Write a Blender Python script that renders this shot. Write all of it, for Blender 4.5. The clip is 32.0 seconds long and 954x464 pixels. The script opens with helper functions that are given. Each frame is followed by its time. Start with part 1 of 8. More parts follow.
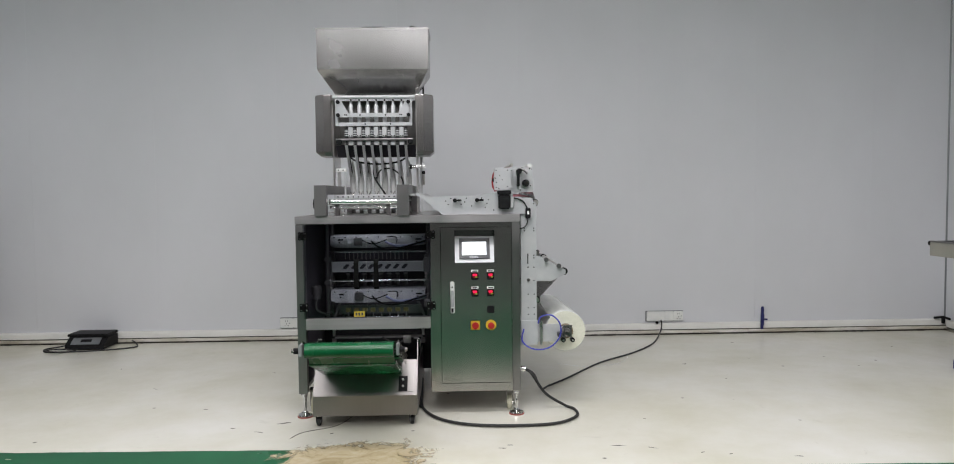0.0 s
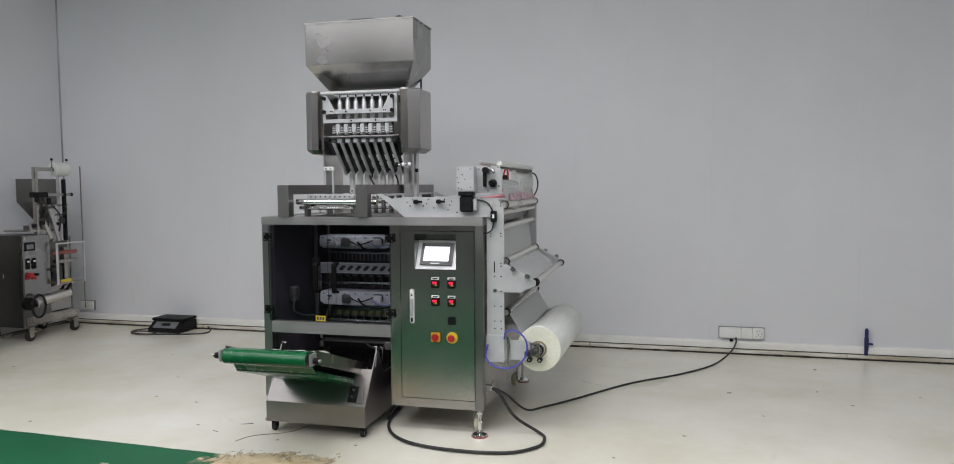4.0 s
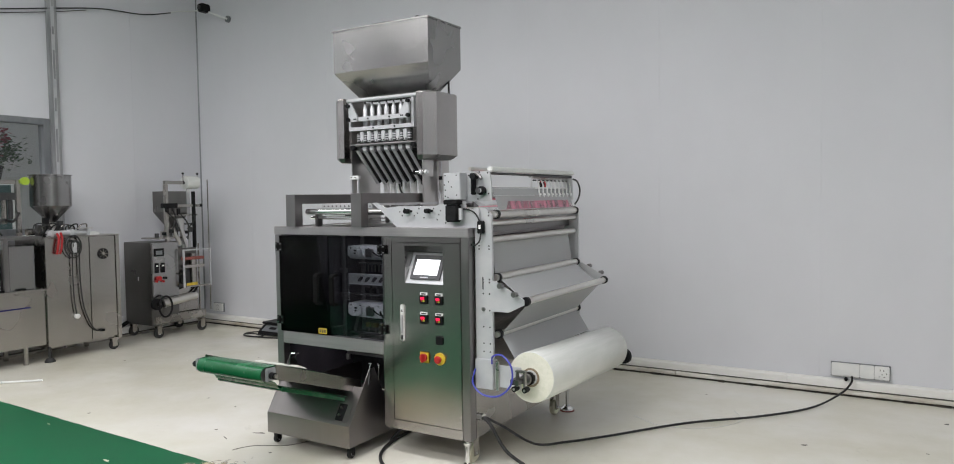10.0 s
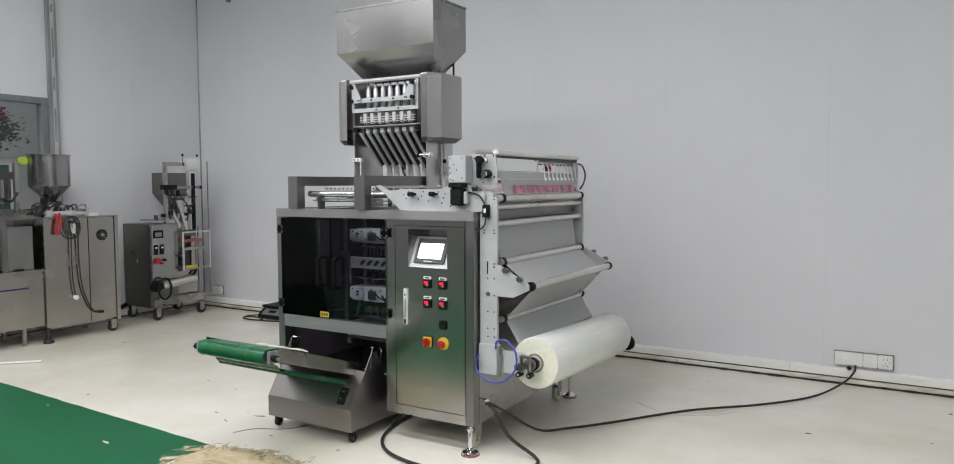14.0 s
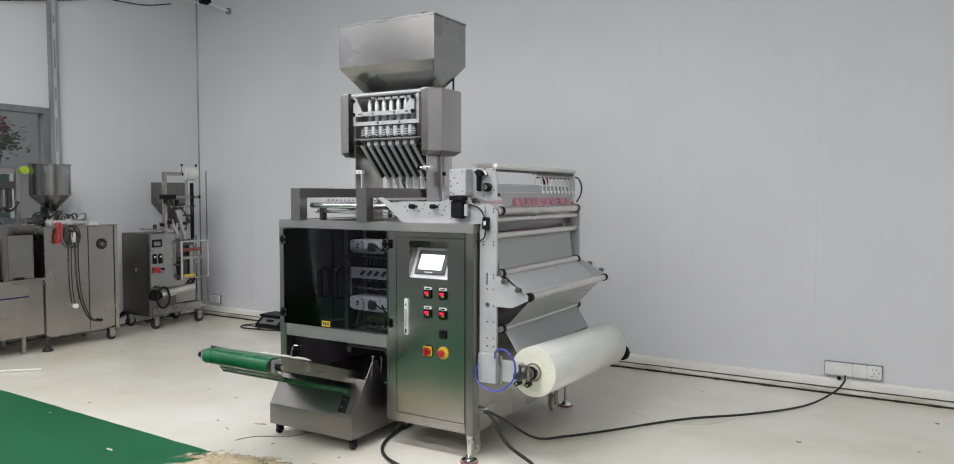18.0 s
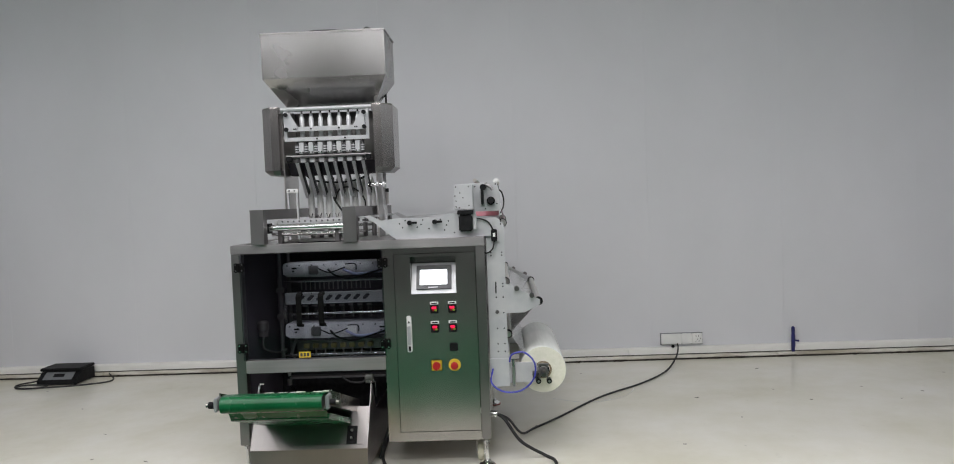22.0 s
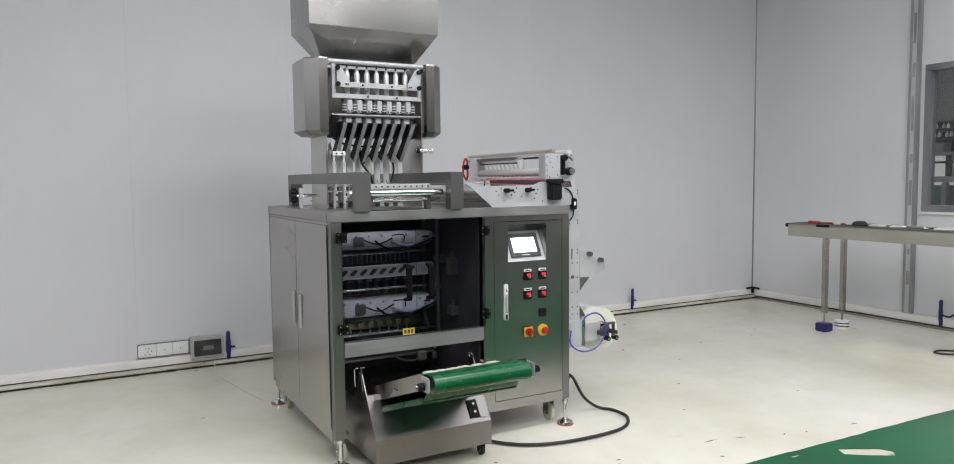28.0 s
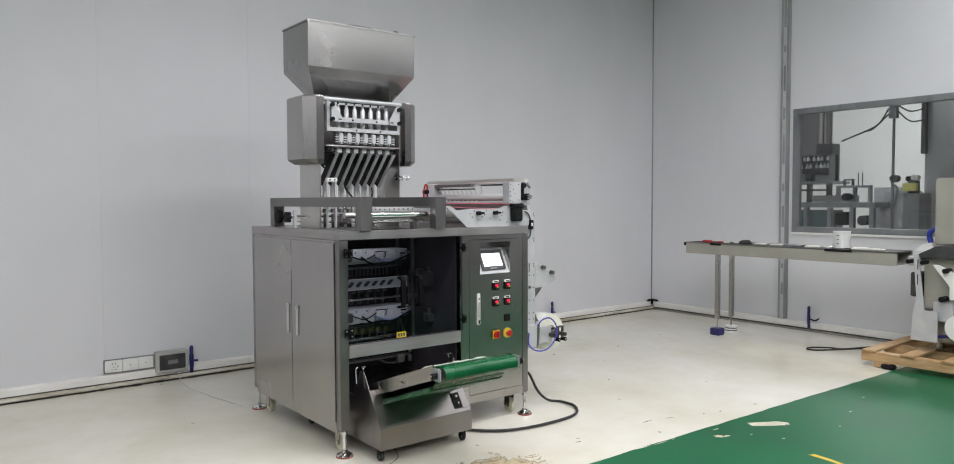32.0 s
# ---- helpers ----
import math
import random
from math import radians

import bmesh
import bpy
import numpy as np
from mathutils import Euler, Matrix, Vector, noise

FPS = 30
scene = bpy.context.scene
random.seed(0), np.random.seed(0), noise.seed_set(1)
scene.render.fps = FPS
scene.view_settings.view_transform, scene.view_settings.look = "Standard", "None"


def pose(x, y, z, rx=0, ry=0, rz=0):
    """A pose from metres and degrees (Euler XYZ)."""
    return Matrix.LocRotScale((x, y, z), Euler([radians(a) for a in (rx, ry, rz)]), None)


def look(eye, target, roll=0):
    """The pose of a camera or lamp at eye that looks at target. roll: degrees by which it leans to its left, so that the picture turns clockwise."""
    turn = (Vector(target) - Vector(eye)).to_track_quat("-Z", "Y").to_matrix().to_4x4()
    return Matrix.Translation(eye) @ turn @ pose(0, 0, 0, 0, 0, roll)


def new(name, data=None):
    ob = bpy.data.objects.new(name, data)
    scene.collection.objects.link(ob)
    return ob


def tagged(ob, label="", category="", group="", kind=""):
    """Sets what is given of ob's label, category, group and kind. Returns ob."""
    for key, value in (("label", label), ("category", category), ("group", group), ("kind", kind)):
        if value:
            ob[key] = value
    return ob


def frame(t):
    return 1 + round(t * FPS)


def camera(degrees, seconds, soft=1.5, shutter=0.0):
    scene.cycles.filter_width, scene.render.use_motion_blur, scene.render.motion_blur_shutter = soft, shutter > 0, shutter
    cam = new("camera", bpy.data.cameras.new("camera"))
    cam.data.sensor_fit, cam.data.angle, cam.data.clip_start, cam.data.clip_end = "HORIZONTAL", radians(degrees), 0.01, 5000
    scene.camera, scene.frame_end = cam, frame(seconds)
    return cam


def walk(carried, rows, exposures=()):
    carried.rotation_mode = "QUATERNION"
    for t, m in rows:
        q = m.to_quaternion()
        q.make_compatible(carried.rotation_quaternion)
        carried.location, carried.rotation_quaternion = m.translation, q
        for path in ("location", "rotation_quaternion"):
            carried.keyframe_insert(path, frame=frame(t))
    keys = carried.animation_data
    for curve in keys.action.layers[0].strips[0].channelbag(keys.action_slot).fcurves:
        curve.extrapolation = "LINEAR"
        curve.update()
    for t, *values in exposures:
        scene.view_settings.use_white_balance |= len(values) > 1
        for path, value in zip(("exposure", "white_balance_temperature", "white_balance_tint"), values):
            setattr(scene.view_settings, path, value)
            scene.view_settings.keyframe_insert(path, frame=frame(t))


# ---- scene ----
cam = camera(66.6, 32.0, soft=1.0)
PATH = [
    (0, (-0.371, -0.012, 1.291), (-0.309, 1.984, 1.188), -0.6),
    (0.5, (-0.211, 0.077, 1.303), (-0.177, 2.074, 1.205), -0.3),
    (1, (-0.005, 0.132, 1.307), (-0.11, 2.128, 1.244), 0.8),
    (1.5, (0.09, 0.195, 1.342), (-0.087, 2.184, 1.231), -1.4),
    (2, (0.185, 0.322, 1.336), (0.067, 2.317, 1.264), -0.7),
    (2.5, (0.404, 0.455, 1.321), (0.098, 2.431, 1.276), -0.8),
    (3, (0.612, 0.517, 1.316), (0.138, 2.458, 1.242), 0.7),
    (3.5, (0.754, 0.52, 1.325), (0.325, 2.471, 1.232), 0.7),
    (4, (0.918, 0.496, 1.342), (0.426, 2.43, 1.215), -0.4),
    (4.5, (1.112, 0.521, 1.328), (0.499, 2.422, 1.238), 1.2),
    (6.5, (1.559, 0.866, 1.313), (0.695, 2.666, 1.207), 1.0),
    (7, (1.617, 0.932, 1.308), (0.736, 2.724, 1.2), 0.3),
    (7.5, (1.637, 1.039, 1.299), (0.697, 2.802, 1.215), 0.9),
    (8, (1.671, 1.135, 1.294), (0.68, 2.871, 1.225), -0.3),
    (8.5, (1.736, 1.189, 1.307), (0.697, 2.897, 1.236), 1.0),
    (9, (1.824, 1.228, 1.312), (0.778, 2.93, 1.225), 0.8),
    (9.5, (1.855, 1.263, 1.307), (0.799, 2.959, 1.206), -0.4),
    (10, (1.832, 1.255, 1.317), (0.8, 2.965, 1.225), -0.8),
    (10.5, (1.833, 1.27, 1.308), (0.795, 2.978, 1.233), -0.6),
    (11, (1.814, 1.263, 1.309), (0.764, 2.963, 1.237), -0.9),
    (11.5, (1.8, 1.271, 1.31), (0.75, 2.971, 1.228), -0.8),
    (12, (1.79, 1.267, 1.31), (0.747, 2.971, 1.216), -0.5),
    (12.5, (1.788, 1.27, 1.312), (0.749, 2.975, 1.204), -0.5),
    (13, (1.784, 1.266, 1.305), (0.754, 2.976, 1.195), -0.2),
    (13.5, (1.786, 1.267, 1.306), (0.759, 2.979, 1.189), -0.2),
    (14, (1.783, 1.273, 1.304), (0.756, 2.984, 1.174), -0.2),
    (14.5, (1.782, 1.273, 1.305), (0.752, 2.982, 1.164), -0.2),
    (16.5, (1.776, 1.27, 1.306), (0.765, 2.989, 1.159), -0.2),
    (17, (1.776, 1.276, 1.302), (0.761, 2.994, 1.165), -0.0),
    (17.5, (1.784, 1.255, 1.302), (0.766, 2.972, 1.182), 0.1),
    (18, (1.797, 1.184, 1.321), (0.786, 2.906, 1.217), 0.1),
    (18.5, (1.703, 1.032, 1.329), (0.81, 2.82, 1.258), -0.9),
    (19, (1.608, 0.958, 1.318), (0.771, 2.774, 1.246), 1.5),
    (19.5, (1.356, 0.922, 1.308), (0.634, 2.784, 1.209), 1.0),
    (20, (1.129, 0.842, 1.314), (0.474, 2.73, 1.246), 0.9),
    (20.5, (0.878, 0.728, 1.314), (0.38, 2.663, 1.227), -1.5),
    (21, (0.625, 0.696, 1.326), (0.288, 2.664, 1.213), -1.8),
    (21.5, (0.379, 0.638, 1.338), (0.125, 2.62, 1.25), 0.7),
    (22, (0.107, 0.539, 1.352), (0.035, 2.536, 1.269), -2.2),
    (22.5, (-0.125, 0.553, 1.345), (-0.097, 2.551, 1.247), 0.3),
    (23, (-0.386, 0.543, 1.352), (-0.228, 2.535, 1.269), 0.8),
    (23.5, (-0.661, 0.519, 1.365), (-0.39, 2.499, 1.282), -3.2),
    (24, (-0.887, 0.576, 1.349), (-0.561, 2.546, 1.245), -0.7),
    (24.5, (-1.099, 0.663, 1.357), (-0.65, 2.61, 1.261), 0.5),
    (25, (-1.339, 0.705, 1.356), (-0.724, 2.607, 1.28), -1.1),
    (25.5, (-1.523, 0.721, 1.333), (-0.868, 2.609, 1.264), -1.0),
    (27.5, (-2.118, 0.935, 1.334), (-1.172, 2.69, 1.173), 0.2),
    (28, (-2.265, 1.071, 1.313), (-1.305, 2.819, 1.17), -0.6),
    (28.5, (-2.322, 1.109, 1.329), (-1.282, 2.812, 1.201), -0.2),
    (29, (-2.394, 1.144, 1.325), (-1.373, 2.86, 1.199), 0.2),
    (29.5, (-2.611, 1.158, 1.308), (-1.476, 2.801, 1.206), -1.5),
    (30, (-2.785, 1.077, 1.333), (-1.582, 2.669, 1.183), -1.5),
    (30.5, (-2.83, 1.007, 1.325), (-1.714, 2.66, 1.183), -0.8),
    (31, (-2.902, 0.892, 1.327), (-1.788, 2.55, 1.226), 0.5),
    (31.5, (-2.992, 0.866, 1.328), (-1.81, 2.477, 1.243), -0.9),
    (32, (-3.015, 0.849, 1.329), (-1.783, 2.422, 1.244), -0.2),
]
walk(cam, [(t, look(eye, target, roll)) for t, eye, target, roll in PATH],
     exposures=((0.0, -0.27), (3.5, -0.31), (5.0, -0.17), (6.5, -0.04), (12.0, -0.03), (19.0, -0.04), (20.3, -0.06), (21.0, -0.07), (21.6, -0.24), (22.2, -0.37), (25.2, -0.39), (26.3, -0.18), (27.3, -0.04), (32.0, -0.06)))

# ---- world and lights ----
world = bpy.data.worlds.new("world")
scene.world = world
world.use_nodes = True
world.node_tree.nodes["Background"].inputs[0].default_value = (0.75, 0.82, 0.9, 1)
world.node_tree.nodes["Background"].inputs[1].default_value = 0.1
scene.view_settings.exposure = 0.0
CEIL = 3.9
LAMP_W = 46.0
LAMPS = [(x, y) for y in (-1.5, 0.6, 2.7) for x in (-3.3, -0.4, 2.5)]


# ---- mesh helpers ----
ORG = {}


def thing(name, origin, label, category, group="", kind=""):
    ob = new(name)
    ob.location = origin
    ob.empty_display_size = 0.1
    ORG[ob.name] = Vector(origin)
    return tagged(ob, label, category, group, kind)


def finish(bm, name, mat, smooth=False, bevel=0.0):
    if bevel:
        es = [e for e in bm.edges if len(e.link_faces) == 2 and e.calc_face_angle(0) > 0.6]
        bmesh.ops.bevel(bm, geom=es, offset=bevel, segments=2, affect='EDGES', clamp_overlap=True)
    bmesh.ops.recalc_face_normals(bm, faces=bm.faces)
    me = bpy.data.meshes.new(name)
    bm.to_mesh(me)
    bm.free()
    for p in me.polygons:
        p.use_smooth = smooth
    if smooth:
        me.set_sharp_from_angle(angle=radians(38))
    me.materials.append(mat)
    return me


def part(name, bm, mat, parent, label="", smooth=False, bevel=0.0):
    """A mesh part under a thing or a part; its points are given in the world."""
    me = finish(bm, name, mat, smooth, bevel)
    o = ORG[parent.name]
    me.transform(Matrix.Translation(-o))
    ob = new(name, me)
    ob.parent = parent
    ORG[ob.name] = o
    return tagged(ob, label)


def solid(name, bm, mat, label="", category="", group="", kind="", smooth=False, bevel=0.0):
    """A one-mesh thing with its origin at the base of its middle."""
    me = finish(bm, name, mat, smooth, bevel)
    co = np.empty(len(me.vertices) * 3)
    me.vertices.foreach_get("co", co)
    co = co.reshape(-1, 3)
    lo, hi = co.min(0), co.max(0)
    o = Vector(((lo[0] + hi[0]) / 2, (lo[1] + hi[1]) / 2, lo[2]))
    me.transform(Matrix.Translation(-o))
    ob = new(name, me)
    ob.location = o
    ORG[ob.name] = o
    return tagged(ob, label, category, group, kind)


def box(x0, x1, y0, y1, z0, z1, bm=None):
    bm = bm or bmesh.new()
    m = Matrix.Translation(((x0 + x1) / 2, (y0 + y1) / 2, (z0 + z1) / 2)) @ Matrix.Diagonal((x1 - x0, y1 - y0, z1 - z0, 1))
    bmesh.ops.create_cube(bm, size=1, matrix=m)
    return bm


def cyl(a, b, r, r2=None, n=20, bm=None, caps=True):
    """A cylinder or cone from a to b."""
    bm = bm or bmesh.new()
    a, b = Vector(a), Vector(b)
    d = b - a
    m = Matrix.Translation((a + b) / 2) @ d.to_track_quat("Z", "Y").to_matrix().to_4x4()
    bmesh.ops.create_cone(bm, cap_ends=caps, segments=n, radius1=r, radius2=r if r2 is None else r2, depth=d.length, matrix=m)
    return bm


def prism(pts, axis, lo, hi, bm=None):
    """A polygon drawn in the plane across an axis, stretched from lo to hi along it."""
    bm = bm or bmesh.new()

    def at(p, w):
        return {"x": (w, p[0], p[1]), "y": (p[0], w, p[1]), "z": (p[0], p[1], w)}[axis]
    va = [bm.verts.new(at(p, lo)) for p in pts]
    vb = [bm.verts.new(at(p, hi)) for p in pts]
    bm.faces.new(va)
    bm.faces.new(vb[::-1])
    n = len(pts)
    for i in range(n):
        bm.faces.new((va[i], vb[i], vb[(i + 1) % n], va[(i + 1) % n]))
    return bm


def loft(rings, bm=None, caps=True):
    """Faces between rings of as many points each."""
    bm = bm or bmesh.new()
    vs = [[bm.verts.new(p) for p in r] for r in rings]
    n = len(rings[0])
    for a, b in zip(vs, vs[1:]):
        for i in range(n):
            bm.faces.new((a[i], a[(i + 1) % n], b[(i + 1) % n], b[i]))
    if caps:
        bm.faces.new(vs[0][::-1])
        bm.faces.new(vs[-1])
    return bm


def lathe(profile, centre, n=28, bm=None, axis="z"):
    """Radius and height pairs turned round an upright (or level) axis."""
    rings = []
    for r, h in profile:
        ring = []
        for i in range(n):
            c, s = math.cos(2 * math.pi * i / n) * r, math.sin(2 * math.pi * i / n) * r
            p = {"z": (c, s, h), "y": (c, h, s), "x": (h, c, s)}[axis]
            ring.append(tuple(Vector(p) + Vector(centre)))
        rings.append(ring)
    return loft(rings, bm)


def smooth_line(pts, steps=8):
    """Points of a soft curve through pts."""
    P = [Vector(p) for p in pts]
    out = []
    for i in range(len(P) - 1):
        p0, p1, p2, p3 = P[max(i - 1, 0)], P[i], P[i + 1], P[min(i + 2, len(P) - 1)]
        for k in range(steps):
            t = k / steps
            out.append(0.5 * ((2 * p1) + (p2 - p0) * t + (2 * p0 - 5 * p1 + 4 * p2 - p3) * t * t + (3 * p1 - p0 - 3 * p2 + p3) * t ** 3))
    out.append(P[-1])
    return out


def tube(pts, r, n=8, soft=True, bm=None, closed=False):
    """A round bar or cable along points."""
    P = smooth_line(pts) if soft else [Vector(p) for p in pts]
    rings = []
    up = Vector((0.13, 0.21, 0.97))
    for i, p in enumerate(P):
        d = (P[min(i + 1, len(P) - 1)] - P[max(i - 1, 0)]).normalized()
        u = d.cross(up)
        if u.length < 0.1:
            u = d.cross(Vector((1, 0, 0)))
        u.normalize()
        v = d.cross(u)
        rings.append([tuple(p + r * (math.cos(2 * math.pi * k / n) * u + math.sin(2 * math.pi * k / n) * v)) for k in range(n)])
    return loft(rings, bm)


def holed(x0, x1, z0, z1, hx0, hx1, hz0, hz1, y0, y1):
    """An upright sheet across y with a square opening through it, as one body."""
    bm = bmesh.new()
    out, inn = ((x0, z0), (x1, z0), (x1, z1), (x0, z1)), ((hx0, hz0), (hx1, hz0), (hx1, hz1), (hx0, hz1))
    v = {(k, i, y): bm.verts.new((p[0], y, p[1])) for k, ps in (("o", out), ("i", inn)) for i, p in enumerate(ps) for y in (y0, y1)}
    for i in range(4):
        j = (i + 1) % 4
        for y in (y0, y1):
            bm.faces.new((v["o", i, y], v["o", j, y], v["i", j, y], v["i", i, y]))
        for k in ("o", "i"):
            bm.faces.new((v[k, i, y0], v[k, j, y0], v[k, j, y1], v[k, i, y1]))
    return bm


# ---- materials ----
def material(name, colour, rough=0.5, metal=0.0, emit=0.0):
    m = bpy.data.materials.new(name)
    m.use_nodes = True
    b = m.node_tree.nodes["Principled BSDF"]
    b.inputs["Base Color"].default_value = (*colour, 1)
    b.inputs["Roughness"].default_value = rough
    b.inputs["Metallic"].default_value = metal
    if emit:
        b.inputs["Emission Color"].default_value = (*colour, 1)
        b.inputs["Emission Strength"].default_value = emit
    return m


def nodes_of(m):
    nt = m.node_tree
    return nt, nt.nodes["Principled BSDF"]


def add(nt, kind, **inputs):
    nd = nt.nodes.new(kind)
    for k, v in inputs.items():
        nd.inputs[k.replace("_", " ")].default_value = v
    return nd


def coords(nt, scale=(1, 1, 1)):
    tc = nt.nodes.new("ShaderNodeNewGeometry")
    mp = nt.nodes.new("ShaderNodeMapping")
    mp.inputs["Scale"].default_value = scale
    nt.links.new(tc.outputs["Position"], mp.inputs["Vector"])
    return mp.outputs["Vector"]


def ramp(nt, fac, stops):
    r = nt.nodes.new("ShaderNodeValToRGB")
    els = r.color_ramp.elements
    while len(els) < len(stops):
        els.new(0.5)
    for e, (p, c) in zip(els, stops):
        e.position, e.color = p, (*c, 1) if len(c) == 3 else c
    nt.links.new(fac, r.inputs["Fac"])
    return r.outputs["Color"]


def mottled(name, c1, c2, rough=0.5, metal=0.0, scale=(6, 6, 6), bump=0.0, fine=60.0, rough2=None, spread=(0.35, 0.65)):
    """Two shades by a coarse noise, a fine noise in the relief and in the gloss."""
    m = material(name, c1, rough, metal)
    nt, b = nodes_of(m)
    v = coords(nt, scale)
    n1 = add(nt, "ShaderNodeTexNoise", Scale=1.0, Detail=5.0, Roughness=0.6)
    nt.links.new(v, n1.inputs["Vector"])
    nt.links.new(ramp(nt, n1.outputs["Fac"], [(spread[0], c1), (spread[1], c2)]), b.inputs["Base Color"])
    n2 = add(nt, "ShaderNodeTexNoise", Scale=fine, Detail=3.0)
    nt.links.new(coords(nt), n2.inputs["Vector"])
    if rough2 is not None:
        mr = nt.nodes.new("ShaderNodeMapRange")
        mr.inputs["To Min"].default_value, mr.inputs["To Max"].default_value = rough, rough2
        nt.links.new(n1.outputs["Fac"], mr.inputs["Value"])
        nt.links.new(mr.outputs["Result"], b.inputs["Roughness"])
    if bump:
        bp = add(nt, "ShaderNodeBump", Strength=bump, Distance=0.002)
        nt.links.new(n2.outputs["Fac"], bp.inputs["Height"])
        nt.links.new(bp.outputs["Normal"], b.inputs["Normal"])
    return m


def brushed(name, c=0.56, rough=0.3, scale=(2, 2, 260), tint=(1.0, 0.975, 0.93), bump=0.12, spread=0.07, smear=2.5, streak=(16, 16, 0.7), lines=0.03):
    """Stainless steel with faint wide smears and, where bump is set, a long brushed grain."""
    m = material(name, (c * tint[0], c * tint[1], c * tint[2]), rough, 1.0)
    nt, b = nodes_of(m)
    s = add(nt, "ShaderNodeTexNoise", Scale=smear, Detail=3.0, Roughness=0.5)
    nt.links.new(coords(nt), s.inputs["Vector"])
    mr = nt.nodes.new("ShaderNodeMapRange")
    mr.inputs["From Min"].default_value, mr.inputs["From Max"].default_value = 0.3, 0.7
    mr.inputs["To Min"].default_value, mr.inputs["To Max"].default_value = rough - spread, rough + spread
    nt.links.new(s.outputs["Fac"], mr.inputs["Value"])
    nt.links.new(mr.outputs["Result"], b.inputs["Roughness"])
    if bump:
        g = add(nt, "ShaderNodeTexNoise", Scale=1.0, Detail=4.0, Roughness=0.7)
        nt.links.new(coords(nt, scale), g.inputs["Vector"])
        bp = add(nt, "ShaderNodeBump", Strength=bump, Distance=0.0006)
        nt.links.new(g.outputs["Fac"], bp.inputs["Height"])
        nt.links.new(bp.outputs["Normal"], b.inputs["Normal"])
    lo, hi = [0.90 * c * k for k in tint], [1.05 * c * k for k in tint]
    k = add(nt, "ShaderNodeTexNoise", Scale=1.0, Detail=3.0, Roughness=0.6)
    nt.links.new(coords(nt, streak), k.inputs["Vector"])
    mx = nt.nodes.new("ShaderNodeMixRGB")
    mx.blend_type = "MULTIPLY"
    mx.inputs[0].default_value = 1.0
    nt.links.new(ramp(nt, s.outputs["Fac"], [(0.3, lo), (0.7, hi)]), mx.inputs[1])
    nt.links.new(ramp(nt, k.outputs["Fac"], [(0.32, (1 - lines,) * 3), (0.68, (1 + lines * 0.6,) * 3)]), mx.inputs[2])
    nt.links.new(mx.outputs[0], b.inputs["Base Color"])
    return m


def clear(name, tint, gloss=0.03, ior=1.45, body=0.0, body_colour=(0.8, 0.8, 0.8), sheen=1.0):
    """A clear sheet: what lies behind it, tinted, under a gloss; body is the share of milky plastic."""
    m = bpy.data.materials.new(name)
    m.use_nodes = True
    nt = m.node_tree
    nt.nodes.remove(nt.nodes["Principled BSDF"])
    out = nt.nodes["Material Output"]
    tr = nt.nodes.new("ShaderNodeBsdfTransparent")
    tr.inputs["Color"].default_value = (*tint, 1)
    gl = nt.nodes.new("ShaderNodeBsdfGlossy")
    gl.inputs["Roughness"].default_value = gloss
    gl.inputs["Color"].default_value = (sheen, sheen, sheen, 1)
    fr = nt.nodes.new("ShaderNodeFresnel")
    fr.inputs["IOR"].default_value = ior
    mx = nt.nodes.new("ShaderNodeMixShader")
    nt.links.new(fr.outputs[0], mx.inputs[0])
    first = tr.outputs[0]
    if body:
        df = nt.nodes.new("ShaderNodeBsdfDiffuse")
        df.inputs["Color"].default_value = (*body_colour, 1)
        m2 = nt.nodes.new("ShaderNodeMixShader")
        m2.inputs[0].default_value = body
        nt.links.new(tr.outputs[0], m2.inputs[1])
        nt.links.new(df.outputs[0], m2.inputs[2])
        first = m2.outputs[0]
    nt.links.new(first, mx.inputs[1])
    nt.links.new(gl.outputs[0], mx.inputs[2])
    nt.links.new(mx.outputs[0], out.inputs["Surface"])
    return m


STEEL = brushed("brushed_steel", 0.60, 0.34, tint=(1.0, 0.97, 0.95), bump=0.02, streak=(9, 9, 9))
STEEL_RAIL = brushed("bright_brushed_rail", 0.49, 0.47, tint=(1.0, 0.945, 0.96), bump=0.02, spread=0.09, smear=4.0, streak=(2, 2, 120), lines=0.06)
STEEL_POST = brushed("grey_brushed_post", 0.31, 0.38, tint=(1.0, 0.95, 0.955), bump=0.0)
STEEL_V = brushed("brushed_steel_sheet", 0.445, 0.25, tint=(1.0, 0.955, 0.935), bump=0.0, spread=0.03)
STEEL_HOP = brushed("satin_steel_sheet", 0.36, 0.25, tint=(1.0, 0.985, 0.97), bump=0.0, spread=0.04, smear=3.0)
STEEL_DULL = brushed("dull_steel_tube", 0.27, 0.42, (200, 200, 3), (1.0, 0.955, 0.965), bump=0.0)
STEEL_OLD = brushed("worn_steel_sheet", 0.42, 0.24, (3, 3, 120), (1.0, 0.95, 0.89), bump=0.03)
STEEL_CART = brushed("smooth_steel_cover", 0.30, 0.35, tint=(1.0, 0.935, 0.92), bump=0.0, spread=0.03)
STEEL_DARK = brushed("dark_steel_sheet", 0.20, 0.33, bump=0.0)
CHROME = material("polished_chrome", (0.78, 0.78, 0.78), 0.12, 1.0)
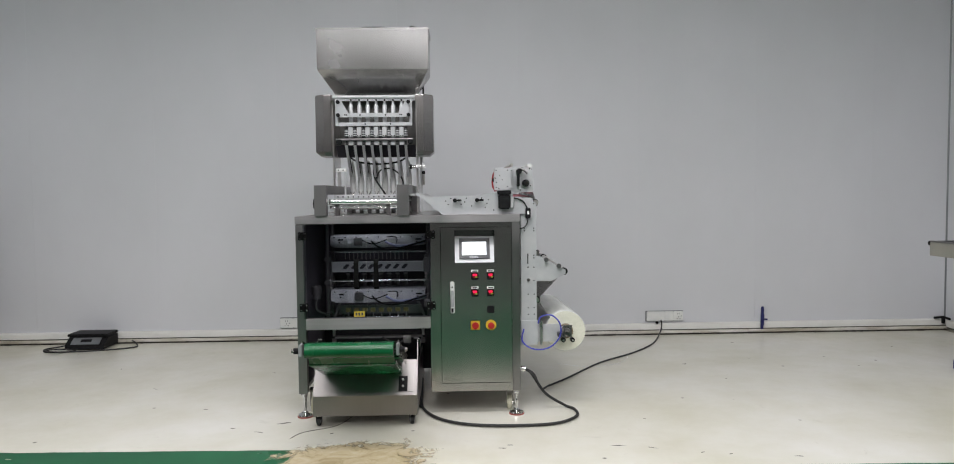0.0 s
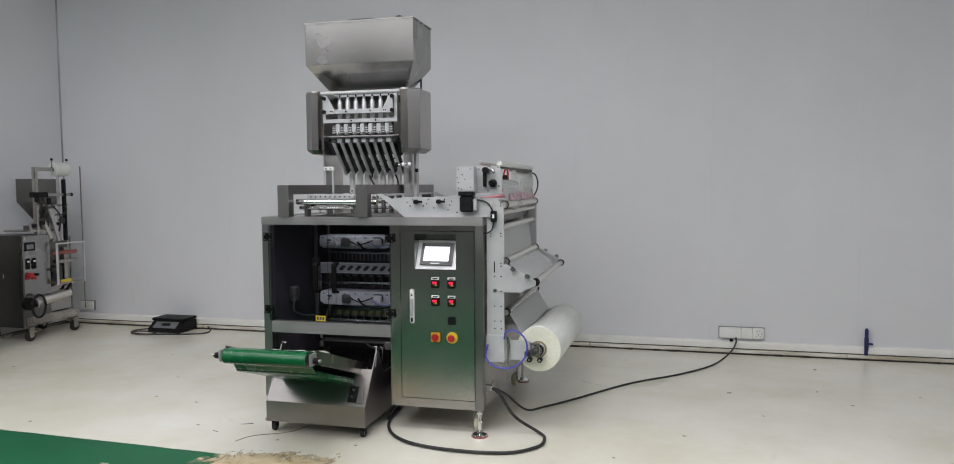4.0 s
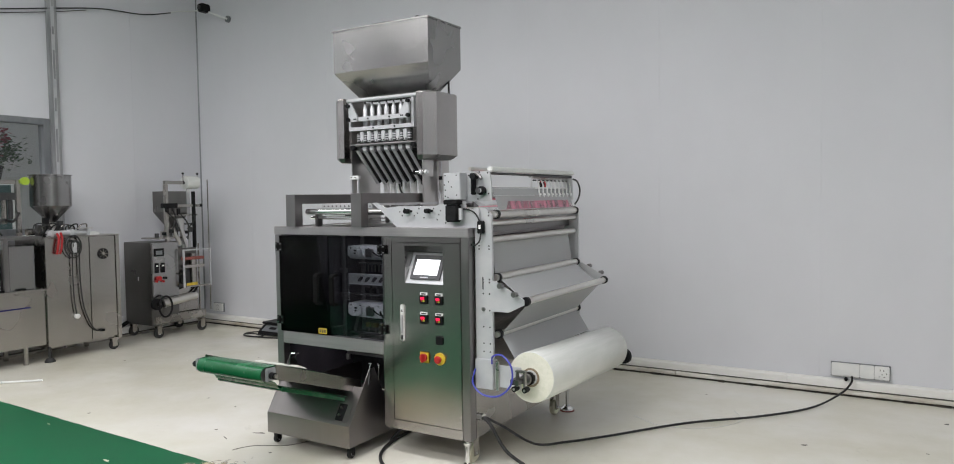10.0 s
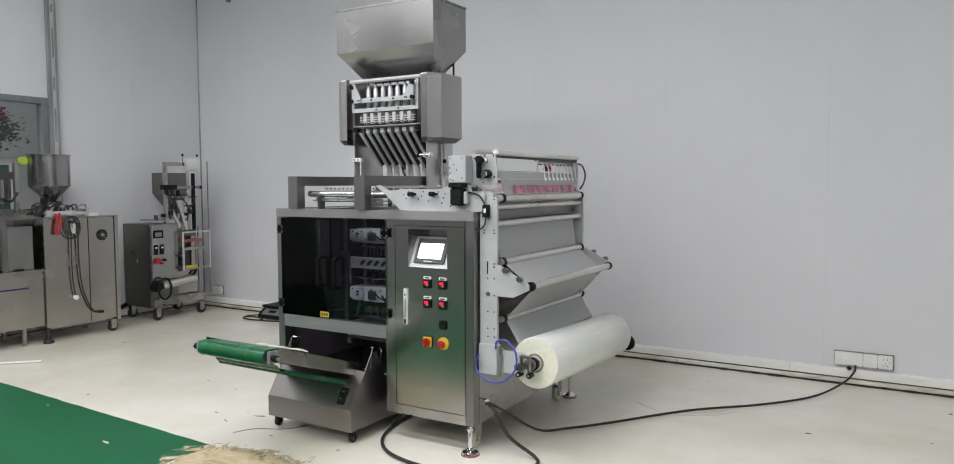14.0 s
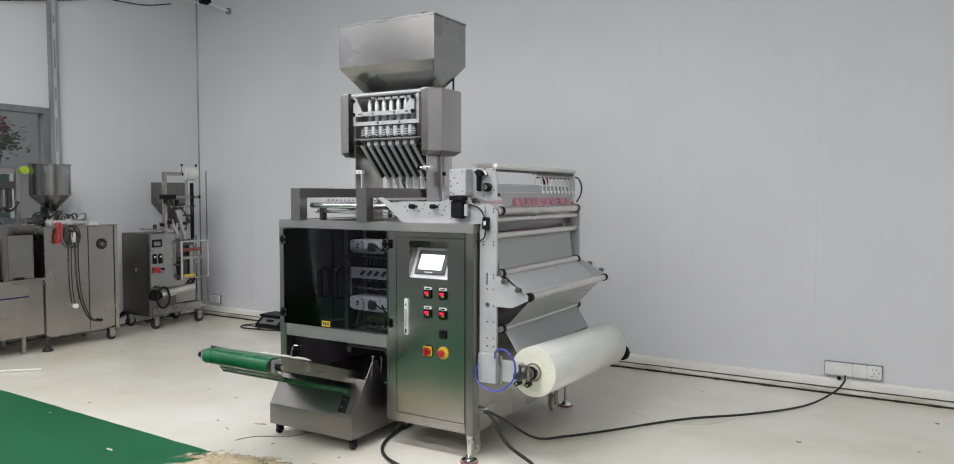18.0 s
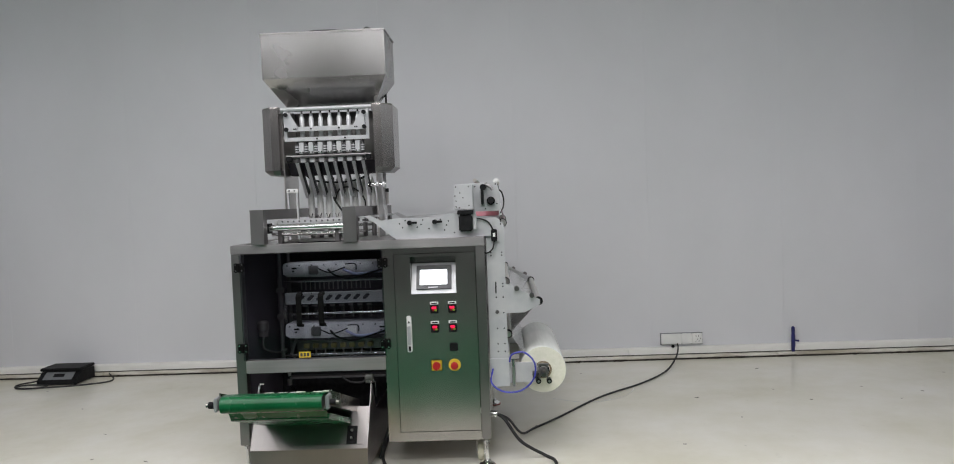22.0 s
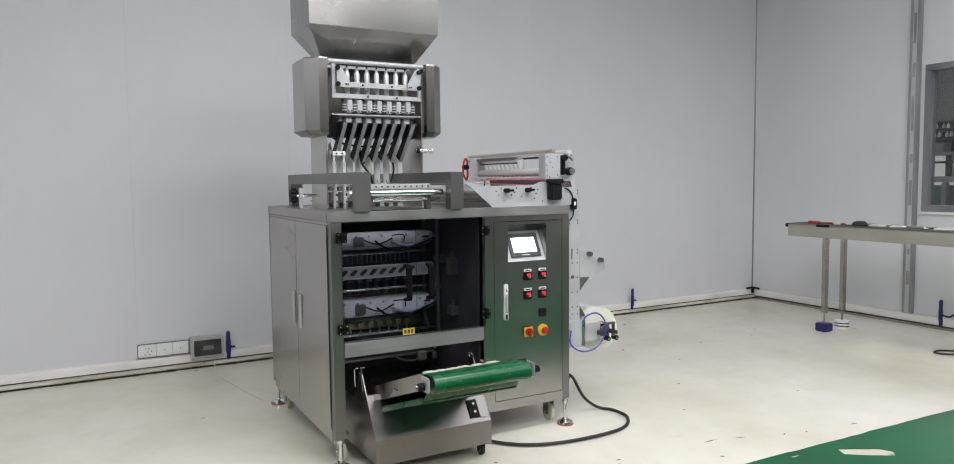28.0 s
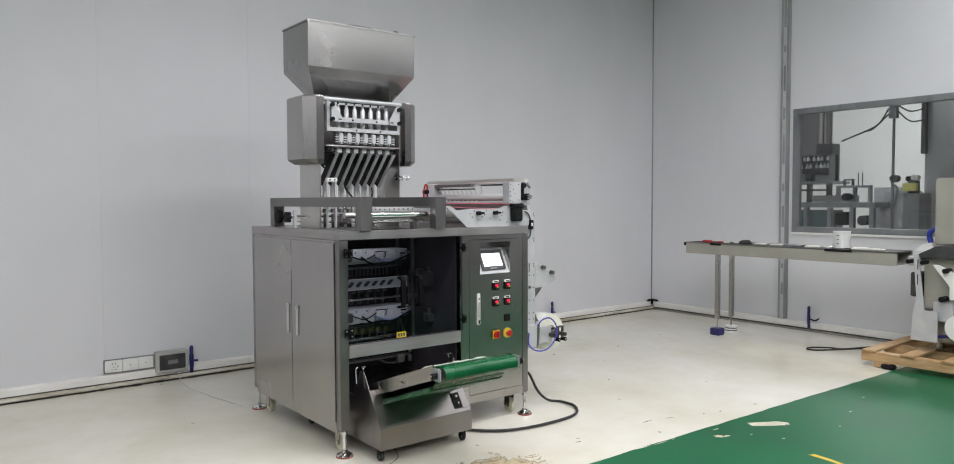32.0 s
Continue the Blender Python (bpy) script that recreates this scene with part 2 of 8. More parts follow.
ALU = mottled("white_anodised_aluminium", (0.52, 0.53, 0.55), (0.60, 0.60, 0.61), 0.38, 0.25, (9, 9, 9), 0.05)
ALU_ROLL = brushed("anodised_roller", 0.74, 0.33, (3, 160, 3), bump=0.04)
WALLM = mottled("painted_wall_panel", (0.672, 0.680, 0.708), (0.738, 0.742, 0.778), 0.48, 0, (0.7, 0.7, 0.45), 0.05, 40, 0.56, (0.3, 0.7))
CEILM = mottled("ceiling_board", (0.72, 0.73, 0.73), (0.76, 0.76, 0.76), 0.8, 0, (2, 2, 2), 0.1)
TRIMM = mottled("white_trunking_plastic", (0.80, 0.79, 0.76), (0.90, 0.89, 0.86), 0.45, 0, (3, 3, 14), 0.03)
# black for floor dirt and for the shade painted under the conduit
GAPBLACKM = mottled("black_gap_shade_and_dirt", (0.012, 0.011, 0.009), (0.06, 0.05, 0.038), 0.85, 0, (14, 14, 30))
DIRTYM = mottled("dirty_white_conduit", (0.40, 0.36, 0.28), (0.80, 0.78, 0.72), 0.5, 0, (2.2, 9, 9), 0.05)
# dark for scuffs and for the shade painted under the trunking
GAPM = mottled("dark_gap_shade_and_dirt", (0.05, 0.048, 0.04), (0.16, 0.15, 0.12), 0.8, 0, (9, 9, 30))
BLACK = mottled("black_plastic", (0.008, 0.008, 0.009), (0.018, 0.018, 0.019), 0.5, 0, (40, 40, 40), 0.05)
INKY = mottled("matt_black_grip", (0.003, 0.003, 0.003), (0.006, 0.006, 0.006), 0.75, 0, (40, 40, 40))
INKY.node_tree.nodes["Principled BSDF"].inputs["Specular IOR Level"].default_value = 0.08
BLACK.node_tree.nodes["Principled BSDF"].inputs["Specular IOR Level"].default_value = 0.12
RUBBER = mottled("black_rubber", (0.012, 0.012, 0.012), (0.03, 0.03, 0.03), 0.62, 0, (30, 30, 30), 0.1)
DARKM = mottled("dark_grey_metal", (0.05, 0.05, 0.055), (0.09, 0.09, 0.09), 0.45, 0.5, (12, 12, 12), 0.05)
WHITEP = mottled("white_plastic", (0.78, 0.79, 0.78), (0.85, 0.85, 0.83), 0.4, 0, (12, 12, 12), 0.03)
CREAM = mottled("cream_nylon", (0.62, 0.60, 0.45), (0.7, 0.68, 0.55), 0.45, 0, (30, 30, 30), 0.05)
CREAMPAINT = mottled("cream_powder_coat", (0.31, 0.30, 0.26), (0.37, 0.36, 0.31), 0.5, 0, (3, 3, 3), 0.08)
RED = mottled("red_plastic", (0.36, 0.014, 0.018), (0.44, 0.022, 0.022), 0.35, 0, (40, 40, 40))
REDSOFT = mottled("dull_red_rubber", (0.27, 0.075, 0.06), (0.36, 0.12, 0.10), 0.6, 0, (60, 60, 60))
YELLOW = mottled("yellow_plastic", (0.60, 0.42, 0.03), (0.68, 0.50, 0.05), 0.4, 0, (40, 40, 40))
LIME = mottled("lime_plastic", (0.38, 0.55, 0.04), (0.44, 0.62, 0.06), 0.4, 0, (20, 20, 20))
BLUE = mottled("blue_plastic", (0.015, 0.03, 0.28), (0.03, 0.05, 0.36), 0.4, 0, (40, 40, 40))
NAVY = mottled("navy_plastic", (0.01, 0.012, 0.10), (0.02, 0.022, 0.14), 0.4, 0, (40, 40, 40))
BLUETUBE = material("blue_air_hose", (0.06, 0.07, 0.42), 0.3)
BELT = mottled("green_belt", (0.003, 0.088, 0.028), (0.006, 0.118, 0.040), 0.2, 0, (7, 7, 7), 0.04, 90, 0.34)


def pink_film():
    """Clear film with soft slanting stripes of pink print."""
    m = clear("pink_printed_film", (1.0, 0.95, 0.96), 0.2, 1.3, 0.4, (0.85, 0.36, 0.47))
    nt = m.node_tree
    mix = [nd for nd in nt.nodes if nd.type == "MIX_SHADER" and nd.inputs[2].links and nd.inputs[2].links[0].from_node.type == "BSDF_DIFFUSE"][0]
    n1 = add(nt, "ShaderNodeTexNoise", Scale=1.0, Detail=3.0, Roughness=0.6, Distortion=0.4)
    mp = nt.nodes.new("ShaderNodeMapping")
    mp.inputs["Rotation"].default_value = (0.5, 0, 0)
    mp.inputs["Scale"].default_value = (6, 22, 8)
    tc = nt.nodes.new("ShaderNodeNewGeometry")
    nt.links.new(tc.outputs["Position"], mp.inputs["Vector"])
    nt.links.new(mp.outputs["Vector"], n1.inputs["Vector"])
    nt.links.new(ramp(nt, n1.outputs["Fac"], [(0.36, (0.12, 0.12, 0.12)), (0.64, (0.68, 0.68, 0.68))]), mix.inputs[0])
    return m


PINKFILM = pink_film()
CARDBOARD = mottled("brown_cardboard", (0.22, 0.17, 0.11), (0.30, 0.24, 0.16), 0.8, 0, (40, 40, 40))
PINKWEB = mottled("pink_printed_web", (0.72, 0.10, 0.17), (0.78, 0.34, 0.40), 0.4, 0, (9, 30, 9))
FILMROLL = mottled("clear_film_on_the_roll", (0.72, 0.74, 0.70), (0.80, 0.81, 0.78), 0.22, 0, (60, 3, 3), 0.02)
FILMEND = mottled("yellowish_film_edge", (0.72, 0.72, 0.60), (0.80, 0.79, 0.68), 0.35, 0, (50, 50, 50), 0.03)
FILM = clear("thin_clear_film", (0.97, 0.97, 0.97), 0.2, 1.35, 0.42, (0.84, 0.85, 0.86))
SMOKE = clear("smoked_acrylic", (0.80, 0.81, 0.85), 0.03, 1.45, sheen=0.22)
MILKY = clear("milky_funnel_plastic", (0.9, 0.9, 0.9), 0.25, 1.4, 0.88, (0.88, 0.88, 0.87))
# the shade inside the machine is put into this dark colour
INSIDE = mottled("shaded_inside_dark", (0.046, 0.040, 0.052), (0.066, 0.058, 0.072), 0.6, 0, (9, 9, 9))
GLASS = clear("window_glass", (0.90, 0.92, 0.92), 0.01, 1.45)
FROST = clear("frosted_plastic", (0.85, 0.86, 0.86), 0.3, 1.4, 0.75, (0.82, 0.83, 0.82))
WOOD = mottled("pine_wood", (0.42, 0.26, 0.12), (0.55, 0.37, 0.2), 0.65, 0, (2, 9, 40), 0.2)
FRAMEM = mottled("grey_aluminium_frame", (0.20, 0.21, 0.225), (0.27, 0.28, 0.29), 0.4, 0.4, (9, 9, 2), 0.04)
POSTM = mottled("worn_grey_post", (0.27, 0.275, 0.285), (0.42, 0.425, 0.43), 0.4, 0.3, (12, 12, 2.2), 0.04)
SCREEN = material("lit_touch_screen", (0.93, 0.95, 1.0), 0.3, 0, 1.7)
LAMPM = material("lit_lamp_diffuser", (0.95, 0.97, 1.0), 0.5, 0, 3.0)
REDLIT = material("lit_red_lens", (0.90, 0.02, 0.11), 0.3, 0, 0.45)
LEAF = mottled("leaf_green", (0.02, 0.06, 0.02), (0.05, 0.11, 0.035), 0.5, 0, (30, 30, 30))
PETAL = mottled("dull_red_petal", (0.25, 0.03, 0.05), (0.38, 0.06, 0.08), 0.6, 0, (40, 40, 40))
TEAL = mottled("teal_grey_glass_panel", (0.08, 0.13, 0.13), (0.11, 0.16, 0.16), 0.2, 0, (4, 4, 4))
JAWM = mottled("white_jaw_paint", (0.52, 0.54, 0.57), (0.72, 0.73, 0.75), 0.38, 0.0, (14, 14, 14), 0.05)
PALEBLUE = mottled("pale_blue_sleeve", (0.30, 0.34, 0.55), (0.38, 0.42, 0.62), 0.4, 0, (30, 30, 30))
BRASSY = mottled("dull_brass", (0.26, 0.22, 0.09), (0.36, 0.31, 0.15), 0.4, 0.7, (30, 30, 30))
SACHET = mottled("white_sachet_film", (0.68, 0.68, 0.60), (0.8, 0.8, 0.74), 0.3, 0, (60, 60, 60), 0.2)


def floor_paint():
    m = material("white_epoxy_floor", (0.62, 0.61, 0.55), 0.35)
    nt, b = nodes_of(m)
    n1 = add(nt, "ShaderNodeTexNoise", Scale=0.9, Detail=6.0, Roughness=0.62)
    nt.links.new(coords(nt), n1.inputs["Vector"])
    c = ramp(nt, n1.outputs["Fac"], [(0.3, (0.66, 0.63, 0.50)), (0.5, (0.75, 0.725, 0.63)), (0.68, (0.82, 0.80, 0.74))])
    n2 = add(nt, "ShaderNodeTexNoise", Scale=7.0, Detail=7.0, Roughness=0.7, Distortion=0.6)
    nt.links.new(coords(nt), n2.inputs["Vector"])
    dirt = ramp(nt, n2.outputs["Fac"], [(0.62, (0, 0, 0)), (0.86, (0.45, 0.45, 0.45))])
    mx = nt.nodes.new("ShaderNodeMixRGB")
    nt.links.new(dirt, mx.inputs[0])
    nt.links.new(c, mx.inputs[1])
    mx.inputs[2].default_value = (0.36, 0.34, 0.28, 1)
    v = nt.nodes.new("ShaderNodeTexVoronoi")
    v.inputs["Scale"].default_value = 3.2
    nt.links.new(coords(nt), v.inputs["Vector"])
    spot = ramp(nt, v.outputs["Distance"], [(0.022, (0.85, 0.85, 0.85)), (0.045, (0, 0, 0))])
    m2 = nt.nodes.new("ShaderNodeMixRGB")
    nt.links.new(spot, m2.inputs[0])
    nt.links.new(mx.outputs[0], m2.inputs[1])
    m2.inputs[2].default_value = (0.14, 0.13, 0.11, 1)
    nt.links.new(m2.outputs[0], b.inputs["Base Color"])
    mr = nt.nodes.new("ShaderNodeMapRange")
    mr.inputs["To Min"].default_value, mr.inputs["To Max"].default_value = 0.14, 0.32
    nt.links.new(n2.outputs["Fac"], mr.inputs["Value"])
    nt.links.new(mr.outputs["Result"], b.inputs["Roughness"])
    n3 = add(nt, "ShaderNodeTexNoise", Scale=18.0, Detail=2.0)
    nt.links.new(coords(nt), n3.inputs["Vector"])
    bp = add(nt, "ShaderNodeBump", Strength=0.12, Distance=0.002)
    nt.links.new(n3.outputs["Fac"], bp.inputs["Height"])
    nt.links.new(bp.outputs["Normal"], b.inputs["Normal"])
    return m


def stain_paint():
    m = material("dried_beige_stain", (0.5, 0.4, 0.24), 0.6)
    nt, b = nodes_of(m)
    n1 = add(nt, "ShaderNodeTexNoise", Scale=9.0, Detail=7.0, Roughness=0.7, Distortion=0.8)
    nt.links.new(coords(nt), n1.inputs["Vector"])
    nt.links.new(ramp(nt, n1.outputs["Fac"], [(0.3, (0.30, 0.22, 0.10)), (0.5, (0.52, 0.43, 0.27)), (0.7, (0.62, 0.55, 0.4))]), b.inputs["Base Color"])
    tc = nt.nodes.new("ShaderNodeTexCoord")
    mp = nt.nodes.new("ShaderNodeMapping")
    mp.inputs["Location"].default_value = (-1, -1, -1)
    mp.inputs["Scale"].default_value = (2, 2, 2)
    nt.links.new(tc.outputs["Generated"], mp.inputs["Vector"])
    ln = nt.nodes.new("ShaderNodeVectorMath")
    ln.operation = "MULTIPLY"
    ln.inputs[1].default_value = (1, 1, 0)
    nt.links.new(mp.outputs[0], ln.inputs[0])
    le = nt.nodes.new("ShaderNodeVectorMath")
    le.operation = "LENGTH"
    nt.links.new(ln.outputs[0], le.inputs[0])
    ma = nt.nodes.new("ShaderNodeMath")
    ma.operation = "MULTIPLY_ADD"
    ma.inputs[1].default_value = -0.75
    nt.links.new(le.outputs["Value"], ma.inputs[0])
    nt.links.new(n1.outputs["Fac"], ma.inputs[2])
    al = ramp(nt, ma.outputs[0], [(0.0, (0, 0, 0)), (0.10, (0.9, 0.9, 0.9))])
    nt.links.new(al, b.inputs["Alpha"])
    return m


FLOORM = floor_paint()
STAIN = stain_paint()
GREENF = mottled("green_floor_paint", (0.005, 0.096, 0.038), (0.010, 0.128, 0.053), 0.34, 0, (2, 2, 2), 0.06, 25, 0.50)
GREENF.node_tree.nodes["Principled BSDF"].inputs["Specular IOR Level"].default_value = 0.3
CHIP = mottled("bare_floor_patch", (0.5, 0.47, 0.34), (0.62, 0.6, 0.5), 0.6, 0, (30, 30, 30))

# ---- the room ----
# YF sets an unseen hall deep and unlit, to darken reflections in steel
XL, XR, YB, YF = -4.885, 4.17, 6.54, -22.0
solid("floor", box(XL - 4, XR + 6.5, YF - 0.2, YB + 2.5, -0.1, 0.0), FLOORM, "cream-white epoxy floor with scuffs and small stains", "floor", kind="structure")


def ragged(x0, x1, ya, yb, n, amp, depth_to, z0, z1, seed):
    rnd = random.Random(seed)
    top = [(x0 + (x1 - x0) * i / n, ya + (yb - ya) * i / n + rnd.uniform(-amp, amp)) for i in range(n + 1)]
    return prism(top + [(x1, depth_to), (x0, depth_to)], "z", z0, z1)


solid("green_walkway", ragged(XL + 0.002, -1.20, 3.77, 3.645, 60, 0.003, 0.2, 0.0, 0.003, 3), GREENF, "glossy green painted walkway on the factory floor", "walkway", kind="structure")
solid("green_walkway", ragged(-1.199, XR - 0.002, 3.37, 3.225, 70, 0.004, 0.2, 0.0, 0.003, 4), GREENF, "glossy green painted walkway with chipped edge", "walkway", kind="structure")
# unseen floor, made dark so that the steel doors reflect less light
solid("floor_south", box(XL + 0.002, XR - 0.002, YF + 0.002, 0.198, 0.0005, 0.0028), mottled("unseen_hall_floor_grey", (0.13, 0.13, 0.125), (0.19, 0.19, 0.18), 0.5, 0, (1.5, 1.5, 1.5), 0.1), "unseen dark grey hall floor that dims the steel's reflections", "floor", kind="structure")
solid("floor_stain", box(-1.44, -0.32, 3.10, 3.87, 0.0045, 0.0065), STAIN, "dried beige glue stain on the floor", "stain", kind="structure")
rnd = random.Random(9)
for cx, cy, w, d in ((0.539, 3.185, 0.035, 0.028), (0.575, 3.16, 0.03, 0.012), (1.03, 3.06, 0.03, 0.008), (0.785, 2.94, 0.012, 0.008), (0.71, 3.09, 0.010, 0.007), (0.632, 3.27, 0.03, 0.006), (0.05, 3.333, 0.07, 0.006), (0.19, 3.318, 0.06, 0.005), (0.30, 3.315, 0.015, 0.006), (1.6, 2.95, 0.02, 0.006), (1.25, 2.85, 0.012, 0.006), (2.0, 3.05, 0.02, 0.008), (-0.6, 3.30, 0.03, 0.006), (-1.7, 3.4, 0.04, 0.010), (-2.6, 3.6, 0.02, 0.006), (-3.1, 3.25, 0.03, 0.008)):
    n, pts = 17, []
    for k in range(n):
        a = 2 * math.pi * k / n
        r = rnd.uniform(0.5, 1.05)
        pts.append((cx + w * r * math.cos(a), cy + d * r * math.sin(a) - 0.1 * w * r * math.cos(a)))
    solid("paint_chip", prism(pts, "z", 0.0032, 0.0040), CHIP, "bare patch where green floor paint has chipped off", "floor patch", "paint chips", "structure")
solid("paint_chip", prism([(0.856, 3.172), (0.884, 3.222), (1.052, 3.128), (1.078, 3.075), (1.046, 3.044), (0.955, 3.096)], "z", 0.0032, 0.0040), CHIP, "long bare patch where green floor paint has flaked off", "floor patch", "paint chips", "structure")
solid("yellow_tape", prism([(0.640, 2.72), (0.672, 2.705), (0.66, 2.60), (0.640, 2.50), (0.615, 2.49), (0.630, 2.60)], "z", 0.0032, 0.0045), YELLOW, "torn strip of yellow tape stuck on the green walkway", "tape", kind="structure")
for cx, cy, w, d in ((-0.137, 3.618, 0.03, 0.008), (-0.10, 3.66, 0.02, 0.006), (0.45, 3.62, 0.05, 0.006), (0.62, 3.58, 0.03, 0.005), (0.85, 3.50, 0.02, 0.006), (0.98, 3.47, 0.015, 0.006), (1.3, 3.42, 0.03, 0.006), (0.7, 4.05, 0.012, 0.009), (1.05, 4.45, 0.014, 0.008), (1.5, 4.9, 0.010, 0.008), (1.35, 5.35, 0.02, 0.014), (1.9, 5.5, 0.012, 0.010), (2.0, 6.1, 0.018, 0.02), (2.6, 5.2, 0.010, 0.008), (-1.9, 4.4, 0.02, 0.006), (-2.4, 4.9, 0.03, 0.005), (-1.7, 5.3, 0.018, 0.006), (-2.9, 5.5, 0.012, 0.008), (-1.46, 3.95, 0.04, 0.004), (-1.35, 4.10, 0.05, 0.012), (-1.62, 4.02, 0.02, 0.008), (-1.05, 3.90, 0.012, 0.01)):
    n, pts = 9, []
    turn = rnd.uniform(-0.5, 0.5)
    for k in range(n):
        a = 2 * math.pi * k / n
        r = rnd.uniform(0.4, 1.0)
        px, py = w * r * math.cos(a), d * r * math.sin(a)
        pts.append((cx + px * math.cos(turn) - py * math.sin(turn), cy + px * math.sin(turn) + py * math.cos(turn)))
    solid("floor_scuff", prism(pts, "z", 0.0004, 0.0010), GAPM, "small dark scuff on the cream floor", "floor mark", "floor scuffs", "structure")

# the rear wall stands as insulated panels with fine upright joints
wall_b = solid("wall_north", box(XL - 0.2, XR + 0.2, YB + 0.05, YB + 0.15, 0, CEIL), WALLM, "grey-white sandwich panel factory wall", "wall", kind="structure")
seams = [XL] + [1.3 + 1.08 * k for k in range(-5, 3)] + [XR]
for a, b in zip(seams, seams[1:]):
    part("wall_panel", box(a + 0.0003, b - 0.0003, YB, YB + 0.05, 0, CEIL), WALLM, wall_b)


# unseen side walls south of y 0, greyed to dim the steel's reflections
HALLM = mottled("unseen_hall_wall_grey", (0.24, 0.24, 0.25), (0.30, 0.30, 0.31), 0.6, 0, (0.7, 0.7, 0.45), 0.05, 40)


def side_wall(name, x, out, y_open, z_open, yseams):
    """A side wall with one window opening; out is its outer side."""
    lo, hi = sorted((x, x + out * 0.08))
    w = thing(name, (x, 1.0, 0), "grey-white panel wall with a long window", "wall", kind="structure")
    (ya, yb), (za, zb) = y_open, z_open
    cuts = sorted([y for y in yseams if not ya < y < yb] + [YF, ya, yb, YB])
    for a, b in zip(cuts, cuts[1:]):
        if a >= ya and b <= yb:
            part("wall_panel", box(lo, hi, a, b, 0, za), WALLM, w)
            part("wall_panel", box(lo, hi, a, b, zb, CEIL), WALLM, w)
        else:
            part("wall_panel", box(lo, hi, a + 0.0003, b - 0.0003, 0, CEIL), WALLM if b > 0.1 else HALLM, w)
    return w


side_wall("wall_east", XR, 1, (1.6, 4.745), (1.0, 2.258), (-2.0, 0.0, 5.6))
side_wall("wall_west", XL, -1, (1.8, 4.92), (1.05, 2.09), (-2.0, 0.0, 5.75))
# unseen wall, set far off to keep the reflected hall dark
solid("wall_south", box(XL - 0.2, XR + 0.2, YF - 0.1, YF, 0, CEIL), WALLM, "unseen closing wall at the far end of the deepened hall", "wall", kind="structure")
solid("ceiling", box(XL - 0.2, XR + 0.2, YF - 0.1, YB + 0.15, CEIL, CEIL + 0.1), CEILM, "plain white board ceiling", "ceiling", kind="structure")

for i, (x, y) in enumerate(LAMPS):
    t = thing("ceiling_light", (x, y, CEIL - 0.07), "long white ceiling lamp with a lit diffuser", "lamp", "ceiling lights")
    part("housing", box(x - 1.28, x + 1.28, y - 0.28, y + 0.28, CEIL - 0.05, CEIL - 0.001), WHITEP, t, bevel=0.004)
    part("diffuser", box(x - 1.26, x + 1.26, y - 0.26, y + 0.26, CEIL - 0.07, CEIL - 0.051), LAMPM, t, "lit white diffuser")
    ld = bpy.data.lights.new("lamp_light", "AREA")
    ld.shape, ld.size, ld.size_y, ld.energy = "RECTANGLE", 2.5, 0.5, LAMP_W * {-3.3: 0.71, -0.4: 1.50, 2.5: 0.36}[x]
    ld.color = (1.0, 0.968, 0.985)
    lo = new("lamp_light", ld)
    lo.location = (x, y, CEIL - 0.08)

# trunking along the foot of the walls, over a gap coloured dark for shade and dirt
bb = thing("baseboard", (0, YB, 0), "white plastic cable trunking along the wall foot", "trunking", kind="structure")
for a, b in zip((XL, -2.9, -0.9, 1.1, 3.0), (-2.9, -0.9, 1.1, 3.0, XR)):
    part("trunking_length", prism([(YB - 0.001, 0.040), (YB - 0.034, 0.044), (YB - 0.036, 0.088), (YB - 0.028, 0.097), (YB - 0.001, 0.100)], "x", a + 0.001, b - 0.001), TRIMM, bb)
part("wall_foot", box(XL, XR, YB - 0.030, YB - 0.001, 0.0, 0.039), GAPM, bb, "strip under the trunking, dark for gap shade and dirt")
for a, b in zip((XL, -3.3, -1.52, 0.35, 2.3), (-3.3, -1.52, 0.35, 2.3, XR)):
    part("floor_conduit", prism([(YB - 0.031, 0.010), (YB - 0.052, 0.010), (YB - 0.056, 0.015), (YB - 0.054, 0.030), (YB - 0.046, 0.035), (YB - 0.031, 0.035)], "x", a + 0.003, b - 0.003), DIRTYM, bb, "dirty white conduit along the floor")
# the conduit's shadow gap is drawn as black strips, mixed with dirt
part("floor_gap", box(XL, XR, YB - 0.050, YB - 0.031, 0.0, 0.0095), GAPBLACKM, bb, "black strip for shade and dirt under the conduit")
part("floor_joint", ragged(XL, XR, YB - 0.062, YB - 0.060, 110, 0.004, YB - 0.0505, 0.0002, 0.0035, 31), GAPBLACKM, bb, "ragged black line of dirt and gap shade along the floor")
rnd = random.Random(17)
for k in range(44):
    x = rnd.uniform(XL + 0.3, XR - 0.2)
    w = rnd.uniform(0.015, 0.09)
    part("dirt_clump", prism([(YB - 0.0565, 0.0), (YB - 0.062 - rnd.uniform(0, 0.012), 0.0), (YB - 0.058, rnd.uniform(0.005, 0.012)), (YB - 0.0565, 0.013)], "x", x, x + w), GAPBLACKM, bb, "clump of dark dirt")
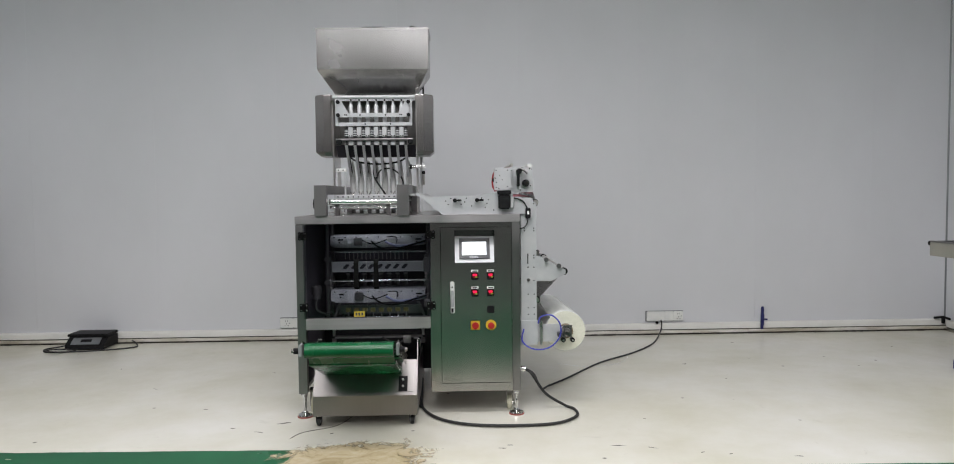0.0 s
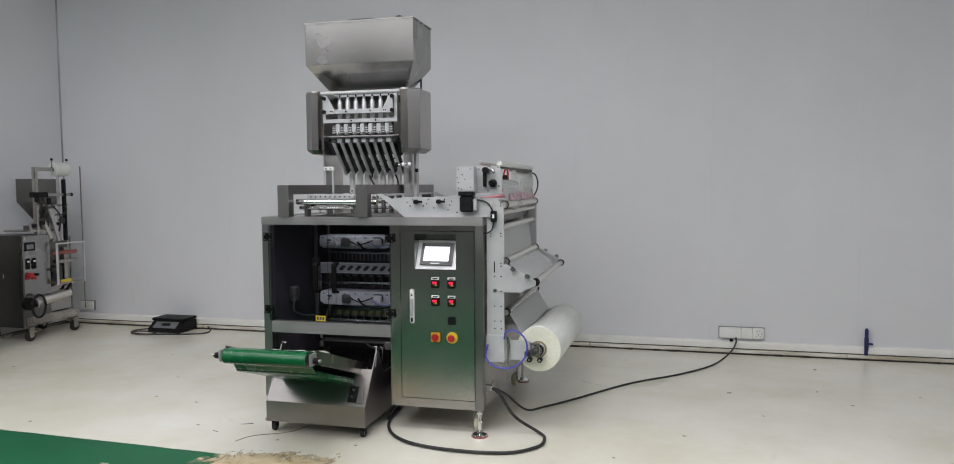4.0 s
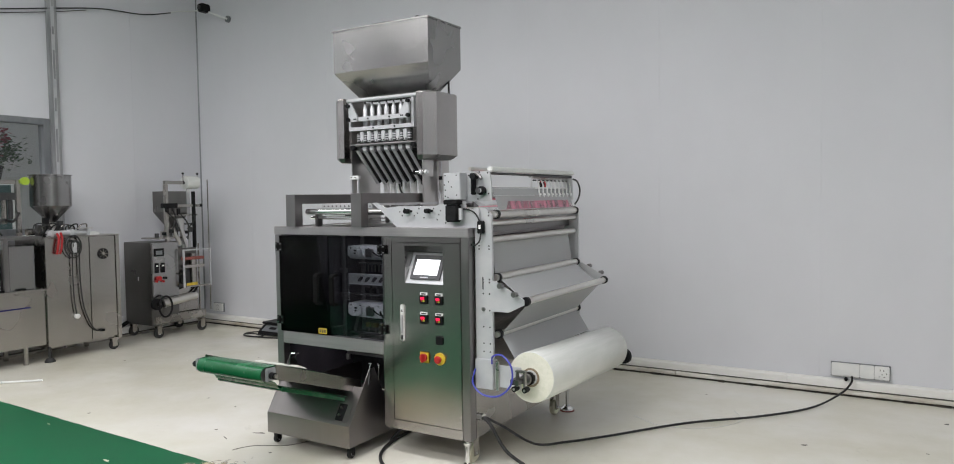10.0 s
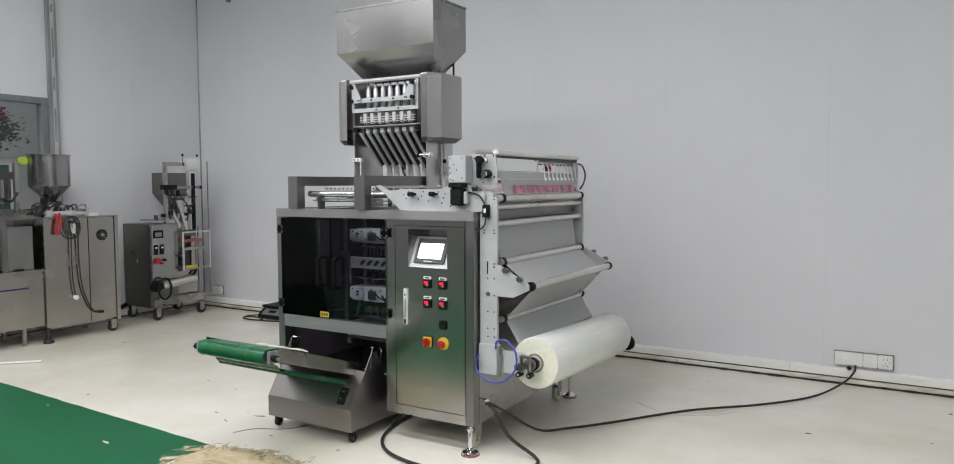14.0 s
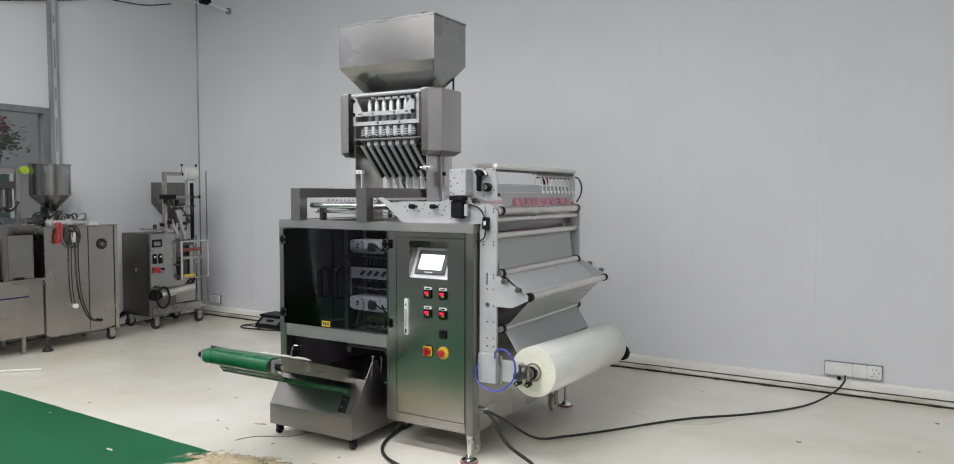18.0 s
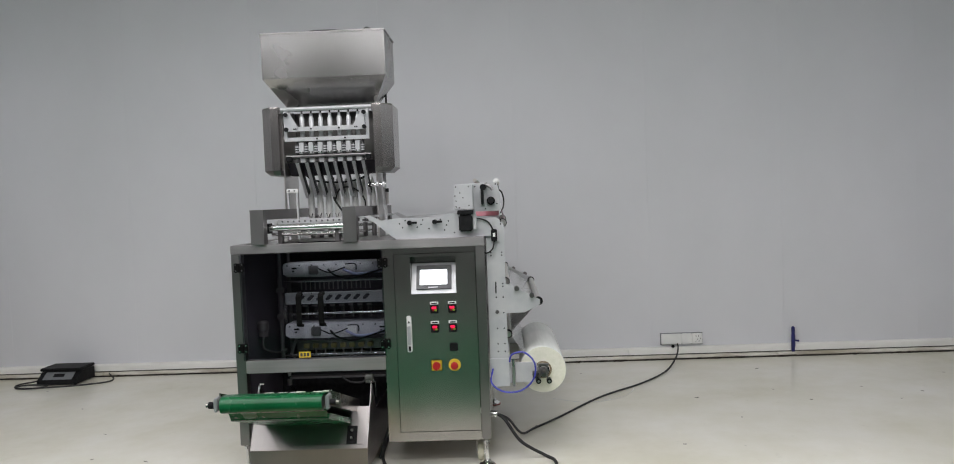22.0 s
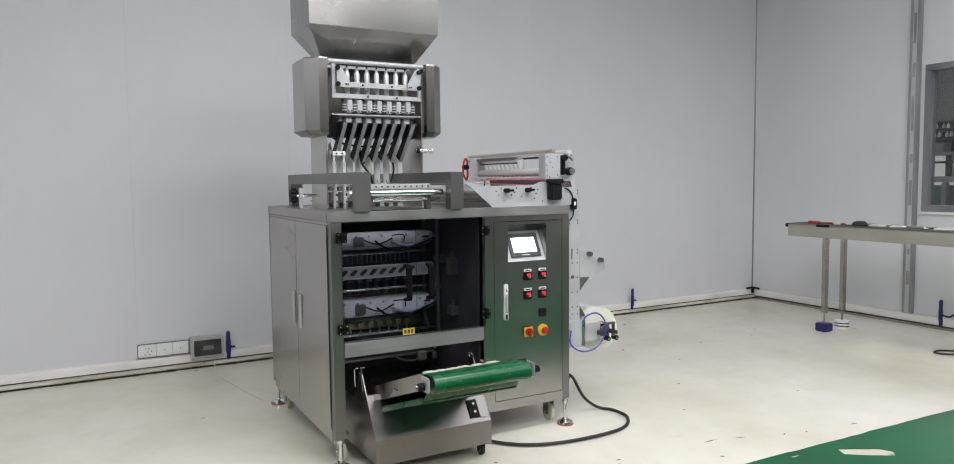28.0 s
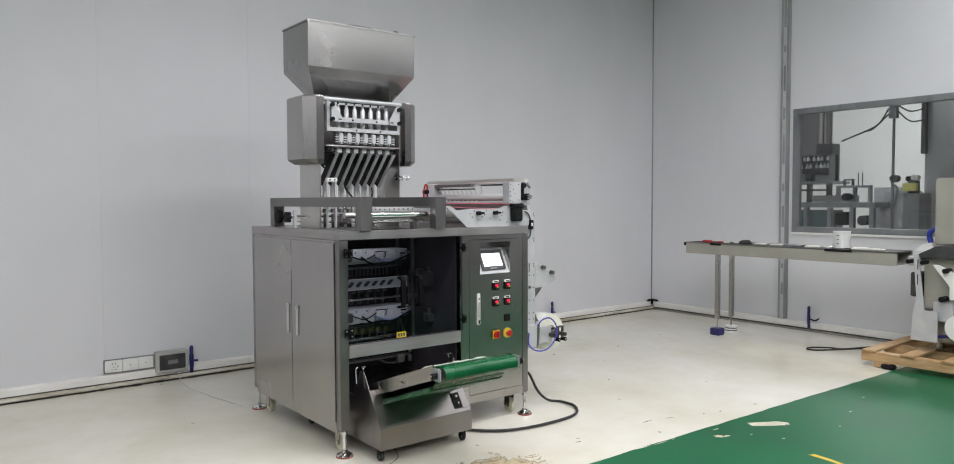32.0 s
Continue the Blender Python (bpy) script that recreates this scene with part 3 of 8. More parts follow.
for nm, x, s in (("baseboard", XR, -1), ("baseboard", XL, 1)):
    e = thing(nm, (x, 4, 0), "white plastic cable trunking along the wall foot", "trunking", kind="structure")
    lo, hi = sorted((x + s * 0.001, x + s * 0.036))
    for a, b in ((0.0, 2.2), (2.2, 4.4), (4.4, YB - 0.062)):
        part("trunking_length", box(lo, hi, a + 0.002, b - 0.002, 0.03, 0.092), TRIMM, e, bevel=0.006)
    lo, hi = sorted((x + s * 0.001, x + s * 0.02))
    # dark strip paints the shade below the side trunking, with its dirt
    part("wall_foot", box(lo, hi, 0, YB - 0.062, 0, 0.029), GAPM, e, "strip under the trunking, dark for gap shade and dirt")
    lo, hi = sorted((x + s * 0.037, x + s * 0.060))
    part("floor_channel", box(lo, hi, 0, YB - 0.072, 0.002, 0.022), STEEL_OLD, e, "flat metal channel on the floor")


def window(name, x, s, ya, yb, za, zb, mulls):
    """A long grey-framed window in a side wall; s points into the room."""
    w = thing(name, (x, (ya + yb) / 2, za), "long fixed window with grey aluminium frame", "window", kind="structure")
    lo, hi = sorted((x + s * 0.012, x - s * 0.085))
    f = 0.055
    part("frame_rail", box(lo, hi, ya, yb, zb - f, zb), FRAMEM, w, bevel=0.003)
    part("frame_rail", box(lo, hi, ya, yb, za, za + f), FRAMEM, w, bevel=0.003)
    ys = [ya] + list(mulls) + [yb - f]
    for y in ys:
        part("frame_stile", box(lo + 0.002, hi - 0.002, y, y + f, za + f, zb - f), FRAMEM, w, bevel=0.003)
    for a, b in zip(ys, ys[1:]):
        g = part("pane", box(x - s * 0.04 - 0.003, x - s * 0.04 + 0.003, a + f, b, za + f, zb - f), GLASS, w, "clear glass")
        g.visible_shadow = False
    part("window_sill", box(*sorted((x + s * 0.03, x - s * 0.085)), ya, yb, za - 0.02, za - 0.001), WHITEP, w, "white sill")


window("window_1", XR, -1, 1.6, 4.745, 1.0, 2.258, (2.55,))
window("window_2", XL, 1, 1.8, 4.92, 1.05, 2.09, (3.3,))


def wall_post(x, s, ya, yb):
    t = thing("wall_post", (x, ya, 0), "grey aluminium upright channel on the wall joint", "post", "wall posts", "structure")
    lo, hi = sorted((x + s * 0.001, x + s * 0.035))
    part("channel", box(lo, hi, ya, yb, 0.096, CEIL - 0.001), POSTM, t, bevel=0.004)
    lo, hi = sorted((x + s * 0.036, x + s * 0.042))
    part("cover_strip", box(lo, hi, ya + 0.03, yb - 0.03, 0.10, CEIL - 0.01), ALU, t, "lighter cover strip")
    for z, h in ((0.35, 0.12), (0.62, 0.05), (1.05, 0.22), (1.42, 0.08), (1.70, 0.30), (2.16, 0.12), (2.45, 0.26), (2.85, 0.07), (3.1, 0.3), (3.6, 0.15)):
        part("worn_patch", box(*sorted((x + s * 0.0422, x + s * 0.0428)), ya + 0.034, yb - 0.036, z, z + h), POSTM, t, "darker worn patch")


wall_post(XR, -1, 4.778, 4.872)
wall_post(XL, 1, 4.922, 5.01)
solid("corner_strip", prism([(XL + 0.001, YB - 0.001), (XL + 0.012, YB - 0.001), (XL + 0.001, YB - 0.012)], "z", 0.096, CEIL - 0.001), FRAMEM, "thin grey sealing strip in the wall corner", "corner trim", "corner strips", "structure")
solid("corner_strip", prism([(XR - 0.001, YB - 0.001), (XR - 0.012, YB - 0.001), (XR - 0.001, YB - 0.012)], "z", 0.096, CEIL - 0.001), FRAMEM, "thin grey sealing strip in the wall corner", "corner trim", "corner strips", "structure")

# ---- the packing machine ----
X0, X1, Y0, Y1, Z0, Z1 = -1.288, 0.008, 4.196, 5.385, 0.14, 1.175
XD = -0.515
pm = thing("packing_machine", ((X0 + X1) / 2, (Y0 + Y1) / 2, 0), "tall stainless steel multi-lane sachet packing machine with hopper and touch screen", "packing machine")
W = 0.05

# cabinet frame and sheets
for x0, y0 in ((X0, Y0), (X0, Y1 - W), (X1 - W, Y1 - W), (X1 - 0.045, Y0)):
    part("corner_post", box(x0, x0 + (0.045 if x0 > -0.5 else W), y0, y0 + W, Z0, 1.129), STEEL_POST, pm, bevel=0.002)
part("top_rail", box(X0 - 0.002, X1 + 0.002, Y0 - 0.003, Y0 + 0.05, 1.130, Z1), STEEL_RAIL, pm, "bright brushed top rail", bevel=0.003)
part("top_rail", box(X0 - 0.002, X1 + 0.002, Y1 - 0.05, Y1 + 0.002, 1.130, Z1), STEEL_RAIL, pm, bevel=0.003)
for x in (X0 - 0.002, X1 - 0.048):
    part("top_rail", box(x, x + 0.05, Y0 + 0.051, Y1 - 0.051, 1.130, Z1), STEEL_RAIL, pm, bevel=0.003)
for x0, x1, y0, y1 in ((X0 + 0.049, -1.10, Y0 + 0.051, Y1 - 0.051), (-0.70, X1 - 0.049, Y0 + 0.051, Y1 - 0.051), (-1.0995, -0.7005, Y0 + 0.051, 4.262), (-1.0995, -0.7005, 4.80, Y1 - 0.051)):
    part("top_plate", box(x0, x1, y0, y1, 1.155, 1.171), STEEL, pm)
part("door_rail", box(X0 + 0.051, XD, Y0 - 0.004, Y0 + 0.045, 0.515, 0.580), STEEL_RAIL, pm, "bright brushed cross rail", bevel=0.003)
part("back_sheet", box(X0 + 0.051, X1 - 0.051, Y1 - 0.012, Y1 - 0.002, Z0, 1.129), STEEL_V, pm)
# lining and inner wall carry the chamber's shade in their colour
part("inner_lining", box(X0 + 0.031, X0 + 0.034, Y0 + 0.055, Y1 - 0.055, Z0 + 0.03, 1.128), INSIDE, pm, "inner lining darkened as if in shade")
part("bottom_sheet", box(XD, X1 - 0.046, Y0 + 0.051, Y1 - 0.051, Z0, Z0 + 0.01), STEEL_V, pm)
part("inner_wall", box(XD - 0.004, XD + 0.004, Y0 + 0.046, Y1 - 0.013, Z0 + 0.011, 1.129), INSIDE, pm, "inner wall darkened as if in shade")
part("side_sheet", box(X1 - 0.008, X1 - 0.001, Y0 + 0.052, Y1 - 0.052, Z0 + 0.002, 1.128), STEEL_V, pm, bevel=0.002)
for z in (Z0, 1.10):
    part("side_rail", box(X0 + 0.001, X0 + 0.03, Y0 + 0.051, Y1 - 0.051, z, z + 0.028), STEEL_V, pm)
for a, b, hy in ((Y0 + 0.0505, 4.7745, 4.695), (4.777, Y1 - 0.0505, 4.822)):
    d = part("side_door", box(X0 - 0.006, X0 + 0.0005, a, b, Z0 + 0.040, 1.115), STEEL_V, pm, "plain brushed steel side door", bevel=0.002)
    part("lock_bar", box(X0 - 0.016, X0 - 0.0065, hy - 0.010, hy + 0.010, 0.572, 0.745), ALU, d, "pale grey swing lock bar", bevel=0.004)
    part("lock_cup", cyl((X0 - 0.018, hy, 0.730), (X0 - 0.0162, hy, 0.730), 0.008), CHROME, d)
part("skirt", box(X0 + 0.0005, X0 + 0.008, Y0 + 0.052, Y1 - 0.052, Z0 - 0.022, Z0 + 0.038), STEEL_V, pm)

# control side: fixed panel with a hinged door in it
PY0, PY1 = Y0 - 0.002, Y0 + 0.008
DX0, DX1, DZ0, DZ1 = -0.452, -0.042, 0.190, 1.100
part("control_panel", holed(XD, X1 - 0.046, Z0, 1.129, DX0 - 0.003, DX1 + 0.0025, DZ0 - 0.003, DZ1 + 0.003, PY0, PY1), STEEL_V, pm)
HX0, HX1, HZ0, HZ1 = -0.372, -0.140, 0.895, 1.085
door = part("control_door", holed(DX0, DX1, DZ0, DZ1, HX0, HX1, HZ0, HZ1, PY0 + 0.001, PY1), STEEL_V, pm, "brushed steel control door with buttons")
niche = part("screen_niche", box(HX0 - 0.006, HX0 - 0.0005, PY1 + 0.001, PY1 + 0.10, HZ0 - 0.006, HZ1 + 0.006), STEEL_HOP, pm, "recessed sloping screen niche")
bm = box(HX1 + 0.0005, HX1 + 0.006, PY1 + 0.001, PY1 + 0.10, HZ0 - 0.006, HZ1 + 0.006)
box(HX0, HX1, PY1 + 0.001, PY1 + 0.10, HZ1 + 0.0005, HZ1 + 0.006, bm)
box(HX0, HX1, PY1 + 0.09, PY1 + 0.10, HZ1 - 0.05, HZ1, bm)
part("niche_wall", bm, STEEL_HOP, niche)
SY, SZ = PY0 + 0.004, HZ0 + 0.001
part("niche_slope", prism([(SY, SZ), (SY + 0.075, SZ + 0.150), (SY + 0.080, SZ + 0.150), (SY + 0.008, SZ)], "x", HX0 + 0.001, HX1 - 0.001), ALU, niche, "pale sloping plate round the screen")


def on_slope(u, v, lift):
    """A place on the sloping plate: u along x, v up the slope, lift off it."""
    n = Vector((0, -0.150, 0.075)).normalized()
    d = Vector((0, 0.075, 0.150)).normalized()
    return Vector((u, SY, SZ)) + d * v + n * lift


def slope_slab(u0, u1, v0, v1, l0, l1):
    r = [[on_slope(u, v, l) for u, v in ((u0, v0), (u1, v0), (u1, v1), (u0, v1))] for l in (l0, l1)]
    return loft(r)


part("touch_panel", slope_slab(-0.345, -0.166, 0.022, 0.150, 0.001, 0.010), DARKM, niche, "dark grey touch panel bezel", bevel=0.002)
part("screen", slope_slab(-0.327, -0.187, 0.044, 0.126, 0.0102, 0.0112), SCREEN, niche, "lit white touch screen")
part("maker_strip", slope_slab(-0.285, -0.235, 0.028, 0.033, 0.0102, 0.0108), ALU, niche)


def push_button(x, z):
    b = part("push_button", box(x - 0.021, x + 0.021, PY0 - 0.012, PY0 + 0.0005, z - 0.026, z + 0.018), BLACK, door, "black square illuminated push button", bevel=0.003)
    part("lens", box(x - 0.013, x + 0.012, PY0 - 0.016, PY0 - 0.0122, z - 0.003, z + 0.010), REDLIT, door, "glowing red lens", bevel=0.002)
    part("lens", box(x - 0.009, x + 0.001, PY0 - 0.016, PY0 - 0.0122, z - 0.014, z - 0.0035), RED, door, "red lens", bevel=0.002)
    part("lens", box(x + 0.0015, x + 0.014, PY0 - 0.016, PY0 - 0.0122, z - 0.014, z - 0.0035), LIME, door, "yellow-green lens", bevel=0.002)
    part("label_plate", box(x - 0.021, x + 0.021, PY0 - 0.004, PY0 + 0.0005, z + 0.019, z + 0.032), WHITEP, door, "white label plate")
    part("label_print", box(x - 0.014, x + 0.014, PY0 - 0.0046, PY0 - 0.0041, z + 0.022, z + 0.028), BLACK, door, "dark bar of print")


for bx in (-0.256, -0.165):
    for bz in (0.822, 0.724):
        push_button(bx, bz)
part("socket_cover", box(-0.186, -0.144, PY0 - 0.008, PY0 + 0.0005, 0.600, 0.642), BLACK, door, "small black square cover", bevel=0.003)
part("switch_plate", box(-0.284, -0.227, PY0 - 0.006, PY0 + 0.0005, 0.501, 0.557), YELLOW, door, "yellow square switch plate", bevel=0.004)
part("rotary_switch", cyl((-0.2555, PY0 - 0.0062, 0.529), (-0.2555, PY0 - 0.020, 0.529), 0.020), RED, door, "red rotary main switch", smooth=True)
part("switch_grip", box(-0.262, -0.249, PY0 - 0.031, PY0 - 0.0202, 0.506, 0.552), RED, door, "red switch grip", bevel=0.004)
part("stop_plate", cyl((-0.164, PY0 + 0.0005, 0.529), (-0.164, PY0 - 0.006, 0.529), 0.031, n=32), YELLOW, door, "yellow ring plate", smooth=True)
part("emergency_stop", lathe([(0.012, 0.0), (0.012, -0.010), (0.0185, -0.012), (0.0195, -0.019), (0.016, -0.025), (0.006, -0.027)], (-0.164, PY0 - 0.006, 0.529), axis="y"), RED, door, "red mushroom emergency stop button", smooth=True)
part("door_lock", box(-0.401, -0.375, PY0 - 0.009, PY0 + 0.0005, 0.600, 0.788), WHITEP, door, "white swing handle lock", bevel=0.005)
part("lock_grip", box(-0.396, -0.380, PY0 - 0.015, PY0 - 0.0092, 0.640, 0.735), ALU, door, bevel=0.004)
part("key_hole", box(-0.394, -0.382, PY0 - 0.011, PY0 - 0.0092, 0.607, 0.632), BLACK, door, bevel=0.002)
part("lock_mark", prism([(-0.394, 0.750), (-0.382, 0.750), (-0.388, 0.764)], "y", PY0 - 0.0102, PY0 - 0.0092), DARKM, door)

# smoked doors in front of the sealing unit
for x0, x1, hx in ((-1.243, -0.8815, -0.936), (-0.8785, XD + 0.004, -0.823)):
    gd = part("smoked_door", box(x0, x1, Y0 - 0.012, Y0 - 0.006, 0.586, 1.124), SMOKE, pm, "smoked clear acrylic door")
    gd.visible_shadow = False
    part("pull_handle", prism([(Y0 - 0.0125, 0.752), (Y0 - 0.045, 0.756), (Y0 - 0.056, 0.770), (Y0 - 0.056, 0.908), (Y0 - 0.045, 0.922), (Y0 - 0.0125, 0.926), (Y0 - 0.0125, 0.912), (Y0 - 0.040, 0.909), (Y0 - 0.044, 0.902), (Y0 - 0.044, 0.776), (Y0 - 0.040, 0.769), (Y0 - 0.0125, 0.766)], "x", hx - 0.013, hx + 0.013), INKY, gd, "black pull handle", bevel=0.002)
    hgx = x0 - 0.001 if x0 < -1 else x1 + 0.001
    for hz in (1.062, 0.648):
        bm = box(hgx - 0.024, hgx + 0.024, Y0 - 0.018, Y0 - 0.0125, hz - 0.008, hz + 0.008)
        for sx in (-1, 1):
            for sz in (-1, 1):
                cyl((hgx + sx * 0.016, Y0 - 0.0185, hz + sz * 0.015), (hgx + sx * 0.016, Y0 - 0.0125, hz + sz * 0.015), 0.0095, n=12, bm=bm)
        cyl((hgx, Y0 - 0.019, hz - 0.022), (hgx, Y0 - 0.019, hz + 0.022), 0.006, n=10, bm=bm)
        part("hinge", bm, INKY, gd, "black plastic hinge")
        for sx in (-1, 1):
            for sz in (-1, 1):
                part("screw", cyl((hgx + sx * 0.016, Y0 - 0.0195, hz + sz * 0.015), (hgx + sx * 0.016, Y0 - 0.0186, hz + sz * 0.015), 0.004, n=8), CHROME, gd)
st = part("warning_sticker", box(-0.957, -0.897, Y0 - 0.0132, Y0 - 0.0124, 0.592, 0.622), YELLOW, pm, "small yellow warning sticker")
for k in range(3):
    part("sticker_bar", box(-0.950 + 0.017 * k, -0.938 + 0.017 * k, Y0 - 0.0138, Y0 - 0.0133, 0.598, 0.616), DARKM, st)

# sealing unit behind the doors
JX0, JX1 = -1.166, -0.565


def jaw(z0, z1, y):
    """A white jaw carrier: a lobed plate with a folded top, two blocks, bolts and looping heater leads."""
    h = z1 - z0
    out = [(JX0 + 0.02, z0 + 0.004), (JX0 + 0.20, z0), (JX1 - 0.16, z0 + 0.006), (JX1 - 0.03, z0 + 0.016), (JX1, z0 + 0.03), (JX1, z1), (JX0, z1), (JX0 - 0.006, z1 - 0.02), (JX0 - 0.006, z0 + 0.02)]
    j = part("sealing_jaw", prism(out, "y", y - 0.05, y - 0.04), JAWM, pm, "white aluminium sealing jaw carrier", bevel=0.002)
    part("jaw_ledge", box(JX0 - 0.004, JX1, y - 0.0395, y + 0.10, z1 - 0.010, z1), JAWM, j, "pale top ledge", bevel=0.003)
    part("jaw_shelf", prism([(JX0, y - 0.0395), (JX1 - 0.04, y - 0.0395), (JX1, y + 0.02), (JX1, y + 0.09), (JX0, y + 0.09)], "z", z0 + 0.012, z0 + 0.020), JAWM, j, bevel=0.002)
    for x, w, m in ((JX0 + 0.175, 0.055, STEEL_DULL), (JX0 + 0.385, 0.055, WHITEP), (JX0 + 0.095, 0.03, JAWM)):
        part("jaw_block", box(x - w / 2, x + w / 2, y - 0.072, y - 0.0505, z0 + 0.016, z0 + h * 0.82), m, j, bevel=0.004)
    part("block_clip", tube([(JX0 + 0.36, y - 0.062, z0 + h * 0.86), (JX0 + 0.42, y - 0.074, z0 + h * 0.86), (JX0 + 0.424, y - 0.070, z0 + h * 0.45)], 0.0035, 6), BLACK, j)
    for x in (JX0 + 0.045, JX1 - 0.06):
        part("jaw_sensor", box(x, x + 0.042, y - 0.056, y - 0.0505, z0 + h * 0.60, z0 + h * 0.72), BLACK, j, "small black sensor", bevel=0.002)
        part("sensor_tip", cyl((x + 0.01, y - 0.058, z0 + h * 0.45), (x + 0.01, y - 0.0505, z0 + h * 0.45), 0.006, n=10), DARKM, j)
    for k in range(9):
        x = JX0 + 0.02 + 0.071 * k
        part("bolt", cyl((x, y - 0.055, z1 - 0.012), (x, y - 0.0505, z1 - 0.012), 0.0045, n=8), DARKM, j)
    c = JX0 + 0.28
    part("heater_lead", tube([(c - 0.08, y - 0.062, z0 + h * 0.62), (c - 0.02, y - 0.080, z0 + h * 0.35), (c + 0.02, y - 0.078, z0 + h * 0.40), (c + 0.08, y - 0.066, z0 + h * 0.66)], 0.004, 6), BLACK, j, "black heater lead", smooth=True)
    part("heater_lead", tube([(c - 0.02, y - 0.070, z0 + h * 0.55), (c + 0.03, y - 0.090, z0 + h * 0.10), (c + 0.12, y - 0.095, z0 - 0.008), (c + 0.21, y - 0.085, z0 + h * 0.15), (JX1 + 0.01, y - 0.06, z0 + h * 0.55)], 0.006, 7), BLACK, j, "black heater lead", smooth=True)
    part("air_lead", tube([(c + 0.07, y - 0.065, z0 + h * 0.5), (c + 0.14, y - 0.085, z0 + h * 0.18), (c + 0.24, y - 0.070, z0 + h * 0.25), (JX1 + 0.03, y - 0.02, z0 + h * 0.6), (JX1 + 0.035, y + 0.12, z0 + h * 0.9)], 0.008, 8), PALEBLUE, j, "pale blue sleeve", smooth=True)
    return j


jaw(0.955, 1.036, 4.73)
jaw(0.600, 0.684, 4.725)
fk = part("fork_rail", box(JX0 + 0.09, JX1 - 0.08, 4.735, 4.745, 0.926, 0.934), STEEL_DULL, pm, "thin fork rail")
cr = part("lane_bar", box(JX0, JX1, 4.68, 4.690, 0.806, 0.858), ALU, pm, "slotted steel lane bar")
part("bar_edge", box(JX0, JX1, 4.672, 4.700, 0.8585, 0.866), JAWM, cr, "pale upper edge", bevel=0.002)
part("bar_edge", box(JX0, JX1, 4.674, 4.698, 0.800, 0.8055), JAWM, cr, "pale lower edge", bevel=0.002)
for k in range(8):
    x = -1.072 + 0.0539 * k
    part("lane_slot", prism([(x - 0.021, 0.820), (x - 0.004, 0.818), (x + 0.021, 0.842), (x + 0.018, 0.849), (x, 0.850), (x - 0.020, 0.830)], "y", 4.6765, 4.6797), INSIDE, cr, "dark slanting slot")
    for dx in (-0.013, 0.013):
        part("prong", box(x + dx - 0.003, x + dx + 0.003, 4.736, 4.742, 0.876, 0.9255), STEEL_DULL, fk)
    part("lane_tube", cyl((x, 4.78, 0.70), (x, 4.78, 0.80), 0.011, n=12), DARKM, pm, smooth=True)
    part("lane_clip", box(x - 0.013, x + 0.013, 4.74, 4.75, 0.775, 0.785), STEEL_DULL, pm)
    part("cutter_block", box(x - 0.017, x + 0.015, 4.735, 4.765, 0.530, 0.556), BRASSY, pm, "small brassy cutter block", bevel=0.003)
    part("cutter_pin", cyl((x, 4.75, 0.50), (x, 4.75, 0.5295), 0.005, n=8), STEEL_DULL, pm)
part("cutter_bar", box(JX0 + 0.03, JX1 - 0.03, 4.766, 4.785, 0.515, 0.57), STEEL_DARK, pm, "dark cutter bar")
part("lower_carrier", box(JX0 + 0.02, JX1 - 0.02, 4.62, 4.68, 0.378, 0.390), STEEL_DULL, pm, "dull lower carrier plate", bevel=0.003)
part("lower_clamp", box(JX1 - 0.14, JX1 - 0.09, 4.575, 4.5995, 0.352, 0.402), STEEL, pm, bevel=0.005)
for x in (JX0 + 0.015, JX1 - 0.015):
    part("carrier_pin", cyl((x, 4.64, 0.3925), (x, 4.64, 0.4395), 0.010, n=12), STEEL, pm, smooth=True)
    part("carrier_nut", cyl((x, 4.64, 0.340), (x, 4.64, 0.3735), 0.014, n=6), STEEL, pm)
part("carrier_lead", tube([(JX0 + 0.33, 4.59, 0.39), (JX0 + 0.38, 4.57, 0.365), (JX0 + 0.44, 4.57, 0.36), (JX1 - 0.14, 4.58, 0.37)], 0.006, 7), RUBBER, pm, "black lead", smooth=True)
for s in (-1, 1):
    xc = (JX0 + JX1) / 2
    part("strut", loft([[(xc + s * (0.245 + a), 4.70 + b, 0.598) for a, b in ((0, 0), (0.016, 0), (0.016, 0.012), (0, 0.012))], [(xc + s * (0.285 + a), 4.71 + b, 0.50) for a, b in ((0, 0), (0.016, 0), (0.016, 0.012), (0, 0.012))]]), STEEL_DULL, pm, "slanting steel strut")
    sx = xc + s * 0.305
    part("spring", tube([(sx + 0.010 * math.cos(j * 1.05), 4.675 + 0.010 * math.sin(j * 1.05), 0.695 + 0.0018 * j) for j in range(92)], 0.0026, 5, soft=False), CHROME, pm, "chrome return spring", smooth=True)
for z, y, r in ((0.742, 4.69, 0.006), (0.925, 4.74, 0.006), (0.500, 4.70, 0.008)):
    part("guide_rod", cyl((JX0 - 0.03, y, z), (JX1 + 0.03, y, z), r, n=12), CHROME, pm, smooth=True)
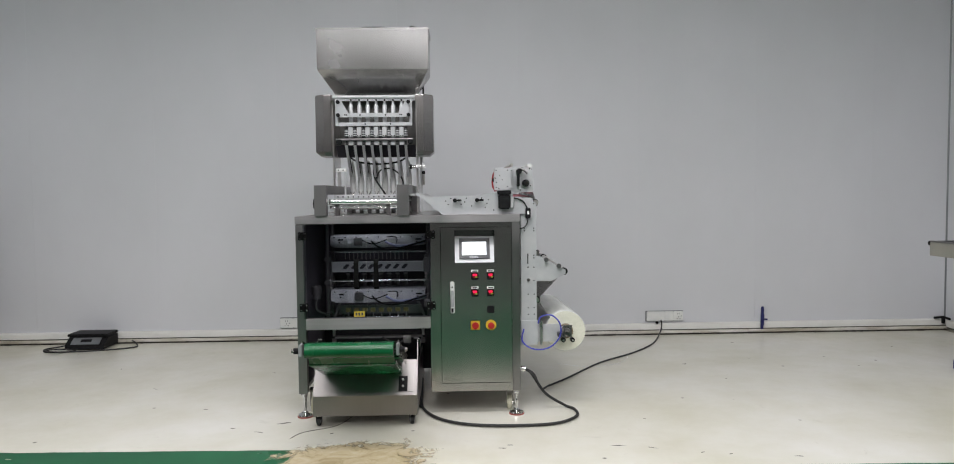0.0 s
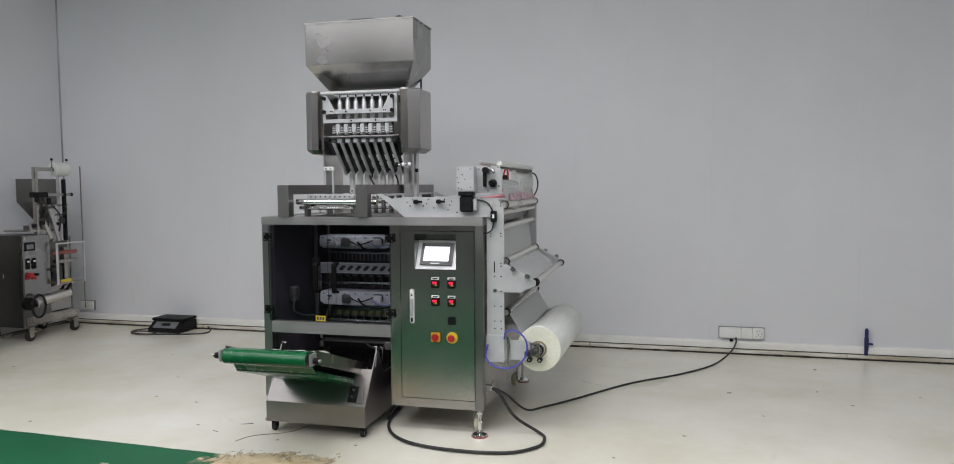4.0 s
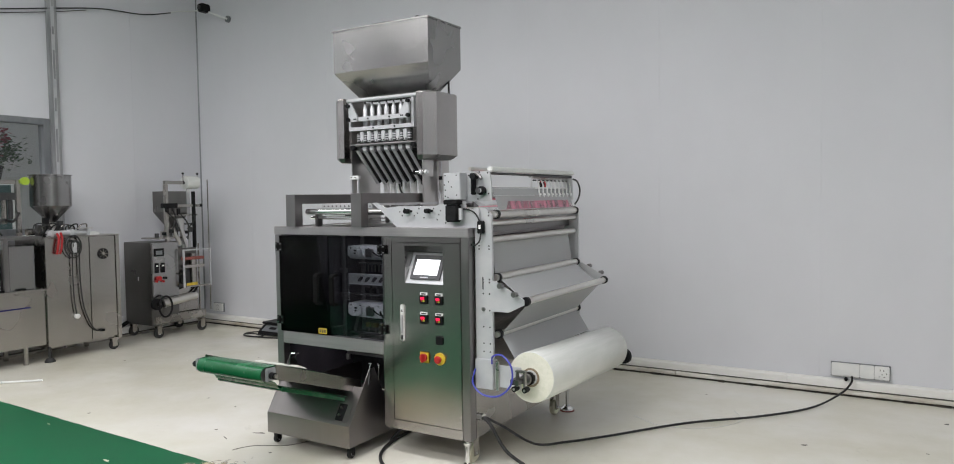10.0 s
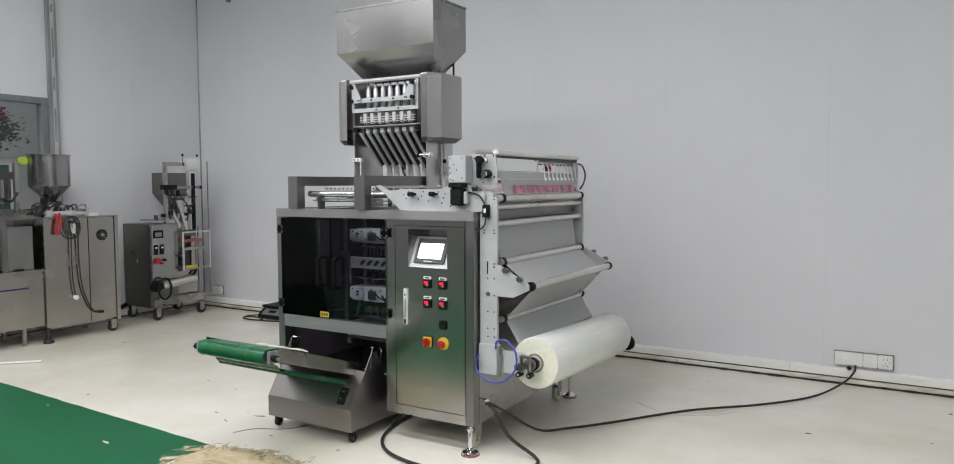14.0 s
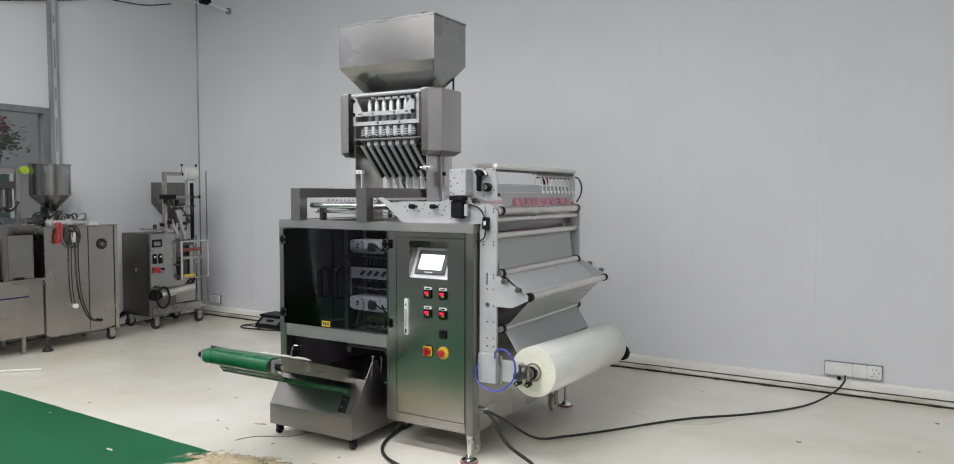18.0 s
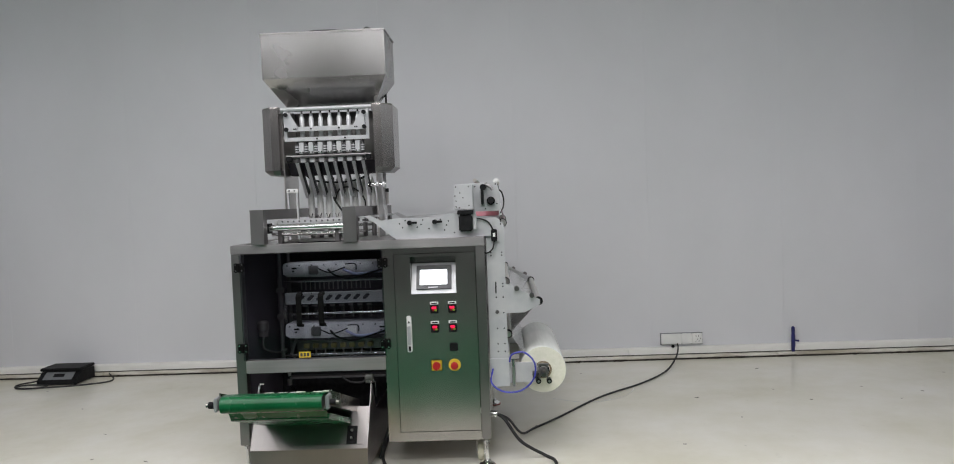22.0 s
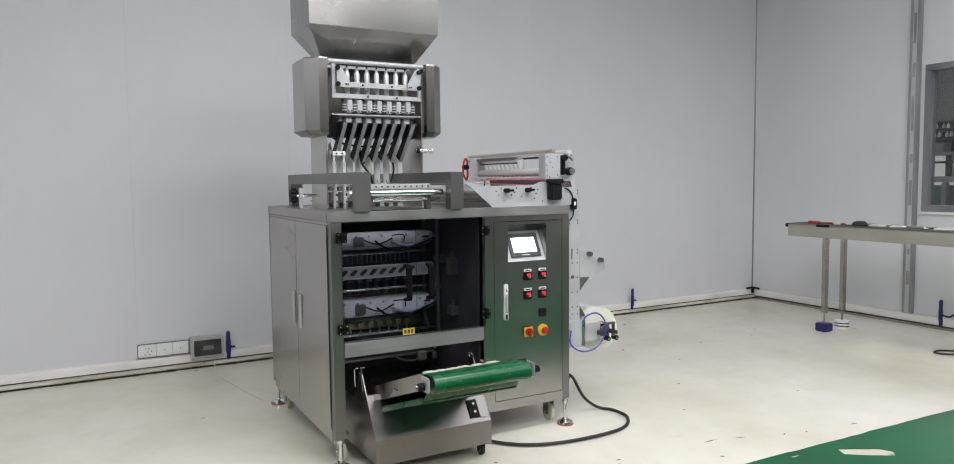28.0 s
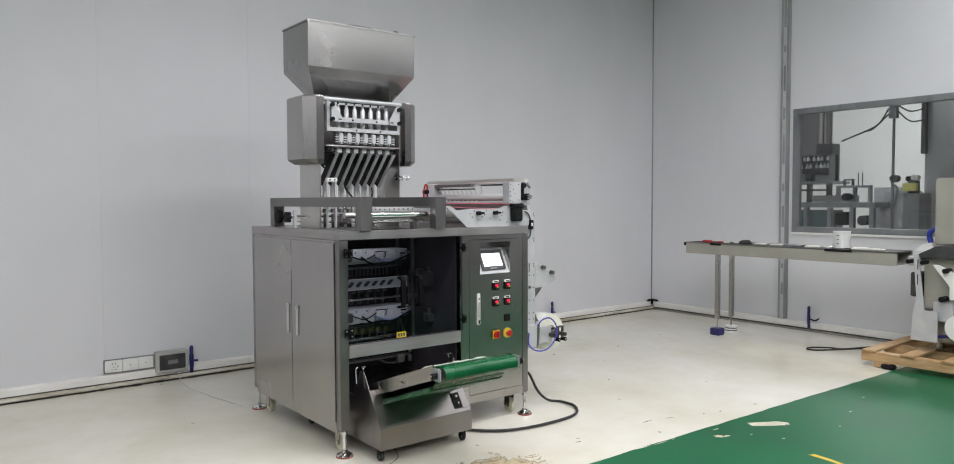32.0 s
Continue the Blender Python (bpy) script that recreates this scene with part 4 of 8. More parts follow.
for x in (JX0 - 0.022, JX1 + 0.022):
    for y in (4.66, 4.84):
        part("guide_column", cyl((x, y, 0.46), (x, y, 1.153), 0.012, n=14), STEEL_DULL, pm, smooth=True)
    part("bearing_block", box(x - 0.02, x + 0.02, 4.64, 4.68, 0.872, 0.90), STEEL_DULL, pm, bevel=0.004)
    part("bearing_block", box(x - 0.02, x + 0.02, 4.64, 4.68, 0.72, 0.75), STEEL_DULL, pm, bevel=0.004)
# black sheet added to give the unlit void below the door rail
part("void_plate", box(X0 + 0.052, XD - 0.005, 4.78, 4.786, Z0, 0.50), BLACK, pm, "black sheet added for the shaded void under the sealing unit")
# rear plate coloured dark for the shade deep in the chamber
part("rear_plate", box(X0 + 0.052, XD - 0.005, 5.25, 5.256, 0.42, 1.153), INSIDE, pm, "rear plate of the sealing chamber, darkened as if in shade")
for x in (JX0 - 0.022, JX1 + 0.022):
    part("carrier_beam", box(x - 0.025, x + 0.025, 4.62, 5.249, 0.44, 0.46), DARKM, pm)
part("oil_cup", lathe([(0.024, 0), (0.024, 0.03), (0.030, 0.034), (0.030, 0.075), (0.02, 0.085)], (-1.215, 4.42, 0.665), 18), STEEL_DULL, pm, "small dull steel oil cup", smooth=True)
part("oil_pipe", tube([(-1.215, 4.42, 0.665), (-1.215, 4.42, 0.60), (-1.17, 4.5, 0.56), (-1.16, 4.64, 0.55)], 0.006, 6), STEEL_DULL, pm)
for z0, z1 in ((0.815, 0.905), (0.600, 0.650)):
    vb = part("valve_block", box(XD - 0.050, XD - 0.0045, 4.455, 4.515, z0, z1), STEEL_DULL, pm, "dull grey air valve on the inner wall", bevel=0.005)
    part("valve_cap", cyl((XD - 0.026, 4.485, z1 + 0.0005), (XD - 0.026, 4.485, z1 + 0.03), 0.010, n=12), STEEL_DULL, vb, smooth=True)
part("valve_block", box(XD - 0.050, XD - 0.0045, 4.56, 4.60, 0.87, 0.915), STEEL_DULL, pm, bevel=0.005)

# levelling feet and castors
for fx, fy in ((X0 + 0.03, Y0 - 0.012), (X1 - 0.025, Y0 - 0.030), (X0 + 0.022, Y1 - 0.055), (X1 - 0.005, Y1 - 0.085)):
    yy = fy + 0.035
    f = part("levelling_foot", lathe([(0.010, 0.139), (0.010, 0.034), (0.018, 0.033), (0.020, 0.026), (0.040, 0.016), (0.042, 0.008)], (fx, yy, 0), 22), CHROME, pm, "chrome levelling foot", smooth=True)
    part("foot_pad", cyl((fx, yy, 0.0), (fx, yy, 0.0078), 0.045, n=24), REDSOFT, f, "dull red rubber pad")
    part("lock_nut", cyl((fx, yy, 0.118), (fx, yy, 0.132), 0.017, n=6), CHROME, f)
    sx = 1 if fx < -0.6 else -1
    cx, cy = fx + sx * 0.034, yy + (0.105 if yy < 4.8 else -0.11)
    c = part("castor", cyl((cx - 0.014, cy, 0.046), (cx + 0.014, cy, 0.046), 0.046, n=24), CREAM, pm, "cream nylon castor wheel", smooth=True, bevel=0.004)
    bm = box(cx - 0.021, cx - 0.017, cy - 0.02, cy + 0.025, 0.035, 0.125)
    box(cx + 0.017, cx + 0.021, cy - 0.02, cy + 0.025, 0.035, 0.125, bm)
    box(cx - 0.03, cx + 0.03, cy - 0.03, cy + 0.04, 0.125, 0.1385, bm)
    part("castor_fork", bm, STEEL_OLD, c)
    part("axle", cyl((cx - 0.024, cy, 0.046), (cx + 0.024, cy, 0.046), 0.008, n=10), CHROME, c)

# brackets on the top
for bx0, bx1 in ((-1.172, -1.104), (-0.700, -0.632)):
    b = part("top_bracket", prism([(4.175, 1.1755), (4.175, 1.353), (5.365, 1.353), (5.365, 1.1755), (5.305, 1.1755), (5.305, 1.300), (4.232, 1.300), (4.232, 1.1755)], "x", bx0, bx1), STEEL_DULL, pm, "dull grey square steel bracket frame", bevel=0.002)
fr = part("front_roller", cyl((-1.103, 4.27, 1.256), (-0.701, 4.27, 1.256), 0.016), CHROME, pm, "bright chrome roller", smooth=True)
part("front_roller", cyl((-1.103, 4.305, 1.222), (-0.701, 4.305, 1.222), 0.010), CHROME, pm, smooth=True)
part("front_roller", cyl((-1.103, 4.49, 1.250), (-0.701, 4.49, 1.250), 0.018), ALU_ROLL, pm, smooth=True)
part("forming_bar", box(-1.09, -0.715, 4.37, 4.4, 1.272, 1.298), ALU, pm, "white perforated forming bar", bevel=0.002)
for k in range(12):
    x = -1.07 + 0.0305 * k
    part("bar_hole", box(x, x + 0.008, 4.3675, 4.3698, 1.281, 1.289), DARKM, pm)
for x in (-1.06, -0.76):
    part("roller_block", box(x - 0.012, x + 0.012, 4.295, 4.335, 1.1725, 1.245), STEEL_DULL, pm, bevel=0.003)
part("forming_plate", box(-1.09, -0.715, 4.80, 5.2, 1.200, 1.206), STEEL_HOP, pm)
for k in range(8):
    x = -1.052 + 0.0539 * k
    part("forming_tube", cyl((x, 4.93, 1.172), (x, 4.93, 1.262), 0.014, n=14), STEEL_DULL, pm, smooth=True)
kn = part("hand_wheel", cyl((-1.300, 4.83, 1.240), (-1.275, 4.83, 1.240), 0.020), BLACK, pm, "black star hand wheel", smooth=True)
for k in range(6):
    a = math.pi / 3 * k
    part("wheel_lobe", cyl((-1.299, 4.83 + 0.024 * math.cos(a), 1.24 + 0.024 * math.sin(a)), (-1.276, 4.83 + 0.024 * math.cos(a), 1.24 + 0.024 * math.sin(a)), 0.010, n=10), BLACK, kn, smooth=True)
part("wheel_shaft", cyl((-1.275, 4.83, 1.240), (-1.104, 4.83, 1.240), 0.007, n=10), CHROME, kn, smooth=True)
part("shaft_post", box(-1.252, -1.236, 4.815, 4.845, 1.1755, 1.28), ALU, pm, bevel=0.003)
hw2 = part("hand_wheel", cyl((-1.17, 5.20, 1.235), (-1.20, 5.20, 1.235), 0.042), BLACK, pm, "black round hand wheel", smooth=True, bevel=0.006)
part("wheel_shaft", cyl((-1.169, 5.20, 1.235), (-0.72, 5.20, 1.235), 0.010), CHROME, hw2, smooth=True)

# ---- filling unit ----
LX = [-1.052 + 0.0539 * k for k in range(8)]
for x0, x1 in ((-1.145, -1.137), (-0.612, -0.604)):
    part("filler_side_plate", box(x0, x1, 4.70, 4.97, 1.1715, 1.93), STEEL, pm, "tall brushed steel side plate", bevel=0.001)
# dark steel here gives the shade seen between the piston blocks
part("filler_back_plate", box(-1.1365, -0.6125, 4.955, 4.965, 1.62, 1.93), STEEL_DARK, pm)
part("filler_top_rod", cyl((-1.150, 4.668, 1.918), (-0.598, 4.668, 1.918), 0.012), ALU, pm, "bright chrome cross rod", smooth=True)
for x in (-1.141, -0.608):
    part("rod_end", box(x - 0.006, x + 0.006, 4.655, 4.699, 1.895, 1.93), STEEL_V, pm)
cf = part("carrier_frame", box(-1.118, -1.100, 4.655, 4.675, 1.735, 1.905), ALU, pm, "white aluminium moving frame")
part("carrier_bar", box(-0.650, -0.632, 4.655, 4.675, 1.735, 1.905), ALU, cf)
part("carrier_bar", box(-1.099, -0.651, 4.655, 4.675, 1.735, 1.757), ALU, cf)
part("carrier_bar", box(-1.06, -0.69, 4.645, 4.665, 1.790, 1.815), ALU, cf)
for s, xo in ((1, -1.099), (-1, -0.651)):
    part("gusset", prism([(xo, 1.895), (xo + s * 0.02, 1.895), (xo + s * 0.065, 1.815), (xo + s * 0.065, 1.788), (xo, 1.788)], "y", 4.632, 4.644), ALU, cf, "white triangular gusset")
    for z in (1.800, 1.882):
        part("knob", cyl((xo + s * 0.002, 4.618, z), (xo + s * 0.002, 4.634, z), 0.012, n=14), BLACK, cf, smooth=True)
    part("bolt", cyl((xo + s * 0.045, 4.628, 1.802), (xo + s * 0.045, 4.6319, 1.802), 0.004, n=8), BLACK, cf)
    part("bolt", cyl((xo + s * 0.056, 4.628, 1.802), (xo + s * 0.056, 4.6319, 1.802), 0.004, n=8), BLACK, cf)
for x in (-0.96, -0.80):
    part("bolt", cyl((x, 4.640, 1.802), (x, 4.6449, 1.802), 0.005, n=8), BLACK, cf)
    part("bolt", cyl((x + 0.03, 4.650, 1.746), (x + 0.03, 4.6549, 1.746), 0.005, n=8), BLACK, cf)
for k in range(7):
    x = (LX[k] + LX[k + 1]) / 2
    pc = part("piston", lathe([(0.014, 1.762), (0.014, 1.868), (0.010, 1.874), (0.008, 1.895)], (x, 4.70, 0), 16), ALU, pm, "white piston cylinder", smooth=True)
    part("piston_rod", cyl((x, 4.70, 1.895), (x, 4.70, 1.915), 0.005, n=8), DARKM, pc)
    part("piston_block", box(x - 0.014, x + 0.014, 4.66, 4.71, 1.664, 1.728), ALU, pm, "white block", bevel=0.003)
    part("block_bolt", cyl((x - 0.008, 4.657, 1.672), (x - 0.008, 4.6599, 1.672), 0.004, n=8), BLACK, pm)
    part("block_bolt", cyl((x + 0.008, 4.657, 1.672), (x + 0.008, 4.6599, 1.672), 0.004, n=8), BLACK, pm)
part("valve_rod", cyl((-1.12, 4.675, 1.650), (-0.63, 4.675, 1.650), 0.010, n=14), STEEL_DULL, pm, smooth=True)
part("valve_beam", box(-1.12, -0.63, 4.69, 4.72, 1.620, 1.640), STEEL_DULL, pm, bevel=0.002)
for k in range(7):
    x = (LX[k] + LX[k + 1]) / 2
    part("beam_block", box(x - 0.014, x + 0.014, 4.684, 4.6895, 1.6145, 1.648), ALU, pm, "white block on the beam", bevel=0.002)
part("valve_lever", box(-1.120, -1.082, 4.660, 4.69, 1.620, 1.655), BLACK, pm, "black lever block", bevel=0.006)
part("valve_lever", box(-0.662, -0.630, 4.660, 4.689, 1.620, 1.655), BLACK, pm, "black lever block", bevel=0.006)
for x in LX:
    part("valve_stem", cyl((x, 4.69, 1.605), (x, 4.69, 1.75), 0.007, n=10), DARKM, pm, smooth=True)
    vc = part("valve_cap", lathe([(0.009, 1.662), (0.011, 1.668), (0.011, 1.712), (0.007, 1.718)], (x, 4.668, 0), 14), DARKM, pm, "dark valve cap with pale rings", smooth=True)
    for z in (1.672, 1.686, 1.700):
        part("cap_ring", cyl((x, 4.668, z), (x, 4.668, z + 0.006), 0.0125, n=14), ALU, vc, smooth=True)
    # flat filling tubes lean back as they go down to the funnels
    part("filling_tube", loft([[(x + sx * 0.0085, 4.655 + sy * 0.008, 1.612) for sx, sy in ((-1, -1), (1, -1), (1, 1), (-1, 1))], [(x + sx * 0.0075, 4.845 + sy * 0.007, 1.415) for sx, sy in ((-1, -1), (1, -1), (1, 1), (-1, 1))]]), ALU, pm, "flat leaning pale steel filling tube", bevel=0.001)
    fn = part("funnel", lathe([(0.010, 1.262), (0.016, 1.285), (0.019, 1.37), (0.0185, 1.425), (0.011, 1.49), (0.005, 1.525)], (x, 4.93, 0), 16), MILKY, pm, "white translucent funnel", smooth=True)
    part("funnel_collar", cyl((x, 4.93, 1.262), (x, 4.93, 1.284), 0.020, n=14), STEEL_DULL, fn, smooth=True)
    part("drip_fork", tube([(x - 0.014, 4.905, 1.265), (x - 0.004, 4.902, 1.29), (x - 0.012, 4.90, 1.32)], 0.0035, 6), CHROME, fn)
    part("drip_fork", tube([(x + 0.014, 4.905, 1.265), (x + 0.004, 4.902, 1.29), (x + 0.012, 4.90, 1.32)], 0.0035, 6), CHROME, fn)
# near-black colour stands in for shade between the filling tubes
part("manifold", prism([(4.73, 1.618), (4.87, 1.618), (4.87, 1.545), (4.80, 1.545)], "x", -1.13, -0.62), INSIDE, pm, "manifold coloured dark for the shaded gaps between the tubes")
for x in LX:
    part("tube_web", loft([[(x - 0.003, 4.6645, 1.605), (x + 0.003, 4.6645, 1.605), (x + 0.003, 4.740, 1.605), (x - 0.003, 4.740, 1.605)], [(x - 0.003, 4.853, 1.420), (x + 0.003, 4.853, 1.420), (x + 0.003, 4.905, 1.450), (x - 0.003, 4.905, 1.450)]]), RUBBER, pm, "black web behind the tube")
part("funnel_plate", box(-1.10, -0.66, 4.90, 4.955, 1.255, 1.261), ALU, pm)
for x in (-1.116, -1.064):
    part("sensor_post", box(x - 0.005, x + 0.005, 4.661, 4.677, 1.1755, 1.4425), ALU, pm, bevel=0.001)
part("sensor_head", box(-1.122, -1.056, 4.655, 4.683, 1.443, 1.466), WHITEP, pm, "white sensor head", bevel=0.003)
for x in (-1.105, -1.075):
    part("sensor_screw", cyl((x, 4.6545, 1.455), (x, 4.6505, 1.455), 0.004, n=10), BLACK, pm)
part("sensor_post", box(-0.594, -0.578, 4.84, 4.86, 1.1755, 1.545), ALU, pm, "white upright beside the filler", bevel=0.002)
part("sensor_can", cyl((-0.572, 4.83, 1.36), (-0.572, 4.83, 1.43), 0.009, n=14), STEEL, pm, "small steel can", smooth=True)
part("can_cap", cyl((-0.572, 4.83, 1.4305), (-0.572, 4.83, 1.452), 0.011, n=12), BLACK, pm, smooth=True)
ftg = part("air_fitting", cyl((-0.655, 4.675, 1.474), (-0.555, 4.675, 1.474), 0.010, n=14), CHROME, pm, "bright air fitting with black nuts", smooth=True)
for x in (-0.645, -0.60, -0.565):
    part("fitting_nut", cyl((x - 0.007, 4.675, 1.474), (x + 0.007, 4.675, 1.474), 0.0145, n=8), BLACK if x < -0.62 else ALU, ftg)
part("air_hose", tube([(-0.90, 4.88, 1.53), (-0.90, 4.86, 1.42), (-0.86, 4.84, 1.35), (-0.83, 4.88, 1.30)], 0.006, 7), RUBBER, pm, "black cable", smooth=True)
part("air_hose", tube([(-0.89, 4.87, 1.40), (-0.86, 4.84, 1.455), (-0.80, 4.83, 1.47), (-0.74, 4.84, 1.44), (-0.71, 4.86, 1.38), (-0.72, 4.88, 1.31)], 0.005, 7), RUBBER, pm, "black cable", smooth=True)
part("air_hose", tube([(-1.06, 4.86, 1.55), (-1.0, 4.85, 1.515), (-0.87, 4.84, 1.50), (-0.74, 4.85, 1.515), (-0.66, 4.87, 1.56)], 0.006, 7), RUBBER, pm, "black cable", smooth=True)

for s, xi in ((-1, -1.1455), (1, -0.6035)):
    def ring(z, inset):
        o = 0.105 - inset
        pts = [(xi, 4.640 + inset * 0.3), (xi + s * 0.045 * (o / 0.105), 4.640 + inset * 0.3), (xi + s * o, 4.692 + inset * 0.3), (xi + s * o, 4.905 - inset), (xi, 4.905 - inset)]
        return [(px, py, z) for px, py in pts]
    sc = part("side_cover", loft([ring(1.572, 0.0), ring(1.924, 0.0), ring(1.932, 0.006)]), STEEL_V, pm, "bent steel side cover with cut edges", bevel=0.0015)
    # same sheet as the cover; the underside's shade is put into darker steel
    part("cover_foot", loft([ring(1.545, 0.03), ring(1.5715, 0.0)]), STEEL_DARK, sc, "bent lower edge in darker steel for its shaded underside")

# hopper, tapering down in four sides
def rect(x0, x1, y0, y1, z):
    return [(x0, y0, z), (x1, y0, z), (x1, y1, z), (x0, y1, z)]


HP = [rect(-1.125, -0.620, 4.79, 4.88, 1.933), rect(-1.140, -0.605, 4.775, 4.89, 1.957), rect(-1.228, -0.524, 4.655, 4.995, 2.092), rect(-1.228, -0.524, 4.652, 4.995, 2.337)]
hop = part("hopper", loft(HP), STEEL_HOP, pm, "wide stainless steel filling hopper", bevel=0.002)
part("hopper_lid", box(-1.234, -0.518, 4.646, 5.001, 2.338, 2.350), STEEL_HOP, hop, "flat folded lid", bevel=0.003)
part("lid_grip", box(-0.955, -0.800, 4.69, 4.725, 2.3505, 2.366), BLACK, hop, "black rubber lid grip", bevel=0.005)
part("lid_catch", tube([(-0.64, 4.70, 2.350), (-0.642, 4.70, 2.362), (-0.625, 4.70, 2.368), (-0.605, 4.70, 2.358)], 0.005, 7), BLACK, hop)
for x in (-1.125, -1.09, -0.66, -0.625):
    part("hopper_leg", cyl((x, 4.80, 1.931), (x, 4.80, 2.00), 0.010, n=12), STEEL_DULL, hop, smooth=True)
part("hopper_pipe", cyl((-0.57, 4.93, 1.88), (-0.57, 4.93, 2.09), 0.006, n=10), BLACK, hop, "thin black cable up to the hopper")
for x in (-1.05, -0.96):
    part("hopper_neck", lathe([(0.022, 1.93), (0.030, 1.96), (0.030, 2.0)], (x, 4.82, 0), 14), STEEL_DULL, hop)

# ---- film feed ----
for y, s in ((4.232, -1), (5.245, 1)):
    pl = part("feed_plate", prism([(-0.600, 1.300), (-0.572, 1.303), (-0.515, 1.275), (-0.43, 1.283), (-0.20, 1.283), (-0.15, 1.30), (-0.030, 1.30), (-0.020, 1.266), (0.05, 1.266), (0.05, 1.176), (-0.440, 1.176), (-0.545, 1.262)], "y", y - 0.005, y + 0.005), ALU, pm, "white drilled feed side plate", bevel=0.001)
    if s < 0:
        for x, z in ((-0.366, 1.258), (-0.238, 1.259)):
            k = part("clamp_knob", cyl((x, y - 0.035, z), (x, y - 0.0055, z), 0.012, n=14), BLACK, pl, "black clamp knob", smooth=True)
            part("clamp_lever", box(x + 0.012, x + 0.038, y - 0.03, y - 0.022, z - 0.006, z + 0.006), BLACK, pl, bevel=0.002)
        for x, z in ((-0.30, 1.27), (-0.31, 1.248), (-0.405, 1.235), (-0.39, 1.27), (-0.18, 1.24), (-0.17, 1.26), (-0.27, 1.225), (-0.33, 1.235), (-0.21, 1.27), (-0.42, 1.255), (-0.14, 1.20), (-0.19, 1.215)):
            part("plate_hole", cyl((x, y - 0.0058, z), (x, y - 0.0051, z), 0.004, n=8), BLACK, pl)
part("feed_strut", box(-0.62, -0.60, 4.22, 5.234, 1.288, 1.300), ALU, pm)
for x, z in ((-0.50, 1.245), (-0.30, 1.215), (-0.08, 1.235)):
    part("feed_roller", cyl((x, 4.238, z), (x, 5.239, z), 0.018), ALU_ROLL, pm, "pale feed roller", smooth=True)
web = part("film_web", loft([rect(-0.50, -0.08, 4.33, 5.2, 1.258), rect(-0.50, -0.08, 4.33, 5.2, 1.2585)]), FILM, pm, "clear packaging film web")

# printer and draw rollers above the plates
pb = part("printer_box", box(-0.136, -0.040, 4.205, 4.27, 1.314, 1.443), ALU, pm, "white perforated drive box", bevel=0.003)
for x, z in ((-0.125, 1.43), (-0.06, 1.43), (-0.105, 1.40), (-0.09, 1.375), (-0.125, 1.36), (-0.13, 1.385), (-0.06, 1.335), (-0.125, 1.33), (-0.11, 1.325)):
    part("box_hole", cyl((x, 4.2042, z), (x, 4.2049, z), 0.0035, n=8), BLACK, pb)
part("stepper_motor", box(-0.114, -0.046, 4.180, 4.226, 1.205, 1.2895), BLACK, pm, "black stepper motor", bevel=0.006)
part("motor_flange", box(-0.120, -0.040, 4.176, 4.224, 1.290, 1.3125), BLACK, pm, "black motor flange", bevel=0.003)
part("motor_can", cyl((-0.034, 4.198, 1.215), (-0.034, 4.198, 1.272), 0.010, n=14), ALU, pm, "pale metal can beside the motor", smooth=True)
for y in (4.276, 5.24):
    ep = part("end_plate", prism([(-0.050, 1.303), (0.095, 1.303), (0.095, 1.385), (0.084, 1.448), (-0.050, 1.448)], "y", y - 0.005, y + 0.005), ALU, pm, "white end plate", bevel=0.001)
    for x, z in ((0.075, 1.44), (0.03, 1.445), (-0.03, 1.43), (0.08, 1.34), (0.02, 1.315)):
        part("plate_hole", cyl((x, y - 0.006, z), (x, y - 0.0051, z), 0.004, n=8), BLACK, ep)
for x, z, r, m in ((-0.030, 1.462, 0.010, ALU_ROLL), (0.050, 1.355, 0.020, FROST), (0.02, 1.32, 0.012, CHROME)):
    part("draw_roller", cyl((x, 4.282, z), (x, 5.234, z), r), m, pm, smooth=True)
part("top_bar", box(0.064, 0.094, 4.281, 5.27, 1.446, 1.470), WHITEP, pm, "white top bar of the film feed", bevel=0.006)
part("top_rod", cyl((0.084, 4.281, 1.437), (0.084, 5.235, 1.437), 0.006, n=10), DARKM, pm, smooth=True)
wh = part("drive_wheel", cyl((0.050, 4.24, 1.355), (0.050, 4.269, 1.355), 0.021), BLACK, pm, "black ribbed drive wheel", smooth=True, bevel=0.003)
part("wheel_hub", cyl((0.050, 4.22, 1.355), (0.050, 4.2395, 1.355), 0.014), CHROME, wh, smooth=True)
part("belt_strip", box(0.000, 0.014, 4.234, 4.269, 1.335, 1.43), BLACK, pm, "black timing belt", bevel=0.004)
part("belt_pulley", cyl((0.012, 4.232, 1.425), (0.012, 4.269, 1.425), 0.016), BLACK, pm, smooth=True)
part("air_fitting", tube([(0.02, 4.25, 1.44), (0.05, 4.24, 1.425), (0.06, 4.235, 1.41)], 0.008, 8), STEEL_DULL, pm, smooth=True)
cm = part("lane_comb", box(0.026, 0.062, 4.80, 5.24, 1.428, 1.446), STEEL_DULL, pm, "grey perforated bar with film separators")
for k in range(10):
    y = 4.83 + 0.043 * k
    part("comb_hole", box(0.0622, 0.063, y - 0.012, y + 0.012, 1.432, 1.442), DARKM, cm)
part("comb_rod", cyl((0.058, 4.79, 1.412), (0.058, 5.25, 1.412), 0.004, n=8), DARKM, cm, smooth=True)
